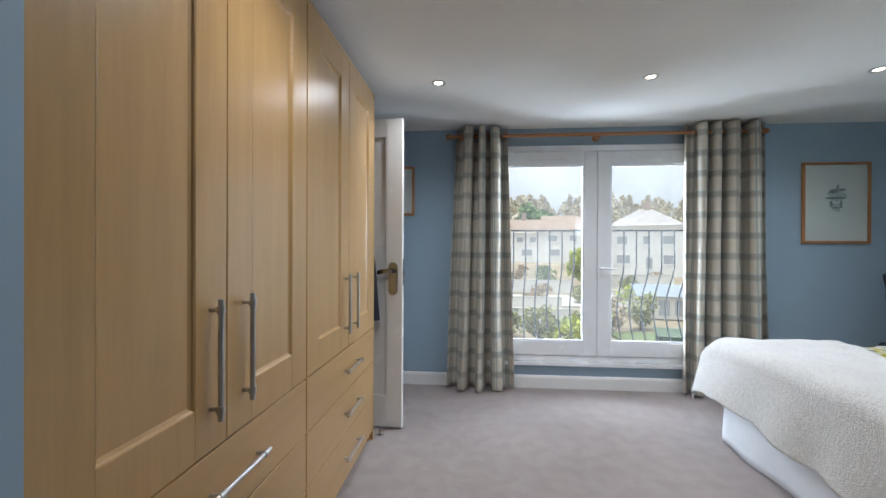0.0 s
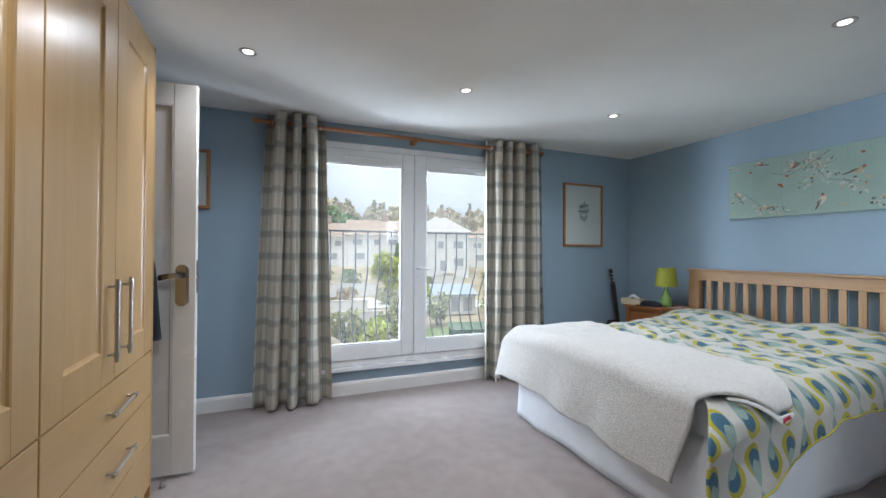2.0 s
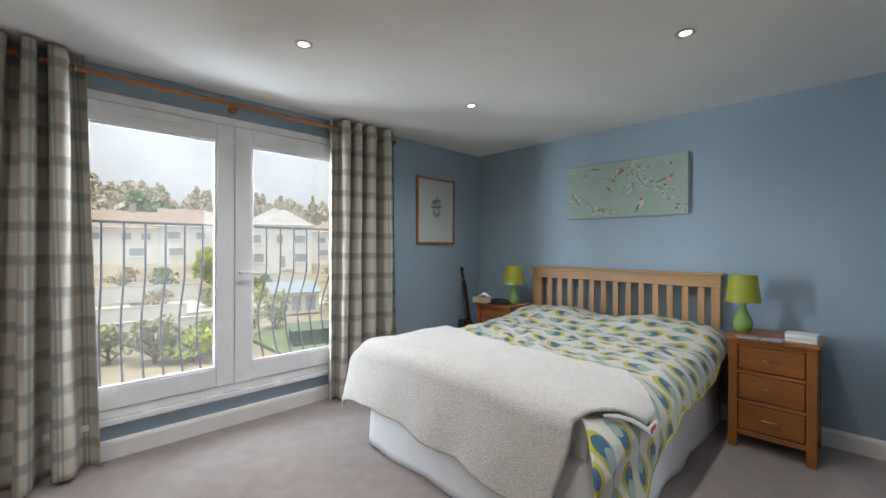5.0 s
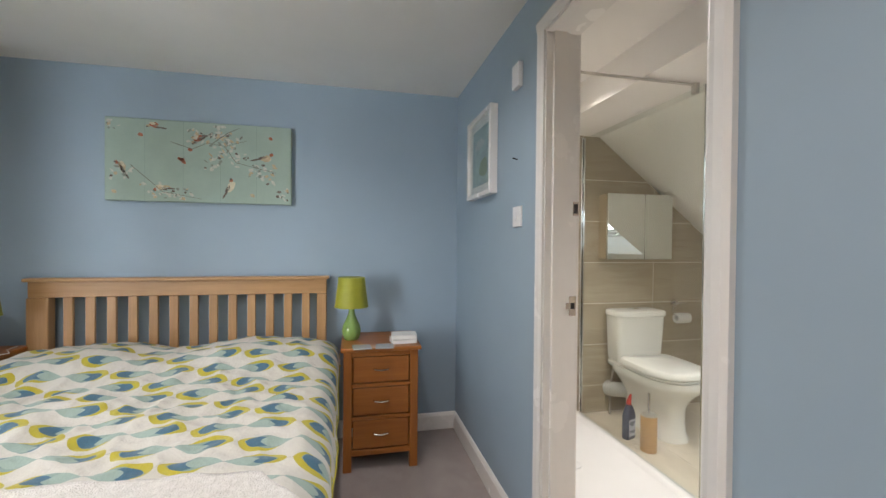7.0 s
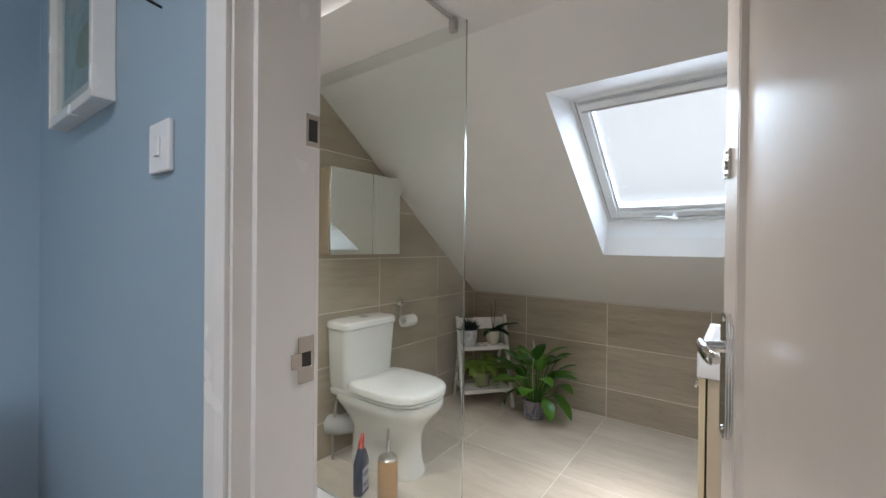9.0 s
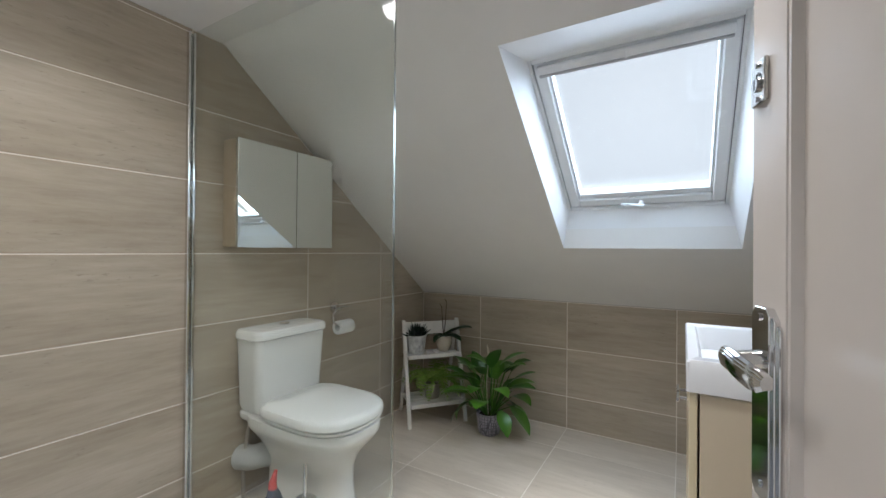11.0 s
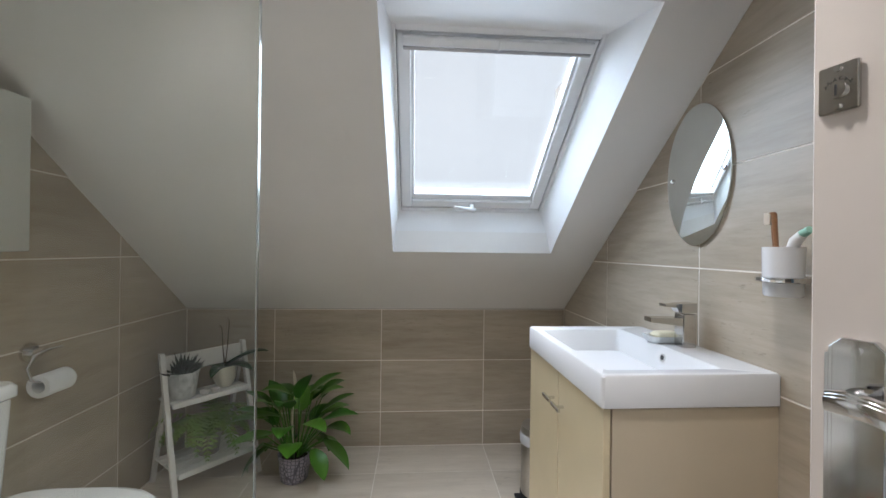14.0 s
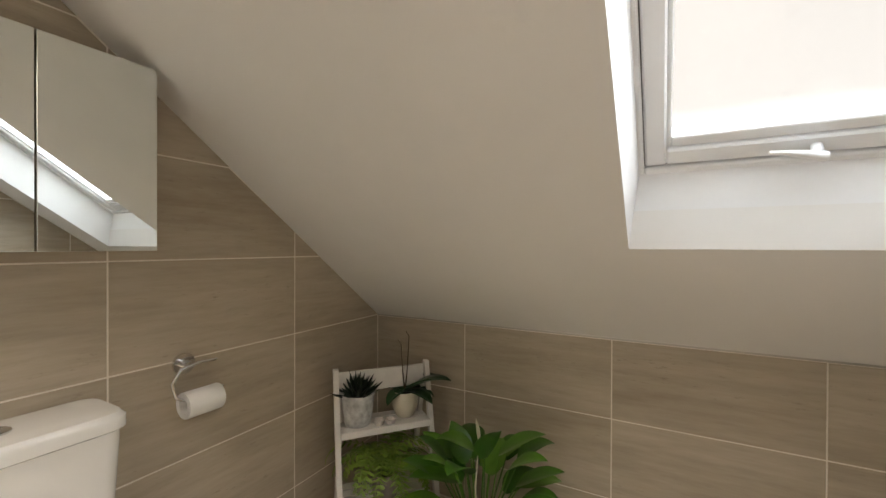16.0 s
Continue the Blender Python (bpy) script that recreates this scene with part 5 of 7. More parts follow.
tube(bm, [(0.1270, 0.03, 0.057), (0.1282, 0.03, 0.0572)], 0.0075, 14)
part("hole", bm, M_BLACK, ov)
tap = thing("basin_tap", "angular polished chrome single lever basin tap", "tap", (BX0 + 0.055, -1.09, 0.856))
part("body", box(B(), -0.022, 0.022, -0.022, 0.022, 0.0, 0.105, 0.003, 2), M_NICKEL, tap)
part("spout", ring_faces(B(), [[(0.02, -0.02, 0.068), (0.02, 0.02, 0.068), (0.02, 0.02, 0.092), (0.02, -0.02, 0.092)], [(0.122, -0.018, 0.080), (0.122, 0.018, 0.080), (0.122, 0.018, 0.094), (0.122, -0.018, 0.094)]]), M_NICKEL, tap)
part("lever", ring_faces(B(), [[(-0.022, -0.021, 0.108), (-0.022, 0.021, 0.108), (-0.022, 0.021, 0.138), (-0.022, -0.021, 0.138)], [(0.025, -0.021, 0.108), (0.025, 0.021, 0.108), (0.025, 0.021, 0.136), (0.025, -0.021, 0.136)], [(0.04, -0.016, 0.124), (0.04, 0.016, 0.124), (0.04, 0.016, 0.134), (0.04, -0.016, 0.134)], [(0.075, -0.016, 0.127), (0.075, 0.016, 0.127), (0.075, 0.016, 0.135), (0.075, -0.016, 0.135)]]), M_NICKEL, tap)
dish = thing("soap_dish", "clear soap dish on the basin rim", "soap dish", (BX0 + 0.075, -1.165, 0.857))
part("dish", ring_faces(B(), [rrect(-0.05, 0.05, -0.035, 0.035, 0.0, 0.015), rrect(-0.06, 0.06, -0.045, 0.045, 0.022, 0.018), rrect(-0.056, 0.056, -0.041, 0.041, 0.022, 0.016), rrect(-0.046, 0.046, -0.031, 0.031, 0.004, 0.012)]), plain("frosted white plastic", (0.70, 0.72, 0.72), 0.2), dish, smooth=True)
soap = thing("soap_bar", "cream bar of soap in its dish", "soap", (BX0 + 0.075, -1.165, 0.8615))
part("bar", ring_faces(B(), [rrect(-0.035, 0.035, -0.022, 0.022, 0.0, 0.014), rrect(-0.042, 0.042, -0.028, 0.028, 0.010, 0.018), rrect(-0.042, 0.042, -0.028, 0.028, 0.018, 0.018), rrect(-0.033, 0.033, -0.02, 0.02, 0.027, 0.014)]), plain("cream soap", (0.72, 0.66, 0.47), 0.5), soap, smooth=True)

# oval mirror
mir = thing("oval_mirror", "frameless oval mirror on the tiled wall", "mirror", (BX0, -1.115, 1.395))
bm = B()
N = 56
rs = [[(x, 0.146 * k * math.cos(2 * math.pi * i / N), 0.224 * k * math.sin(2 * math.pi * i / N)) for i in range(N)] for x, k in ((0.002, 1.0), (0.007, 1.0), (0.0085, 0.975))]
part("glass", ring_faces(bm, rs), M_MIRROR, mir, smooth=True)
for s in (-1, 1):
    bm = B()
    tube(bm, [(0.0085, s * 0.122, 0), (0.0125, s * 0.122, 0), (0.014, s * 0.122, 0)], [0.008, 0.0075, 0.004], 14)
    part("screw_cap", bm, M_CHROME, mir, smooth=True)

# tumbler with brushes
tum = thing("tumbler_holder", "chrome ring holder on the tiled wall", "tumbler holder", (BX0, -0.755, 1.09))
bm = B()
tube(bm, [(0, -0.058, 0), (0.008, -0.058, 0)], 0.022, 18)
tube(bm, [(0.008, -0.058, 0), (0.055, -0.058, 0)], [0.010, 0.008], 12)
part("rose", bm, M_CHROME, tum, smooth=True)
bm = B()
tube(bm, [(0.058 + 0.046 * math.cos(w), 0.046 * math.sin(w), 0) for w in [2 * math.pi * i / 28 for i in range(29)]], 0.0065, 8)
part("ring", bm, M_CHROME, tum, smooth=True)
cup = thing("tumbler", "white ceramic toothbrush tumbler in its chrome ring", "tumbler", (BX0 + 0.058, -0.755, 1.052))
part("cup", lathe(B(), [(0.034, 0), (0.0365, 0.003), (0.0385, 0.05), (0.0395, 0.112), (0.0375, 0.112), (0.036, 0.05), (0.033, 0.006)], 28), M_CERAMIC, cup, smooth=True)
for k, (ax, ay, bx, by, h) in enumerate(((-0.015, -0.02, 0.006, -0.022, 0.185), (0.0, -0.01, 0.02, -0.004, 0.18))):
    tb = thing("toothbrush", "bamboo toothbrush standing in the tumbler", "toothbrush", (BX0 + 0.058, -0.755, 1.06), group="toothbrushes")
    part("handle", tube(B(), [(ax, ay, 0), (bx * 0.7, by * 0.8, h * 0.6), (bx, by, h)], [0.005, 0.0045, 0.006], 8), wood("brush bamboo", (0.24, 0.11, 0.05), (0.34, 0.17, 0.08), 0.5, 2), tb, smooth=True)
    part("bristles", box(B(), bx - 0.005, bx + 0.005, by - 0.02, by - 0.005, h - 0.025, h - 0.001, 0.001), plain("pale bristle", (0.6, 0.52, 0.42), 0.9), tb)
pst = thing("toothpaste_tube", "white toothpaste tube with a green cap in the tumbler", "toothpaste", (BX0 + 0.058, -0.755, 1.062))
part("tube", tube(B(), [(0.0, -0.005, 0.005), (0.002, 0.012, 0.07), (0.004, 0.034, 0.116), (0.006, 0.052, 0.130)], [0.010, 0.011, 0.012, 0.010], 12), M_PAPER, pst, smooth=True)
part("cap", tube(B(), [(0.006, 0.052, 0.130), (0.008, 0.070, 0.139)], [0.009, 0.008], 12), plain("pale green plastic", (0.30, 0.55, 0.43), 0.4), pst, smooth=True)

# pedal bin
pb = thing("pedal_bin", "small grey steel pedal bin behind the basin cabinet", "bin", (1.815, -1.74, 0))
part("body", lathe(B(), [(0.082, 0), (0.086, 0.01), (0.086, 0.30), (0.082, 0.305)], 28), M_STEEL, pb, smooth=True)
part("base_ring", lathe(B(), [(0.088, 0), (0.089, 0.004), (0.089, 0.026), (0.087, 0.03)], 28), M_BLACK, pb, smooth=True)
part("lid", lathe(B(), [(0.088, 0.306), (0.089, 0.315), (0.082, 0.335), (0.05, 0.352), (0.004, 0.357)], 28), M_STEEL, pb, smooth=True)
part("liner", lathe(B(), [(0.087, 0.265), (0.091, 0.26), (0.092, 0.296), (0.088, 0.3055)], 28), plain("pale bag plastic", (0.6, 0.62, 0.66), 0.4), pb, smooth=True)
part("pedal", box(B(), 0.07, 0.115, -0.02, 0.02, 0.004, 0.012, 0.003), M_BLACK, pb)

# ---------------------------------------------------------------- ladder shelf and plants
M_LADDER = plain("white painted timber", (0.70, 0.68, 0.64), 0.55, var=0.06, scale=20)
lad_ang = math.degrees(math.atan2(-2.174 + 1.876, 3.363 - 3.608))
lad = thing("ladder_shelf", "small white painted folding ladder shelf in the corner", "plant stand", (3.44, -1.98, 0), lad_ang + 180)
# local x along the shelf, local +y points out to the room
LH = 0.19
for s in (-1, 1):
    x = s * LH
    part("front_leg", ring_faces(B(), [[(x - 0.010, 0.17, 0), (x + 0.010, 0.17, 0), (x + 0.010, 0.145, 0), (x - 0.010, 0.145, 0)], [(x - 0.010, -0.005, 0.65), (x + 0.010, -0.005, 0.65), (x + 0.010, -0.03, 0.65), (x - 0.010, -0.03, 0.65)]]), M_LADDER, lad)
    x = s * (LH - 0.021)
    part("back_leg", ring_faces(B(), [[(x - 0.009, -0.15, 0), (x + 0.009, -0.15, 0), (x + 0.009, -0.172, 0), (x - 0.009, -0.172, 0)], [(x - 0.009, 0.01, 0.56), (x + 0.009, 0.01, 0.56), (x + 0.009, -0.012, 0.56), (x - 0.009, -0.012, 0.56)]]), M_LADDER, lad)
part("top_board", box(B(), -LH + 0.010, LH - 0.010, -0.030, -0.016, 0.55, 0.635, 0.002), M_LADDER, lad)
for z, y0, y1 in ((0.425, -0.08, 0.085), (0.13, -0.11, 0.155)):
    sh = part("shelf", box(B(), -LH + 0.011, LH - 0.011, y1 - 0.012, y1 + 0.004, z - 0.014, z + 0.012, 0.002), M_LADDER, lad)
    n = 3 if z > 0.3 else 5
    for k in range(n):
        a = y0 + (y1 - 0.014 - y0) * k / n
        part("board", box(B(), -LH + 0.011, LH - 0.011, a + 0.004, a + (y1 - 0.014 - y0) / n - 0.004, z - 0.005, z + 0.005, 0.001), M_LADDER, sh)
LM = lad.matrix_world.copy()


def on_shelf(x, y, z):
    p = LM @ Vector((x, y, z))
    return (p.x, p.y, p.z)


M_LILY = leaf_mat("lily leaf", (0.035, 0.125, 0.012), (0.12, 0.29, 0.025), 0.3)
M_FERN = leaf_mat("fern frond", (0.13, 0.25, 0.025), (0.26, 0.40, 0.05), 0.55)
M_DARKLEAF = leaf_mat("dark succulent", (0.012, 0.022, 0.016), (0.025, 0.045, 0.028), 0.4)
M_ORCHID = leaf_mat("orchid leaf", (0.018, 0.06, 0.018), (0.03, 0.09, 0.025), 0.3)
M_STEM = plain("brown stem", (0.07, 0.05, 0.025), 0.7)
M_SOIL = plain("potting soil", (0.03, 0.022, 0.016), 1.0, bump=0.8)


def blade(bm, base, az, length, width, lift, droop, n=9, fold=0.25, arch=1.0):
    """One leaf: rises from its base, arches over and droops, folded along the midrib."""
    base = Vector(base)
    out, side = Vector((math.cos(az), math.sin(az), 0)), Vector((-math.sin(az), math.cos(az), 0))
    rows = []
    p, pitch = base.copy(), lift
    step = length / n
    for k in range(n + 1):
        u = k / n
        w = width * max(0.0, math.sin(math.pi * min(1, u * 0.96 + 0.04) ** 0.85)) ** (0.8 * arch) * 0.5 + 0.0008
        d = out * math.cos(pitch) + Vector((0, 0, math.sin(pitch)))
        up = -out * math.sin(pitch) + Vector((0, 0, math.cos(pitch)))
        rows.append([bm.verts.new(p + side * w * s + up * (abs(s) * w * fold)) for s in (-1, -0.5, 0, 0.5, 1)])
        p = p + d * step
        pitch -= droop / n * (0.4 + 1.2 * u)
    for a, b in zip(rows, rows[1:]):
        for i in range(4):
            bm.faces.new((a[i], a[i + 1], b[i + 1], b[i]))
    return p


rl = random.Random(5)
lily = thing("peace_lily", "leafy green peace lily in a patterned grey pot on the floor", "potted plant", (2.995, -1.95, 0))
part("pot", lathe(B(), [(0.060, 0), (0.064, 0.004), (0.072, 0.06), (0.078, 0.125), (0.080, 0.13), (0.074, 0.13), (0.070, 0.11)], 28), cell_mat("grey patterned ceramic", (0.34, 0.32, 0.37), (0.10, 0.095, 0.12), 55), lily, smooth=True)
part("soil", lathe(B(), [(0.070, 0.105), (0.06, 0.112), (0.002, 0.115)], 20), M_SOIL, lily)
for k in range(40):
    az = k * 2.399 + rl.uniform(-0.3, 0.3)
    tier = k / 39
    hang = k >= 31
    if hang:
        # old outer leaves droop past the pot, leaving a gap towards the room
        az = 2.6 + 4.0 * (k - 31) / 8 + rl.uniform(-0.15, 0.15)
        stalk, ph, leaf_lift, bow = rl.uniform(0.10, 0.15), radians(rl.uniform(15, 35)), rl.uniform(-0.8, -0.3), 0.9
    else:
        stalk = 0.11 + 0.20 * (1 - tier) ** 0.7 * rl.uniform(0.55, 1.15)
        ph = radians(86 - 52 * tier + rl.uniform(-6, 6))
        leaf_lift, bow = ph - rl.uniform(0.2, 0.95), 0.4 + 1.3 * rl.random()
    b0 = Vector((0.022 * math.cos(az), 0.022 * math.sin(az), 0.11))
    tip = b0 + Vector((math.cos(az) * math.cos(ph), math.sin(az) * math.cos(ph), math.sin(ph))) * stalk
    bm = B()
    tube(bm, [b0, (b0 + tip) / 2 + Vector((0, 0, 0.008)), tip], [0.0035, 0.003, 0.0025], 5)
    blade(bm, tip, az + rl.uniform(-0.3, 0.3), rl.uniform(0.145, 0.195), rl.uniform(0.082, 0.106), leaf_lift, bow, 10, 0.16, 1.12)
    part("leaf", bm, M_LILY, lily, smooth=True)
bm = B()
tube(bm, [(0.0, 0.01, 0.11), (0.008, 0.02, 0.30), (-0.005, 0.02, 0.47)], [0.003, 0.0025, 0.002], 6)
blade(bm, (-0.004, 0.02, 0.465), 1.2, 0.085, 0.018, 1.45, 0.15)
part("flower", bm, plain("faded white spathe", (0.72, 0.66, 0.54), 0.6), lily, "faded white flower on a tall stem", True)

fern = thing("fern", "pale green fern in a pot on the lower shelf", "potted plant", on_shelf(0.0, 0.03, 0.1355))
part("pot", lathe(B(), [(0.045, 0), (0.048, 0.004), (0.058, 0.09), (0.060, 0.10), (0.055, 0.10), (0.053, 0.085)], 24), plain("taupe pot", (0.28, 0.25, 0.22), 0.6), fern, smooth=True)
part("soil", lathe(B(), [(0.053, 0.082), (0.002, 0.09)], 16), M_SOIL, fern)
for k in range(42):
    az = k * 2.399 + rl.uniform(-0.2, 0.2)
    ln = rl.uniform(0.22, 0.35)
    bm = B()
    pts = []
    p, pit = Vector((0, 0, 0.088)), radians(rl.uniform(48, 85))
    d0, sd = Vector((math.cos(az), math.sin(az), 0)), Vector((-math.sin(az), math.cos(az), 0))
    for i in range(15):
        pts.append(p.copy())
        p = p + (d0 * math.cos(pit) + Vector((0, 0, math.sin(pit)))) * ln / 14
        pit -= 0.13 + 0.012 * i
    tube(bm, pts, 0.0012, 4)
    for i in range(2, 15):
        w = 0.036 * math.sin(math.pi * (i / 15) ** 0.7) + 0.004
        tang = (pts[i] - pts[i - 1]).normalized()
        for s in (-1, 1):
            a = pts[i]
            t = a + sd * s * w + tang * w * 0.35 - Vector((0, 0, w * 0.25))
            m1, m2 = a + (t - a) * 0.4 + tang * 0.006, a + (t - a) * 0.4 - tang * 0.006
            bm.faces.new([bm.verts.new(q) for q in (a, m1, t, m2)])
    part("frond", bm, M_FERN, fern)

hw_ = thing("haworthia", "dark spiky succulent in a white patterned pot", "potted plant", on_shelf(0.105, 0.0, 0.4305))
part("pot", lathe(B(), [(0.043, 0), (0.045, 0.003), (0.056, 0.09), (0.0585, 0.105), (0.055, 0.106), (0.052, 0.09)], 28), plain("white pot with grey blotches", (0.52, 0.53, 0.52), 0.5, var=0.4, scale=45), hw_, smooth=True)
part("soil", lathe(B(), [(0.052, 0.088), (0.002, 0.094)], 16), M_SOIL, hw_)
for k in range(46):
    az = k * 2.399
    el = radians(82 - 68 * (k / 45))
    ln = rl.uniform(0.06, 0.085)
    b0 = Vector((0.016 * math.cos(az) * (k / 45), 0.016 * math.sin(az) * (k / 45), 0.092))
    d = Vector((math.cos(az) * math.cos(el), math.sin(az) * math.cos(el), math.sin(el)))
    part("leaf", tube(B(), [b0, b0 + d * ln * 0.4, b0 + d * ln * 0.75 + Vector((0, 0, 0.004)), b0 + d * ln + Vector((0, 0, 0.01))], [0.006, 0.0065, 0.004, 0.0006], 5), M_DARKLEAF, hw_, smooth=True)

hw_.scale = (1.18, 1.18, 1.18)

orc = thing("orchid", "orchid with broad leaves and bare stems in a cream pot", "potted plant", on_shelf(-0.095, -0.01, 0.4305))
part("pot", lathe(B(), [(0.034, 0), (0.038, 0.004), (0.054, 0.045), (0.056, 0.08), (0.050, 0.105), (0.046, 0.104), (0.050, 0.08)], 28), plain("cream glazed pot", (0.66, 0.62, 0.50), 0.25), orc, smooth=True)
part("soil", lathe(B(), [(0.048, 0.092), (0.002, 0.096)], 16), M_SOIL, orc)
for az, ln, lf, dr, w in ((-0.89, 0.24, 0.6, 0.75, 0.088), (-1.15, 0.17, 0.25, 0.9, 0.07), (0.3, 0.17, 0.55, 0.9, 0.065), (-0.5, 0.13, 0.3, 1.3, 0.06), (2.6, 0.14, 0.35, 1.4, 0.062), (3.6, 0.11, 0.2, 1.6, 0.06), (1.6, 0.12, 0.2, 1.5, 0.06)):
    bm = B()
    blade(bm, (0, 0, 0.096), az + radians(lad_ang), ln, w, lf, dr, 9, 0.35)
    c = part("leaf", bm, M_ORCHID, orc, smooth=True)
    thick(c, 0.0025, 0)
for a, b, h in ((-0.02, 0.0, 0.335), (0.01, 0.015, 0.30)):
    part("stem", tube(B(), [(0, 0, 0.095), (a * 0.6, b * 0.5, h * 0.6), (a, b, h), (a + 0.012, b + 0.006, h + 0.02)], [0.003, 0.0025, 0.002, 0.0015], 6), M_STEM, orc, smooth=True)

for k, (x, y) in enumerate(((0.03, 0.055), (-0.015, 0.06))):
    tc_ = thing("tealight_cup", "tiny white china cup on the shelf", "ornament", on_shelf(x, y, 0.4305), group="china ornaments")
    part("cup", lathe(B(), [(0.010, 0), (0.016, 0.004), (0.021, 0.018), (0.022, 0.024), (0.020, 0.024), (0.017, 0.010)], 20), plain("white and rose china", (0.66, 0.60, 0.56), 0.3, var=0.12, scale=90), tc_, smooth=True)

# ---------------------------------------------------------------- downlights
def downlight(at, lit=True):
    root = thing("downlight", "recessed chrome-rimmed ceiling downlight, lit", "downlight", at, group="ceiling downlights")
    part("rim", lathe(B(), [(0.030, -0.002), (0.030, -0.005), (0.040, -0.006), (0.044, -0.003), (0.044, 0.0), (0.030, 0.0)], 28), M_STEEL, root, smooth=True)
    part("reflector", lathe(B(), [(0.029, -0.0015), (0.026, -0.002)], 24), M_CHROME, root, "bright reflector")
    part("lamp", lathe(B(), [(0.0255, -0.002), (0.018, -0.003), (0.002, -0.0032)], 24), M_SPOT, root, "glowing lamp face")
    return root


for x, y in ((-0.078, 2.49), (1.179, 2.495), (2.411, 2.487), (2.405, 1.142), (1.179, 1.142), (-0.078, 1.142)):
    downlight((x, y, CEIL))
    L = bpy.data.lights.new("downlight_beam", "SPOT")
    L.energy, L.spot_size, L.spot_blend, L.shadow_soft_size, L.color = SPOT_W, radians(155), 1.0, 0.05, (1.0, 0.975, 0.945)
    new("downlight_beam", L).matrix_world = look((x, y, CEIL - 0.02), (x, y, 0))
for at in ((2.115, -0.52, SOFF), (3.056, -0.007, CEIL)):
    downlight(at)
    L = bpy.data.lights.new("downlight_beam", "SPOT")
    L.energy, L.spot_size, L.spot_blend, L.shadow_soft_size, L.color = BATH_W * (1.0 if at[2] == SOFF else 1.3), radians(115 if at[2] == SOFF else 128), 1.0, 0.05, (1.0, 0.94, 0.845)
    new("downlight_beam", L).matrix_world = look((at[0], at[1], at[2] - 0.02), (at[0], at[1], 0))

# ---------------------------------------------------------------- pictures
def picture(at, rz, w, h, d, fw, frame_mat, label, mount, art):
    """A framed sheet; its back on the wall, local -y into the room. art: list of (material, outline points)."""
    root = thing("picture", label, "picture", at, rz, group="framed pictures")
    bm = B()
    frame_of(bm, -w / 2, w / 2, 0, h, fw, fw, fw, fw, -d, 0.0, 0.002)
    part("frame", bm, frame_mat, root)
    part("backing", box(B(), -w / 2 + fw, w / 2 - fw, -d * 0.45, -0.001, fw, h - fw), mount, root)
    y = -d * 0.45 - 0.0008
    for k, (m, pts) in enumerate(art):
        y -= 0.0004
        part("drawn_shape", prism(B(), [(px * w / 2, y, h / 2 + pz * h / 2) for px, pz in pts], (0, 0.0003, 0)), m, root)
    g = part("glazing", box(B(), -w / 2 + fw, w / 2 - fw, -d * 0.7, -d * 0.7 + 0.002, fw, h - fw), M_PANE, root)
    g.visible_shadow = False
    return root


def blob(cx, cz, rx, rz, seed, n=11, jag=0.35):
    r = random.Random(seed)
    return [(cx + rx * math.cos(2 * math.pi * k / n) * (1 - r.random() * jag), cz + rz * math.sin(2 * math.pi * k / n) * (1 - r.random() * jag)) for k in range(n)]


M_MOUNT = plain("off-white mount board", (0.66, 0.67, 0.66), 0.9, var=0.02)
M_SKETCH = plain("grey wash", (0.20, 0.22, 0.24), 0.9, var=0.3, scale=40)
M_SKETCH_L = plain("pale grey wash", (0.42, 0.45, 0.47), 0.9, var=0.15, scale=40)
M_SAGE = plain("sage print", (0.34, 0.40, 0.38), 0.9, var=0.3, scale=30)
picture((3.017, YN, 1.231), 0, 0.508, 0.649, 0.022, 0.021, M_FRAME_OAK, "pencil drawing in an oak frame on the window wall", M_MOUNT,
        [(M_SKETCH_L, blob(0.02, 0.20, 0.34, 0.20, 1, 17, 0.5)), (M_SKETCH, blob(-0.02, 0.12, 0.40, 0.035, 2, 15)), (M_SKETCH, blob(-0.10, 0.28, 0.20, 0.07, 3, 13, 0.6)), (M_SKETCH, blob(0.16, 0.32, 0.16, 0.05, 4, 13, 0.6)), (M_SKETCH, blob(0.05, 0.40, 0.05, 0.07, 5)), (M_SKETCH_L, blob(0.0, -0.10, 0.28, 0.16, 6, 17, 0.6)), (M_SKETCH, blob(-0.14, -0.02, 0.05, 0.10, 7)), (M_SKETCH, blob(0.14, -0.03, 0.04, 0.12, 8)), (M_SKETCH, blob(0.02, -0.12, 0.22, 0.02, 9)), (M_SKETCH_L, blob(0.05, -0.45, 0.10, 0.012, 10))])
picture((-0.60, YN, 1.465), 0, 0.44, 0.424, 0.022, 0.022, M_FRAME_OAK, "small print in an oak frame beside the entrance door", M_MOUNT, [(M_SAGE, [(-0.5, -0.45), (0.5, -0.45), (0.5, 0.5), (-0.5, 0.5)]), (M_SKETCH, blob(0.1, -0.1, 0.3, 0.3, 9))])
M_SEA = plain("sea green print", (0.30, 0.40, 0.42), 0.9, var=0.3, scale=20)
picture((3.10, YS, 1.472), 180, 0.40, 0.432, 0.040, 0.022, M_GLOSS, "sea green print in a deep white box frame", M_MOUNT, [(M_SEA, [(-0.7, -0.7), (0.7, -0.7), (0.7, 0.7), (-0.7, 0.7)]), (plain("olive print", (0.22, 0.28, 0.18), 0.9), blob(0.2, -0.3, 0.4, 0.3, 12)), (M_SKETCH_L, blob(-0.1, 0.3, 0.5, 0.15, 13))])

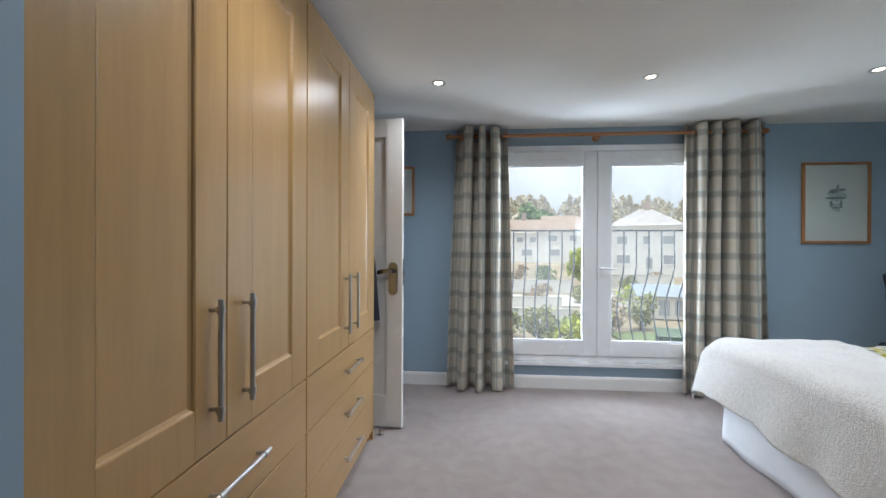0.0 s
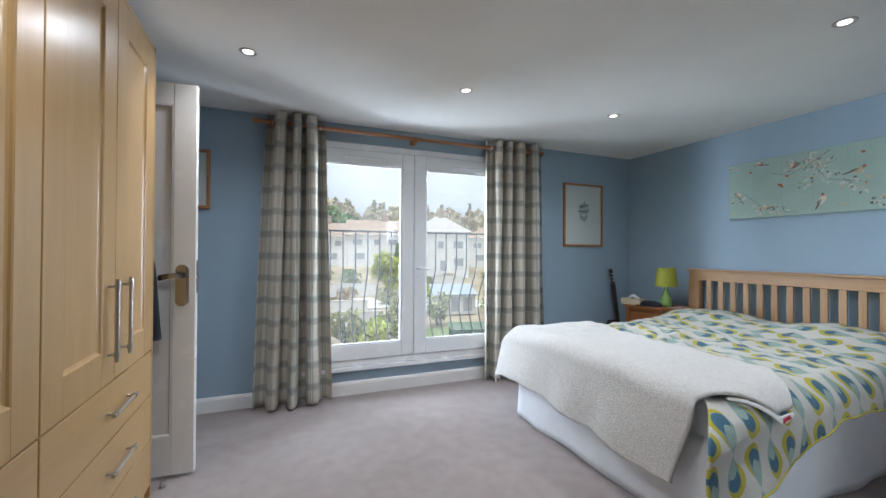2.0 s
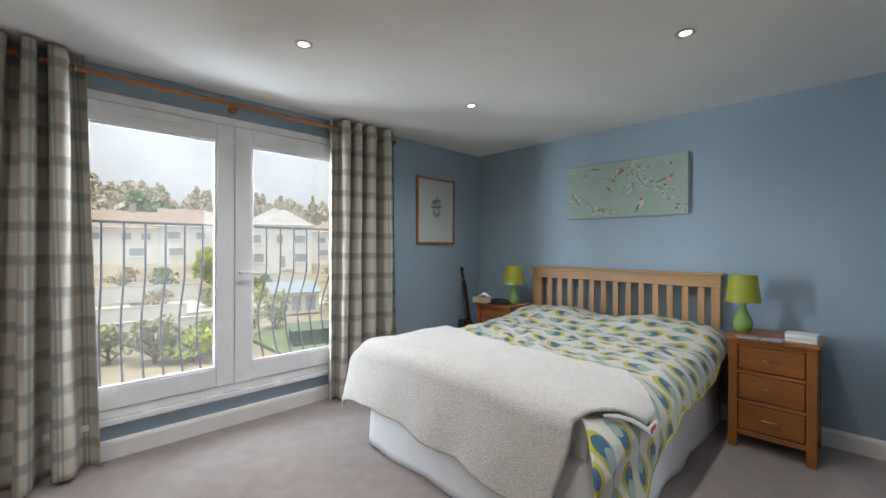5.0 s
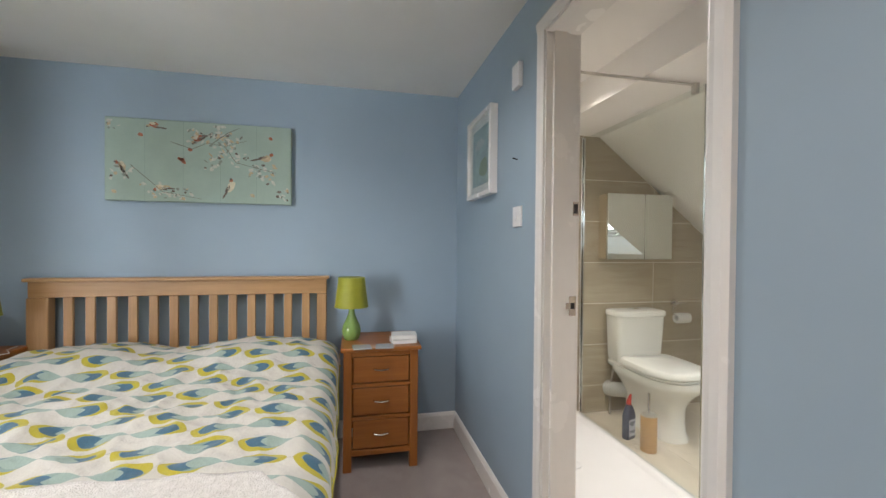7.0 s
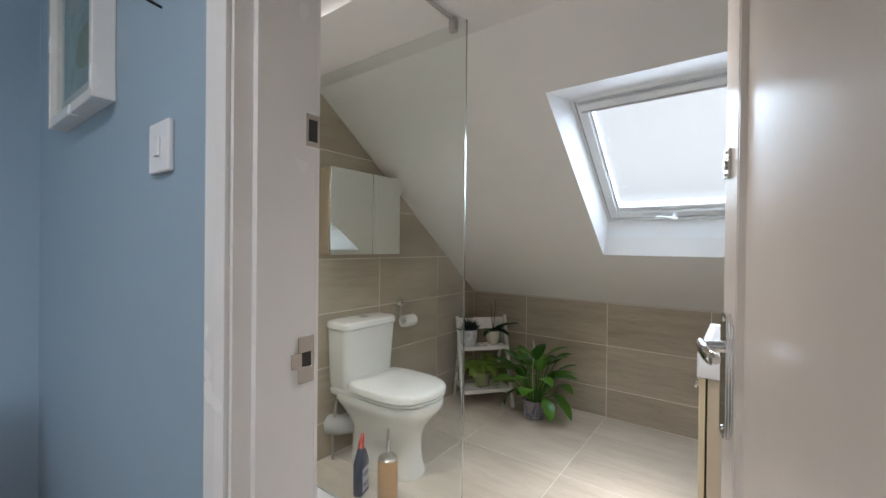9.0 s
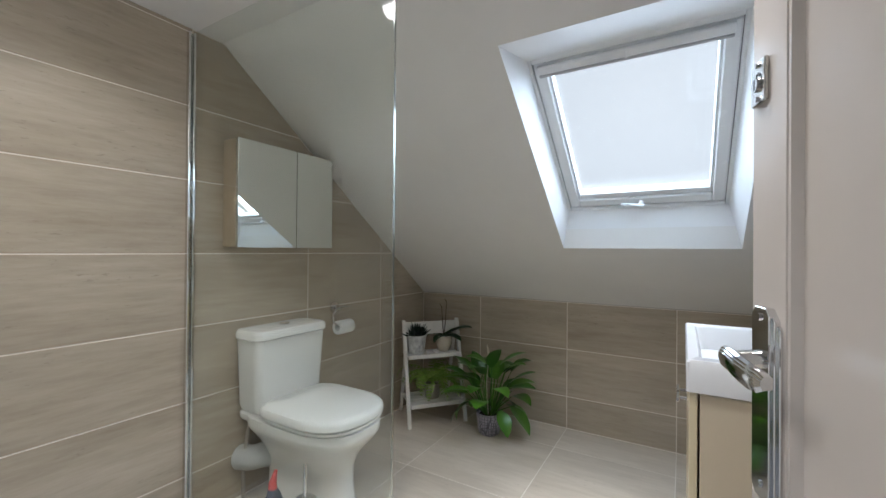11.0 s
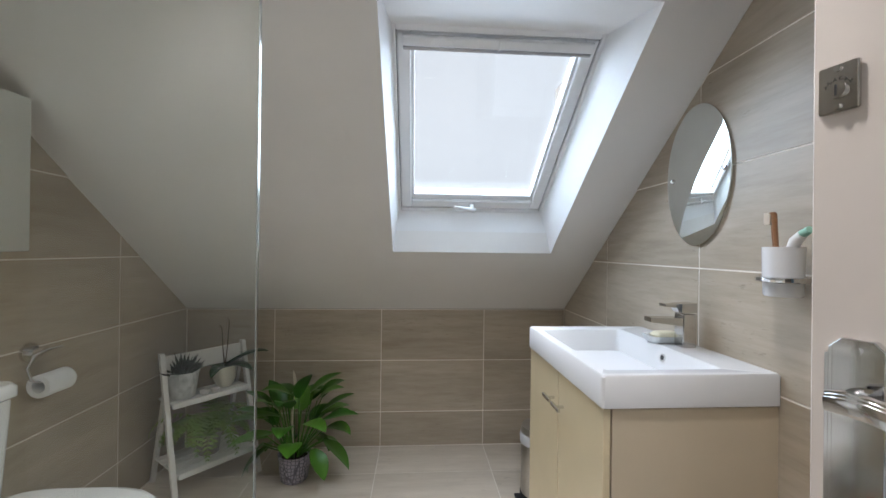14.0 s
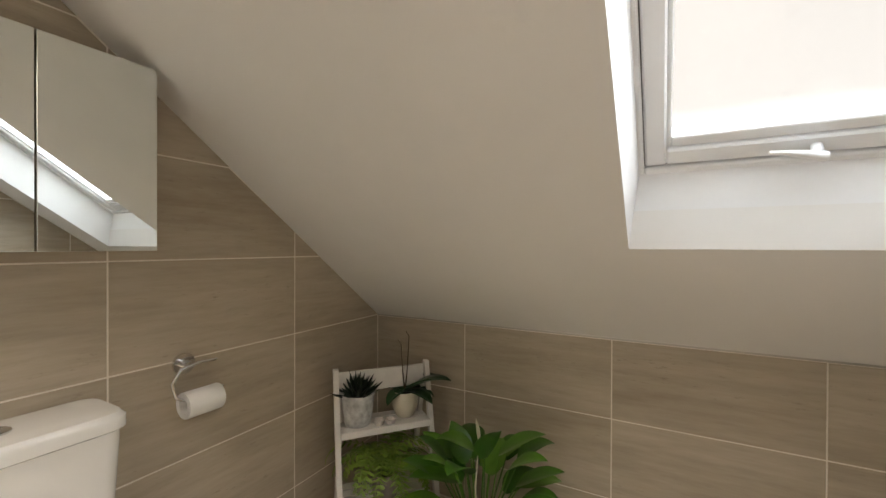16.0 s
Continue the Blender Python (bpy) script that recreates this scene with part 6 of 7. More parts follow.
canvas = thing("canvas_print", "pale green canvas print of blossom branches over the bed", "wall art", (XE, 1.932, 1.451))
part("canvas", box(B(), -0.035, -0.001, -0.486, 0.486, 0.0, 0.462, 0.004), plain("pale green canvas", (0.34, 0.44, 0.38), 0.85, var=0.07, scale=7, bump=0.3, bscale=500), canvas)
for k in range(4):
    part("panel_line", box(B(), -0.0354, -0.0349, -0.486 + 0.194 * (k + 1) - 0.0008, -0.486 + 0.194 * (k + 1) + 0.0008, 0.004, 0.458), plain("faint line", (0.26, 0.34, 0.29), 0.9), canvas)
M_TWIG = plain("painted twig", (0.17, 0.14, 0.11), 0.9)
M_BLOSSOM = plain("painted blossom", (0.52, 0.53, 0.46), 0.9, var=0.15, scale=80)
M_RUST = plain("painted rust", (0.42, 0.15, 0.09), 0.9, var=0.3, scale=60)
M_BUFF = plain("painted buff", (0.50, 0.40, 0.26), 0.9, var=0.2, scale=60)
M_UMBER = plain("painted umber", (0.15, 0.12, 0.10), 0.9, var=0.3, scale=60)
rc = random.Random(11)


def dab(m, y, z, ry, rz, seed, lean=0.0):
    pts = blob(0, 0, ry, rz, seed, 10, 0.4)
    y, z = max(-0.465, min(0.465, y)), max(0.02, min(0.442, z))
    c, s = math.cos(lean), math.sin(lean)
    part("painted_dab", prism(B(), [(-0.0362 - 0.0003 * (seed % 3), y + a * c - b * s, z + a * s + b * c) for a, b in pts], (0.0006, 0, 0)), m, canvas)


# branches: y rises towards the window wall, which is the picture's other end
for pts in (((0.36, 0.20), (0.27, 0.12), (0.20, 0.055), (0.08, 0.035), (0.0, 0.02)), ((0.16, 0.34), (0.05, 0.305), (-0.03, 0.345), (-0.12, 0.33), (-0.24, 0.37)), ((-0.12, 0.33), (-0.18, 0.24), (-0.30, 0.21), (-0.40, 0.19)), ((-0.05, 0.34), (-0.14, 0.41), (-0.20, 0.44))):
    part("painted_twig", tube(B(), [(-0.0362, y, z) for y, z in pts], [0.0016, 0.0015, 0.0013, 0.001, 0.0008][:len(pts)], 5), M_TWIG, canvas)
M_LEAFGREY = plain("painted grey leaf", (0.25, 0.28, 0.24), 0.9, var=0.3, scale=60)
for k in range(240):
    y, z = rc.choice(((0.26, 0.07), (0.20, 0.05), (0.10, 0.04), (-0.08, 0.42), (-0.12, 0.36), (-0.10, 0.28), (-0.06, 0.23), (0.02, 0.38), (0.46, 0.42), (0.40, 0.16), (-0.46, 0.06), (-0.38, 0.22), (-0.10, 0.37), (-0.16, 0.38), (-0.14, 0.30), (-0.30, 0.20), (-0.34, 0.16), (-0.20, 0.25)))
    dab((M_BLOSSOM, M_LEAFGREY, M_BLOSSOM, M_UMBER, M_BLOSSOM, M_BUFF)[k % 6], y + rc.uniform(-0.055, 0.055), z + rc.uniform(-0.04, 0.04), rc.uniform(0.006, 0.018), rc.uniform(0.004, 0.011), k, rc.uniform(-1.2, 1.2))
M_CREAMPAINT = plain("painted cream", (0.62, 0.56, 0.40), 0.9, var=0.15, scale=60)


def painted_bird(y, z, lean, breast, size):
    """A small bird: tail and folded wing, breast, pale cheek, dark head and beak; lean is the way its back runs."""
    c, s = math.cos(lean), math.sin(lean)
    at = lambda a, b: (y + size * (a * c - b * s), z + size * (a * s + b * c))
    k = int(1000 * abs(y) + 100 * z)
    dab(M_UMBER, *at(0.052, 0.006), 0.030 * size, 0.0065 * size, k + 1, lean + 0.15)
    dab(breast, *at(0.0, -0.004), 0.034 * size, 0.020 * size, k + 2, lean)
    dab(M_CREAMPAINT, *at(-0.008, -0.013), 0.022 * size, 0.011 * size, k + 3, lean)
    dab(M_UMBER, *at(0.016, 0.006), 0.027 * size, 0.009 * size, k + 5, lean + 0.2)
    dab(M_LEAFGREY, *at(0.020, 0.001), 0.020 * size, 0.004 * size, k + 6, lean + 0.2)
    dab(M_RUST if breast is not M_RUST else M_BUFF, *at(-0.030, 0.006), 0.013 * size, 0.012 * size, k + 8, lean)
    dab(M_UMBER, *at(-0.036, 0.011), 0.008 * size, 0.006 * size, k + 9, lean)


for y, z, ln, br, k in ((0.245, 0.425, math.pi + 0.1, M_RUST, 0.9), (0.405, 0.19, -2.2, M_BUFF, 1.0), (0.21, 0.075, math.pi - 0.1, M_CREAMPAINT, 0.95), (0.02, 0.365, 2.6, M_RUST, 1.05), (-0.15, 0.10, -1.2, M_CREAMPAINT, 1.1), (-0.345, 0.275, -0.35, M_BUFF, 1.1)):
    painted_bird(y, z, ln, br, k)
for y, z in ((0.10, 0.24), (0.115, 0.245), (0.095, 0.228)):
    dab(M_RUST, y, z, 0.017, 0.010, int(1000 * y), 0.7)
for y, z in ((0.10, 0.24), (0.31, 0.37), (-0.37, 0.39), (-0.27, 0.05), (0.44, 0.05), (0.06, 0.30)):
    dab(M_RUST if z > 0.2 else M_BUFF, y, z, 0.016, 0.012, int(400 + 100 * z), 0.5)

# ---------------------------------------------------------------- small things in the bedroom
sw = thing("light_switch", "white plastic light switch plate beside the bathroom door", "light switch", (2.642, YS, 1.297))
part("plate", box(B(), -0.043, 0.043, 0.0, 0.009, 0.0, 0.086, 0.003, 2), M_UPVC, sw)
part("rocker", box(B(), -0.011, 0.011, 0.009, 0.013, 0.026, 0.06, 0.002), M_UPVC, sw)
sw2 = thing("wall_sensor", "small white plastic wall control under the ceiling", "wall control", (2.642, YS, 1.875))
part("case", box(B(), -0.035, 0.035, 0.0, 0.022, 0.0, 0.10, 0.004, 2), M_UPVC, sw2)
nail = thing("picture_nail", "bare dark nail in the blue wall", "nail", (2.655, YS, 1.582))
part("shank", tube(B(), [(0, 0, 0), (0.004, 0.022, 0.006)], [0.0022, 0.003], 8), M_IRON, nail)

NR, NL = (3.185, 0.925), (3.185, 2.965)
for k, (x, y, z, a) in enumerate(((3.33, 0.80, 0.6705, 4), (3.335, 0.795, 0.6935, -3))):
    bk = thing("paperback", "white paperback book lying on the bedside cabinet", "book", (x, y, z), a, group="bedside books")
    part("page_block", box(B(), -0.052, 0.053, -0.066, 0.068, 0.002, 0.020, 0.001), M_PAPER, bk)
    bm = B()
    box(bm, -0.055, 0.055, -0.070, 0.070, 0.0, 0.0018)
    box(bm, -0.055, 0.055, -0.070, 0.070, 0.0205, 0.0222)
    box(bm, -0.055, 0.055, -0.0702, -0.0685, 0.0018, 0.0205)
    part("cover", bm, plain("white book cover", (0.70, 0.70, 0.68), 0.45, var=0.05, scale=30), bk)
M_SLATE = plain("grey glass coaster", (0.36, 0.37, 0.37), 0.15, var=0.05)
for x, y, a in ((3.235, 1.03, 6), (3.235, 0.91, -5)):
    co = thing("coaster", "square grey glass coaster on the bedside cabinet", "coaster", (x, y, 0.6705), a, group="coasters")
    part("slab", box(B(), -0.048, 0.048, -0.048, 0.048, 0, 0.005, 0.0015, 2), M_SLATE, co)
tb = thing("tissue_box", "cream cardboard tissue box on the bedside cabinet", "tissue box", (3.27, 3.08, 0.6705), 8)
part("carton", box(B(), -0.055, 0.055, -0.10, 0.10, 0, 0.055, 0.002), plain("cream card", (0.56, 0.46, 0.32), 0.7, var=0.06), tb)
bm = B()
grid_sheet(bm, lambda u, v: ((-0.03 + 0.06 * u, -0.05 + 0.10 * v, 0.056 + 0.035 * math.sin(math.pi * v) * (0.4 + 0.6 * math.sin(math.pi * u)) + 0.006 * math.sin(9 * u + 5 * v)), (u, v)), 8, 8)
part("tissue", bm, M_PAPER, tb, smooth=True)
hat = thing("black_pouch", "soft black fabric pouch lying on the bedside cabinet", "pouch", (3.31, 2.935, 0.6705), 10)
part("body", ring_faces(B(), [oval(-0.06, 0.07, 0.10, 0.0, 28), oval(-0.07, 0.08, 0.115, 0.012, 28), oval(-0.062, 0.07, 0.10, 0.03, 28), oval(-0.03, 0.04, 0.05, 0.044, 28)]), M_DARKCLOTH, hat, smooth=True)
part("strap", tube(B(), [(-0.06, 0.09, 0.006), (-0.09, 0.06, 0.006), (-0.095, -0.02, 0.006), (-0.06, -0.08, 0.008)], 0.006, 6), M_DARKCLOTH, hat, smooth=True)
cab_ = thing("lamp_cable", "thin white lamp cable trailing over the bedside cabinet", "cable", (3.40, 2.83, 0.6705))
part("cable", tube(B(), [(0.0, -0.03, 0.003), (-0.03, -0.06, 0.003), (-0.01, -0.10, 0.004), (0.03, -0.12, 0.003), (0.10, -0.06, 0.003), (0.18, -0.05, 0.0025)], 0.0028, 6), M_UPVC, cab_, smooth=True)

# classical guitar standing in the corner
M_EBONY = wood("dark neck wood", (0.022, 0.012, 0.008), (0.045, 0.022, 0.013), 0.3, 2)
gt = thing("guitar", "dark acoustic guitar leaning in the corner by the window", "guitar", (3.36, 3.335, 0.0))
gt.matrix_world = pose(3.325, 3.31, 0.0, -4, 9.5, 62)
def body_outline(y):
    z = [(0.0, 0.02), (0.02, 0.10), (0.08, 0.165), (0.16, 0.175), (0.25, 0.125), (0.30, 0.115), (0.36, 0.135), (0.42, 0.13), (0.46, 0.085), (0.475, 0.02)]
    return [(-w * 0.85, y, h) for h, w in z] + [(w * 0.85, y, h) for h, w in z[::-1]]
bm = B()
ring_faces(bm, [body_outline(-0.045), body_outline(0.045)])
part("body", bm, wood("rosewood", (0.035, 0.014, 0.008), (0.07, 0.028, 0.014), 0.25, 2), gt)
bm = B()
ring_faces(bm, [body_outline(-0.047), body_outline(-0.0455)])
top_ = part("soundboard", bm, wood("cedar top", (0.09, 0.025, 0.012), (0.15, 0.045, 0.02), 0.25, 2), gt)
bm = B()
tube(bm, [(0, -0.0472, 0.31), (0, -0.0482, 0.31)], 0.042, 24)
part("sound_hole", bm, M_BLACK, top_)
part("neck", box(B(), -0.027, 0.027, -0.052, -0.020, 0.33, 0.85, 0.004), M_EBONY, gt)
part("fingerboard", box(B(), -0.027, 0.027, -0.058, -0.0525, 0.33, 0.85, 0.001), M_BLACK, gt)
hd = part("headstock", prism(B(), [(-0.028, -0.052, 0.851), (0.028, -0.052, 0.851), (0.036, -0.045, 0.96), (0.024, -0.042, 1.0), (0.0, -0.042, 1.008), (-0.024, -0.042, 1.0), (-0.036, -0.045, 0.96)], (0, 0.018, 0)), M_EBONY, gt, "dark slotted headstock")
for k in range(6):
    s = -1 if k < 3 else 1
    z = 0.88 + 0.035 * (k % 3)
    part("tuning_peg", tube(B(), [(s * 0.034, -0.035, z), (s * 0.046, -0.035, z), (s * 0.05, -0.035, z)], [0.003, 0.003, 0.008], 8), M_PAPER, hd, smooth=True)
part("nut", box(B(), -0.027, 0.027, -0.060, -0.0525, 0.8505, 0.856), M_PAPER, gt)
for k in range(6):
    x = -0.020 + 0.008 * k
    part("string", tube(B(), [(x, -0.0605, 0.14), (x * 0.9, -0.0605, 0.853)], 0.0006, 4), M_STEEL, gt)

# ---------------------------------------------------------------- outdoors
def hill(x, y):
    t = max(0.0, min(1.0, (y - 50) / 45))
    z = -5.2 + 4.2 * t * t * (3 - 2 * t)
    if y > 95:
        z += min(17.0, (y - 95) * 0.19) + 1.5 * noise.noise((x * 0.012, y * 0.012, 0))
    return z + 0.25 * noise.noise((x * 0.05, y * 0.05, 2))


M_GROUND = plain("garden ground", (0.30, 0.245, 0.16), 1.0, var=0.4, scale=0.25, bump=0.4, bscale=3)
bm = B()
ys = [1.0, 4, 8, 12, 16, 20, 24, 28, 32, 36, 40, 45, 50, 55, 60, 65, 70, 75, 80, 85, 90, 95, 100, 110, 120, 135, 150, 170, 200, 260, 400, 900, 2500]
ys = [-2500, -600, -120, -30, -6] + ys
xs = [-2500, -800, -300, -150] + [i * 8 - 100 for i in range(0, 31)] + [180, 300, 800, 2500]
vs = [[bm.verts.new((x, y, hill(x, y) if y > 20 else -5.2)) for x in xs] for y in ys]
for j in range(len(ys) - 1):
    for i in range(len(xs) - 1):
        bm.faces.new((vs[j][i], vs[j][i + 1], vs[j + 1][i + 1], vs[j + 1][i]))
setting("ground", bm, M_GROUND, "sloping garden ground that runs up to wooded hills", "ground", smooth=True)
# house walls below the rooms, seen by nothing but the light
bm = B()
box(bm, -2.35, 3.87, YN + 0.28, YN + 0.32, -5.4, 0.0)
setting("wall_facade", bm, plain("cream render", (0.6, 0.57, 0.5), 0.9), "cream rendered outer wall below the window", "wall")

M_RENDER = plain("white house render", (0.80, 0.79, 0.77), 0.9, var=0.06, scale=0.5, bump=0.2, bscale=8)
M_ROOF = plain("brown roof tiles", (0.32, 0.235, 0.175), 0.9, var=0.25, scale=1.2, bump=0.6, bscale=6)
M_ROOF_G = plain("grey brown roof tiles", (0.38, 0.35, 0.33), 0.9, var=0.25, scale=1.2, bump=0.6, bscale=6)
M_DARKWIN = plain("window glass far off", (0.36, 0.38, 0.40), 0.1, var=0.1, bump=0)
M_BRICK_FAR = plain("chimney brick", (0.36, 0.27, 0.22), 0.9)


def house(at, rz, w, d, eave, ridge, roof_mat, label, wins, hip=True):
    root = thing("house", label, "house", at, rz, group="houses opposite")
    part("wall", box(B(), -w / 2, w / 2, -d / 2, d / 2, -2.0, eave), M_RENDER, root)
    bm = B()
    o = 0.4
    hx_ = max(0.3, w / 2 - d / 2) if hip else w / 2 + o
    a = [bm.verts.new(p) for p in ((-w / 2 - o, -d / 2 - o, eave - 0.1), (w / 2 + o, -d / 2 - o, eave - 0.1), (w / 2 + o, d / 2 + o, eave - 0.1), (-w / 2 - o, d / 2 + o, eave - 0.1))]
    e = [bm.verts.new((-hx_, 0, ridge)), bm.verts.new((hx_, 0, ridge))]
    bm.faces.new((a[0], a[1], e[1], e[0])), bm.faces.new((a[2], a[3], e[0], e[1])), bm.faces.new((a[1], a[2], e[1])), bm.faces.new((a[3], a[0], e[0])), bm.faces.new(a[::-1])
    rf = part("roof", bm, roof_mat, root)
    bm = B()
    box(bm, hx_ * 0.3 - 0.5, hx_ * 0.3 + 0.5, -0.4, 0.4, ridge - 1.0, ridge + 1.2, 0.03)
    for q in (-0.25, 0.25):
        lathe(bm, [(0.14, ridge + 1.2), (0.12, ridge + 1.6)], 8, (hx_ * 0.3 + q, 0, 0))
    part("chimney", bm, M_BRICK_FAR, rf)
    part("gutter", box(B(), -w / 2 - o, w / 2 + o, -d / 2 - o - 0.1, -d / 2 - o, eave - 0.2, eave - 0.08, 0.02), M_UPVC, rf)
    for x, z, ww, hh in wins:
        wd = part("window", frame_of(B(), x - ww / 2, x + ww / 2, z, z + hh, 0.08, 0.08, 0.1, 0.08, -d / 2 - 0.06, -d / 2 + 0.02, 0.01), M_UPVC, root)
        part("pane", box(B(), x - ww / 2 + 0.08, x + ww / 2 - 0.08, -d / 2 - 0.02, -d / 2 - 0.004, z + 0.1, z + hh - 0.08), M_DARKWIN, wd)
        part("sill", box(B(), x - ww / 2 - 0.1, x + ww / 2 + 0.1, -d / 2 - 0.15, -d / 2 - 0.062, z - 0.1, z - 0.005, 0.01), M_UPVC, wd)
    return root


house((30.3, 75.0, hill(30.3, 75)), -22, 11.0, 9.0, 8.0, 11.0, M_ROOF_G, "white rendered detached house with a grey hipped roof", [(-3.6, 4.6, 1.7, 1.5), (0.2, 4.6, 1.2, 1.5), (3.5, 4.6, 1.9, 1.5), (-3.4, 1.3, 2.2, 1.6), (0.6, 0.4, 1.1, 2.1), (3.6, 1.3, 1.9, 1.6)])
house((19.8, 86.0, hill(19.8, 86)), -13, 11.5, 8.0, 6.3, 9.4, M_ROOF, "white rendered house with a brown tiled roof", [(-3.6, 3.9, 2.0, 1.3), (0.4, 3.9, 1.4, 1.3), (3.6, 3.9, 2.0, 1.3), (-3.2, 1.0, 2.2, 1.4), (2.6, 1.0, 2.4, 1.4)], False)
house((8.6, 88.0, hill(8.6, 88)), -8, 10.5, 8.0, 5.8, 8.6, M_ROOF, "white rendered house with a brown tiled roof", [(-3, 3.6, 1.8, 1.2), (1.0, 3.6, 1.4, 1.2), (3.6, 3.6, 1.4, 1.2), (2.4, 0.9, 2.2, 1.4)], False)
house((-6.0, 90.0, hill(-6, 90)), 4, 11, 8.0, 5.8, 8.8, M_ROOF, "white rendered house with a brown tiled roof", [(-3, 3.6, 1.8, 1.2), (2.0, 3.6, 1.6, 1.2)], False)
house((46.0, 82.0, hill(46, 82)), -30, 11, 8.5, 6.5, 9.5, M_ROOF, "white rendered house with a brown tiled roof", [(-3, 4.0, 1.8, 1.2), (2.0, 4.0, 1.6, 1.2), (-2.5, 1.2, 2.0, 1.4)], True)

rt = random.Random(21)


def crown_mesh(seed, r, h, count, size, form):
    """Many small leaf clumps on an uneven body with gaps; form 0: round, 1: tall cone, 2: bare and twiggy."""
    rn = random.Random(seed)
    vs, fs = [], []
    lumps = [(rn.uniform(-0.6, 0.6) * r, rn.uniform(-0.6, 0.6) * r, rn.uniform(0.25, 0.8) * h, rn.uniform(0.35, 0.6)) for _ in range(9)]
    for _ in range(count):
        if form == 1:
            z = rn.random() ** 1.3
            rr = r * (1 - z * 0.92) * rn.uniform(0.55, 1.05)
            a = rn.uniform(0, 2 * math.pi)
            c = Vector((rr * math.cos(a), rr * math.sin(a), z * h))
        else:
            lx, ly, lz, lr = rn.choice(lumps)
            d = Vector((rn.gauss(0, 1), rn.gauss(0, 1), rn.gauss(0, 1))).normalized() * rn.uniform(0.6, 1.0)
            c = Vector((lx + d.x * lr * r, ly + d.y * lr * r, max(0.03 * h, lz + d.z * lr * h * 0.45)))
        s = size * rn.uniform(0.5, 1.3)
        a, b = Vector((rn.gauss(0, 1), rn.gauss(0, 1), rn.gauss(0, 1))).normalized(), Vector((rn.gauss(0, 1), rn.gauss(0, 1), rn.gauss(0, 1))).normalized()
        b = a.cross(b).normalized()
        w = 0.16 if form == 2 else 0.6
        k = len(vs)
        vs += [c - a * s, c + b * s * w, c + a * s, c - b * s * w]
        fs.append((k, k + 1, k + 2, k + 3))
    me = bpy.data.meshes.new("crown")
    me.from_pydata(vs, [], fs)
    return me


def tree(at, r, h, trunk_h, mat, seed, form, label, count=900, size=0.5, name="tree"):
    root = thing(name, label, "bush" if name == "bush" else "tree", at)
    bm = B()
    rn = random.Random(seed)
    tube(bm, [(0, 0, -0.3), (0.03 * h, 0, trunk_h * 0.6), (0.01 * h, 0.02 * h, trunk_h + h * 0.55)], [0.05 * r + 0.06, 0.04 * r + 0.05, 0.03], 8)
    for k in range(6):
        a = k * 2.4
        z0 = trunk_h + h * 0.08 * k
        tube(bm, [(0.015 * h, 0, z0 * 0.9), (0.35 * r * math.cos(a), 0.35 * r * math.sin(a), z0 + 0.12 * h), (0.7 * r * math.cos(a), 0.7 * r * math.sin(a), z0 + 0.25 * h)], [0.02 * r + 0.03, 0.015 * r + 0.02, 0.01], 6)
    part("trunk", bm, M_BARK, root, smooth=True)
    me = crown_mesh(seed, r, h, count, size, form)
    me.materials.append(mat)
    c = new("crown", me)
    c.parent = root
    c.location = (0, 0, trunk_h)
    return root


M_BARK = plain("bark", (0.10, 0.075, 0.055), 1.0, var=0.3)


def foliage(name, a, b):
    m, t, p = shader(name)
    g = t.nodes.new("ShaderNodeNewGeometry")
    link(t, mix(t, g.outputs["Random Per Island"], a, b), p.inputs["Base Color"])
    p.inputs["Roughness"].default_value = 0.8
    return m


M_BUSH = foliage("yellow green leaves", (0.32, 0.38, 0.04), (0.50, 0.53, 0.10))
M_CONIFER = foliage("conifer needles", (0.10, 0.17, 0.04), (0.19, 0.28, 0.09))
M_SHRUB = foliage("shrub leaves", (0.20, 0.22, 0.08), (0.40, 0.39, 0.19))
M_BROWN = foliage("russet hedge", (0.28, 0.20, 0.11), (0.40, 0.31, 0.19))
# far woods: distance haze is put into this pale twig colour
M_WOOD = foliage("hazed winter wood", (0.40, 0.34, 0.22), (0.58, 0.52, 0.37))
tree((15.5, 59.3, hill(15.5, 59.3)), 3.1, 5.6, 0.4, M_BUSH, 3, 0, "rounded yellow green evergreen bush in a garden", 2600, 0.30, "bush")
tree((14.2, 97.0, hill(14.2, 97)), 4.2, 11.0, 1.0, M_CONIFER, 4, 0, "broad dark green evergreen tree behind the houses", 2200, 0.55)
tree((19.4, 67.0, hill(19.4, 67)), 1.6, 6.0, 0.6, M_CONIFER, 6, 1, "narrow dark green conifer between the houses", 900, 0.35)
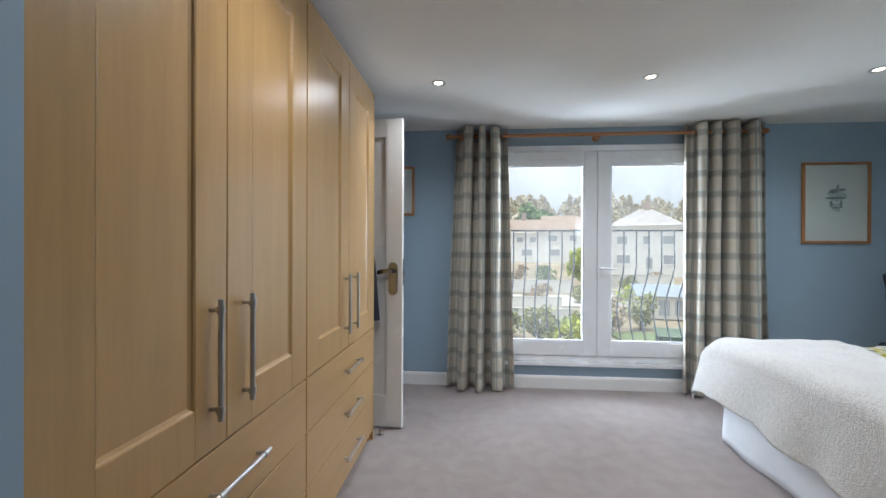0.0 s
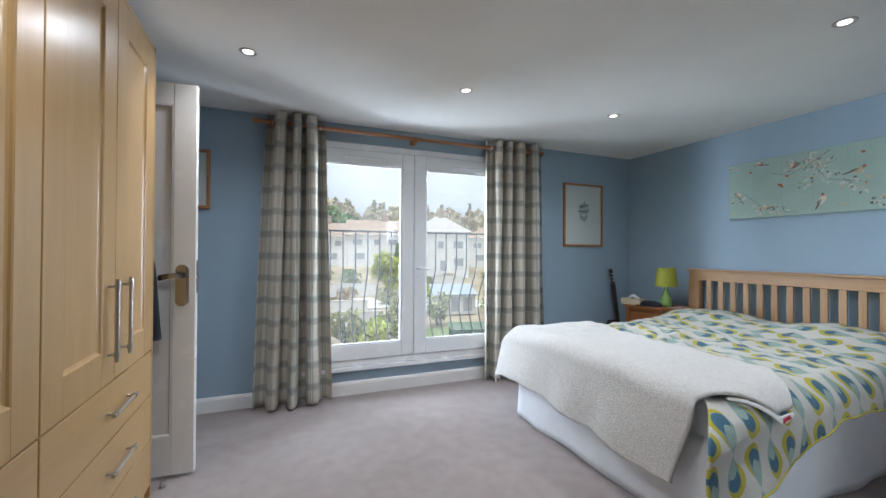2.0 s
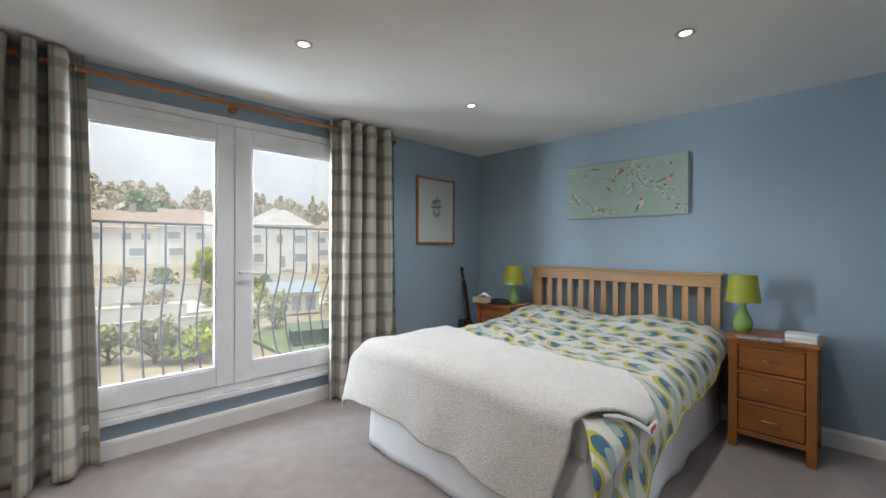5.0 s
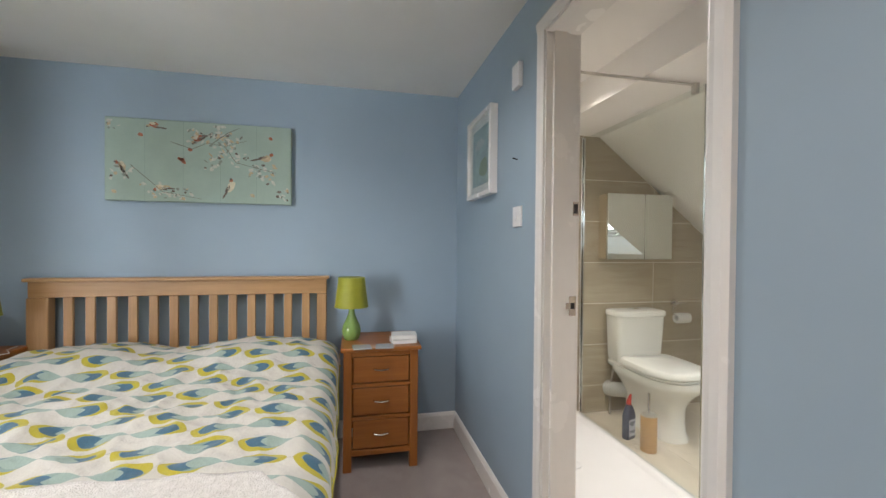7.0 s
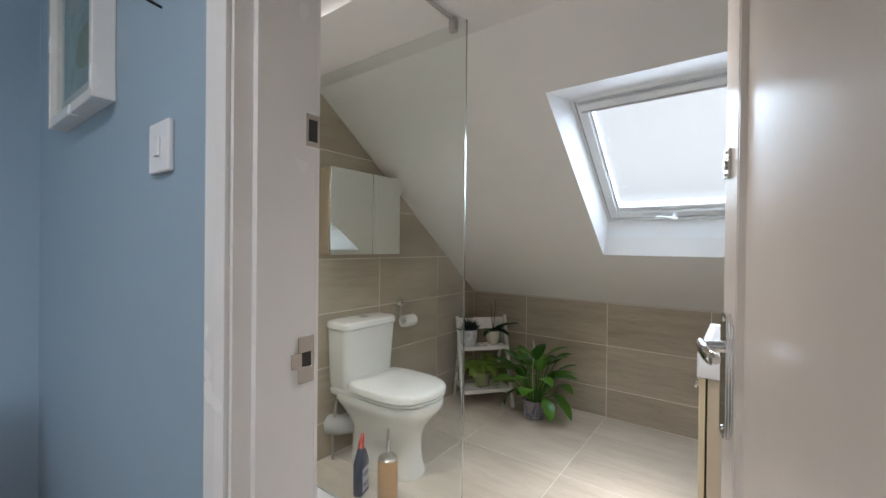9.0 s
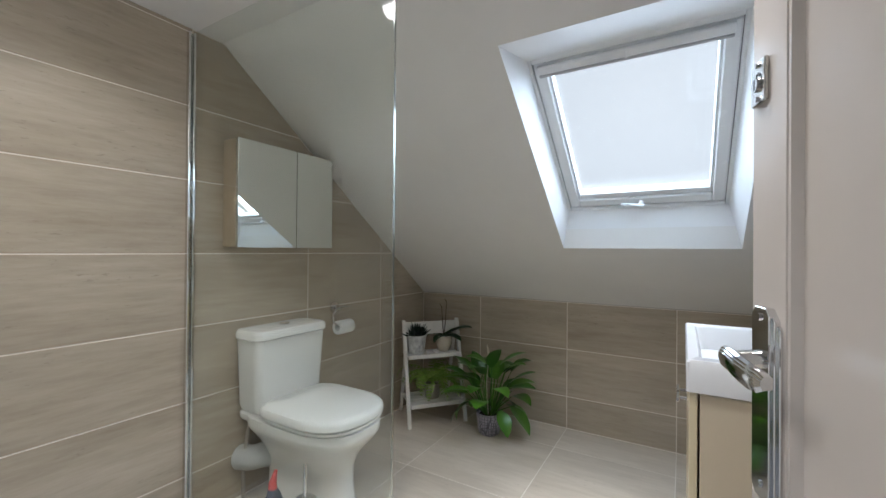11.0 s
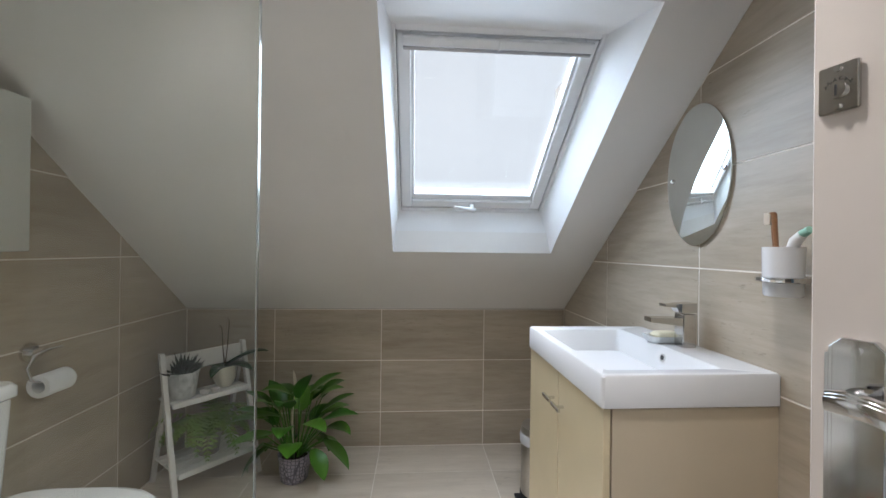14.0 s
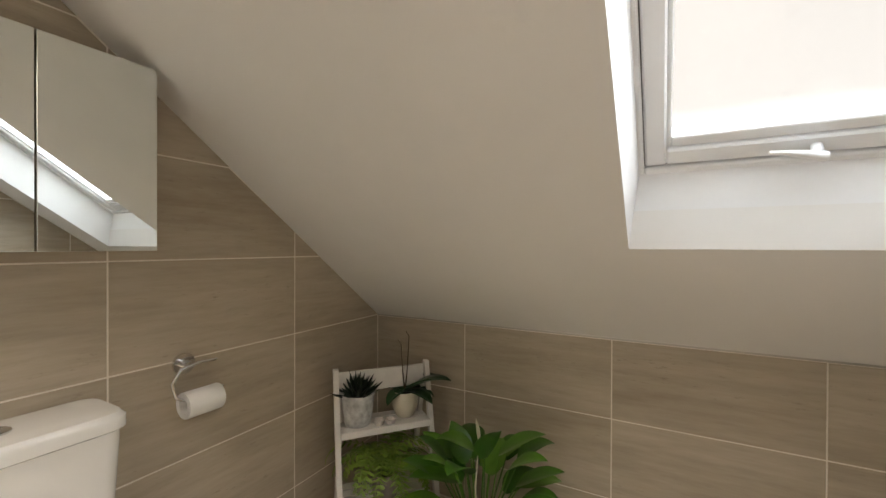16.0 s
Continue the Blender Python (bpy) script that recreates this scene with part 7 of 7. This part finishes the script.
for k, (x, y, r, h, m) in enumerate(((4.2, 27.0, 1.2, 2.6, M_SHRUB), (5.8, 26.2, 1.3, 2.2, M_BUSH), (7.2, 27.6, 1.1, 2.3, M_SHRUB), (2.4, 28.4, 1.3, 2.3, M_SHRUB), (9.0, 28.6, 1.2, 3.2, M_SHRUB), (10.2, 31.0, 1.2, 3.0, M_BROWN), (13.0, 33.0, 1.3, 3.2, M_SHRUB), (19.8, 35.5, 1.4, 3.4, M_SHRUB), (12.4, 47.0, 1.6, 2.2, M_SHRUB), (8.4, 52.0, 1.5, 2.0, M_BROWN), (6.0, 44.0, 1.3, 1.7, M_BROWN), (10.5, 62.0, 1.8, 3.0, M_CONIFER), (6.5, 66.0, 2.0, 2.6, M_BROWN), (20.5, 57.0, 1.6, 2.6, M_SHRUB), (27.0, 62.0, 1.8, 2.2, M_BROWN), (34.0, 60.0, 2.2, 4.2, M_SHRUB), (12.0, 40.0, 1.3, 1.6, M_SHRUB), (17.0, 46.0, 1.5, 2.4, M_BUSH), (-1.0, 30.0, 1.4, 2.4, M_SHRUB), (-4.0, 40.0, 1.8, 2.8, M_SHRUB), (25.0, 40.0, 1.8, 3.0, M_SHRUB))):
    tree((x, y, hill(x, y) if y > 20 else -5.2), r, h, 0.15, m, 40 + k, 0, "loose garden shrub with small leaves", 520, 0.20, "bush")
# woods on the hill
vs, fs = [], []
for k in range(420):
    x, y = rt.uniform(-90, 190), rt.uniform(104, 175)
    h = rt.uniform(6.5, 11.0) * (1.15 if k % 7 == 0 else 1)
    me_r = rt.uniform(1.6, 3.4) * (0.5 if k % 7 == 0 else 1)
    z0 = hill(x, y)
    for _ in range(170):
        v = rt.random()
        rr = me_r * math.sqrt(rt.random()) * (1 - 0.75 * v if k % 7 == 0 else math.sin(math.pi * min(1, 0.15 + 0.85 * v)) + 0.15)
        a = rt.uniform(0, 6.283)
        c = Vector((x + rr * math.cos(a), y + rr * math.sin(a), z0 + v * h))
        d, e = Vector((rt.gauss(0, 1), rt.gauss(0, 1), rt.gauss(0, 1.4))).normalized(), Vector((rt.gauss(0, 1), rt.gauss(0, 1), rt.gauss(0, 1))).normalized()
        s = rt.uniform(0.5, 1.3)
        n0 = len(vs)
        vs += [c - d * s, c + e * s * 0.5, c + d * s, c - e * s * 0.5]
        fs.append((n0, n0 + 1, n0 + 2, n0 + 3))
me = bpy.data.meshes.new("woods")
me.from_pydata(vs, [], fs)
me.materials.append(M_WOOD)
tagged(new("woodland", me), "bare brown winter woodland along the hill", "woodland", kind="stuff")

# gardens: walls, terraces, outbuildings
M_WALLWHITE = plain("white garden wall", (0.68, 0.66, 0.62), 0.9, var=0.08, scale=1.0)
M_PAVING = plain("pale paving", (0.52, 0.49, 0.44), 0.9, var=0.12, scale=0.8)
for k, (x0, x1, y, z1) in enumerate(((1.0, 8.2, 33.5, -3.75), (-2.0, 9.0, 43.0, -3.9), (3.0, 13.0, 56.5, -3.2), (17.5, 28.0, 60.0, -2.6), (14.0, 24.0, 50.0, -3.9))):
    gw = thing("garden_wall", "low white rendered garden wall", "garden wall", ((x0 + x1) / 2, y, -5.4), -6, group="garden walls")
    part("wall", box(B(), -(x1 - x0) / 2, (x1 - x0) / 2, -0.12, 0.12, 0, z1 + 5.4, 0.02), M_WALLWHITE, gw)
    part("coping", box(B(), -(x1 - x0) / 2 - 0.05, (x1 - x0) / 2 + 0.05, -0.18, 0.18, z1 + 5.405, z1 + 5.47, 0.015), M_PAVING, gw)
for nm, a in (("patio_near", (0.5, 9.5, 34.2, 41.0)), ("patio_far", (2.0, 12.0, 44.0, 54.0)), ("patio_side", (13.5, 24.0, 41.0, 49.0))):
    setting("pavement_" + nm, box(B(), a[0], a[1], a[2], a[3], -5.3, -4.93, 0.02), M_PAVING, "pale paved garden terrace", "paving")
sh = thing("garden_room", "white garden room with a blue grey roof", "outbuilding", (17.2, 39.0, -5.1), -12)
part("wall", box(B(), -2.1, 2.1, -1.5, 1.5, 0, 2.0), M_WALLWHITE, sh)
part("roof", ring_faces(B(), [[(-2.3, -1.8, 1.95), (2.3, -1.8, 1.95), (2.3, -1.8, 2.05), (-2.3, -1.8, 2.05)], [(-2.3, 1.8, 2.75), (2.3, 1.8, 2.75), (2.3, 1.8, 2.85), (-2.3, 1.8, 2.85)]]), plain("blue grey sheet roof", (0.30, 0.34, 0.37), 0.5, var=0.1), sh)
for x in (-1.3, 0.0, 1.3):
    part("window", box(B(), x - 0.45, x + 0.45, -1.54, -1.505, 0.3, 1.7, 0.01), M_DARKWIN, sh)
lawn = setting("ground_lawn", box(B(), 10.0, 17.0, 23.0, 31.0, -5.3, -5.0, 0.03), plain("mown grass", (0.16, 0.20, 0.08), 1.0, var=0.3, scale=2.0, bump=0.6, bscale=20), "mown green garden lawn", "lawn")
shed = thing("green_shed", "low green roofed garden shed", "shed", (12.6, 25.6, -5.2), -14)
part("wall", box(B(), -1.3, 1.3, -0.9, 0.9, 0, 1.15), plain("dark green boards", (0.05, 0.09, 0.06), 0.8, var=0.2), shed)
for k in range(7):
    y0 = -1.0 + 0.285 * k
    part("roof_board", box(B(), -1.45, 1.45, y0, y0 + 0.275, 1.152 + 0.03 * k, 1.19 + 0.03 * k, 0.004), plain("green felt", (0.17, 0.22, 0.15), 0.9, var=0.2), shed)

# ---------------------------------------------------------------- tiles
def clipped(poly, fn):
    """The part of a polygon where fn(p) >= 0."""
    out = []
    for p, q in zip(poly, poly[1:] + poly[:1]):
        a, b = fn(p), fn(q)
        if a >= 0:
            out.append(p)
        if a * b < 0:
            k = a / (a - b)
            out.append((p[0] + (q[0] - p[0]) * k, p[1] + (q[1] - p[1]) * k))
    return out


def spans(lo, hi, joints):
    e = [lo] + [j for j in joints if lo + 0.02 < j < hi - 0.02] + [hi]
    return list(zip(e, e[1:]))


G, C = 0.0021, 0.001


def tile_piece(parent, poly, place, material):
    """A slab with softened edges from an outline in the wall's plane; place(a, b, depth) -> world."""
    cx, cy = sum(p[0] for p in poly) / len(poly), sum(p[1] for p in poly) / len(poly)
    inset = lambda d: [(p[0] - math.copysign(min(d, abs(p[0] - cx)), p[0] - cx), p[1] - math.copysign(min(d, abs(p[1] - cy)), p[1] - cy)) for p in poly]
    bm = B()
    ring_faces(bm, [[place(*p, -0.006) for p in inset(G)], [place(*p, -0.0012) for p in inset(G)], [place(*p, 0.0) for p in inset(G + C)]], False, True)
    part("tile", bm, material, parent)


walls = {o.name: o for o in scene.objects}
ZS = [0.2 + 0.3 * k for k in range(7)]
for y0, y1 in spans(BY0, YB - 0.013, [-1.743, -1.14, -0.54, 0.06]):
    for z0, z1 in spans(0.0, SOFF if y1 < HIY else CEIL, ZS):
        poly = clipped([(y0, z0), (y1, z0), (y1, z1), (y0, z1)], lambda p: slope_z(p[0]) - 0.002 - p[1])
        poly = clipped(poly, lambda p: (SOFF - 0.001 if p[0] < HIY + 0.2 else CEIL) - p[1]) if poly else poly
        if len(poly) > 2:
            tile_piece(walls["wall_bath_east"], poly, lambda a, b, d: (BX1 - d, a, b), M_TILE_Y)
for y0, y1 in spans(BY0, YB - 0.001, [-1.722, -1.108, -0.5, 0.1]):
    for z0, z1 in spans(0.0, SOFF if y1 < HIY else CEIL, ZS):
        poly = clipped([(y0, z0), (y1, z0), (y1, z1), (y0, z1)], lambda p: slope_z(p[0]) - 0.002 - p[1])
        if len(poly) > 2:
            tile_piece(walls["wall_bath_west"], poly, lambda a, b, d: (BX0 + d, a, b), M_TILE_Y)
for x0, x1 in spans(BX0, BX1, [1.995, 2.598, 3.205]):
    for z0, z1 in spans(0.0, 0.797, ZS):
        tile_piece(walls["wall_bath_knee"], [(x0, z0), (x1, z0), (x1, z1), (x0, z1)], lambda a, b, d: (a, BY0 + d, b), M_TILE_X)
for x0, x1 in spans(BX0, BX1, [1.995, 2.598, 3.205]):
    for y0, y1 in spans(BY0, YB, [-1.98, -1.38, -0.78, -0.18]):
        tile_piece(walls["floor_bath"], [(x0, y0), (x1, y0), (x1, y1), (x0, y1)], lambda a, b, d: (a, b, d - 0.002), M_TILE_F)
# chrome edge trim over the low wall
setting("trim_tile_edge", box(B(), BX0, BX1, BY0 - 0.008, BY0 + 0.003, 0.798, 0.804), M_STEEL, "slim metal tile trim under the slope", "tile trim")
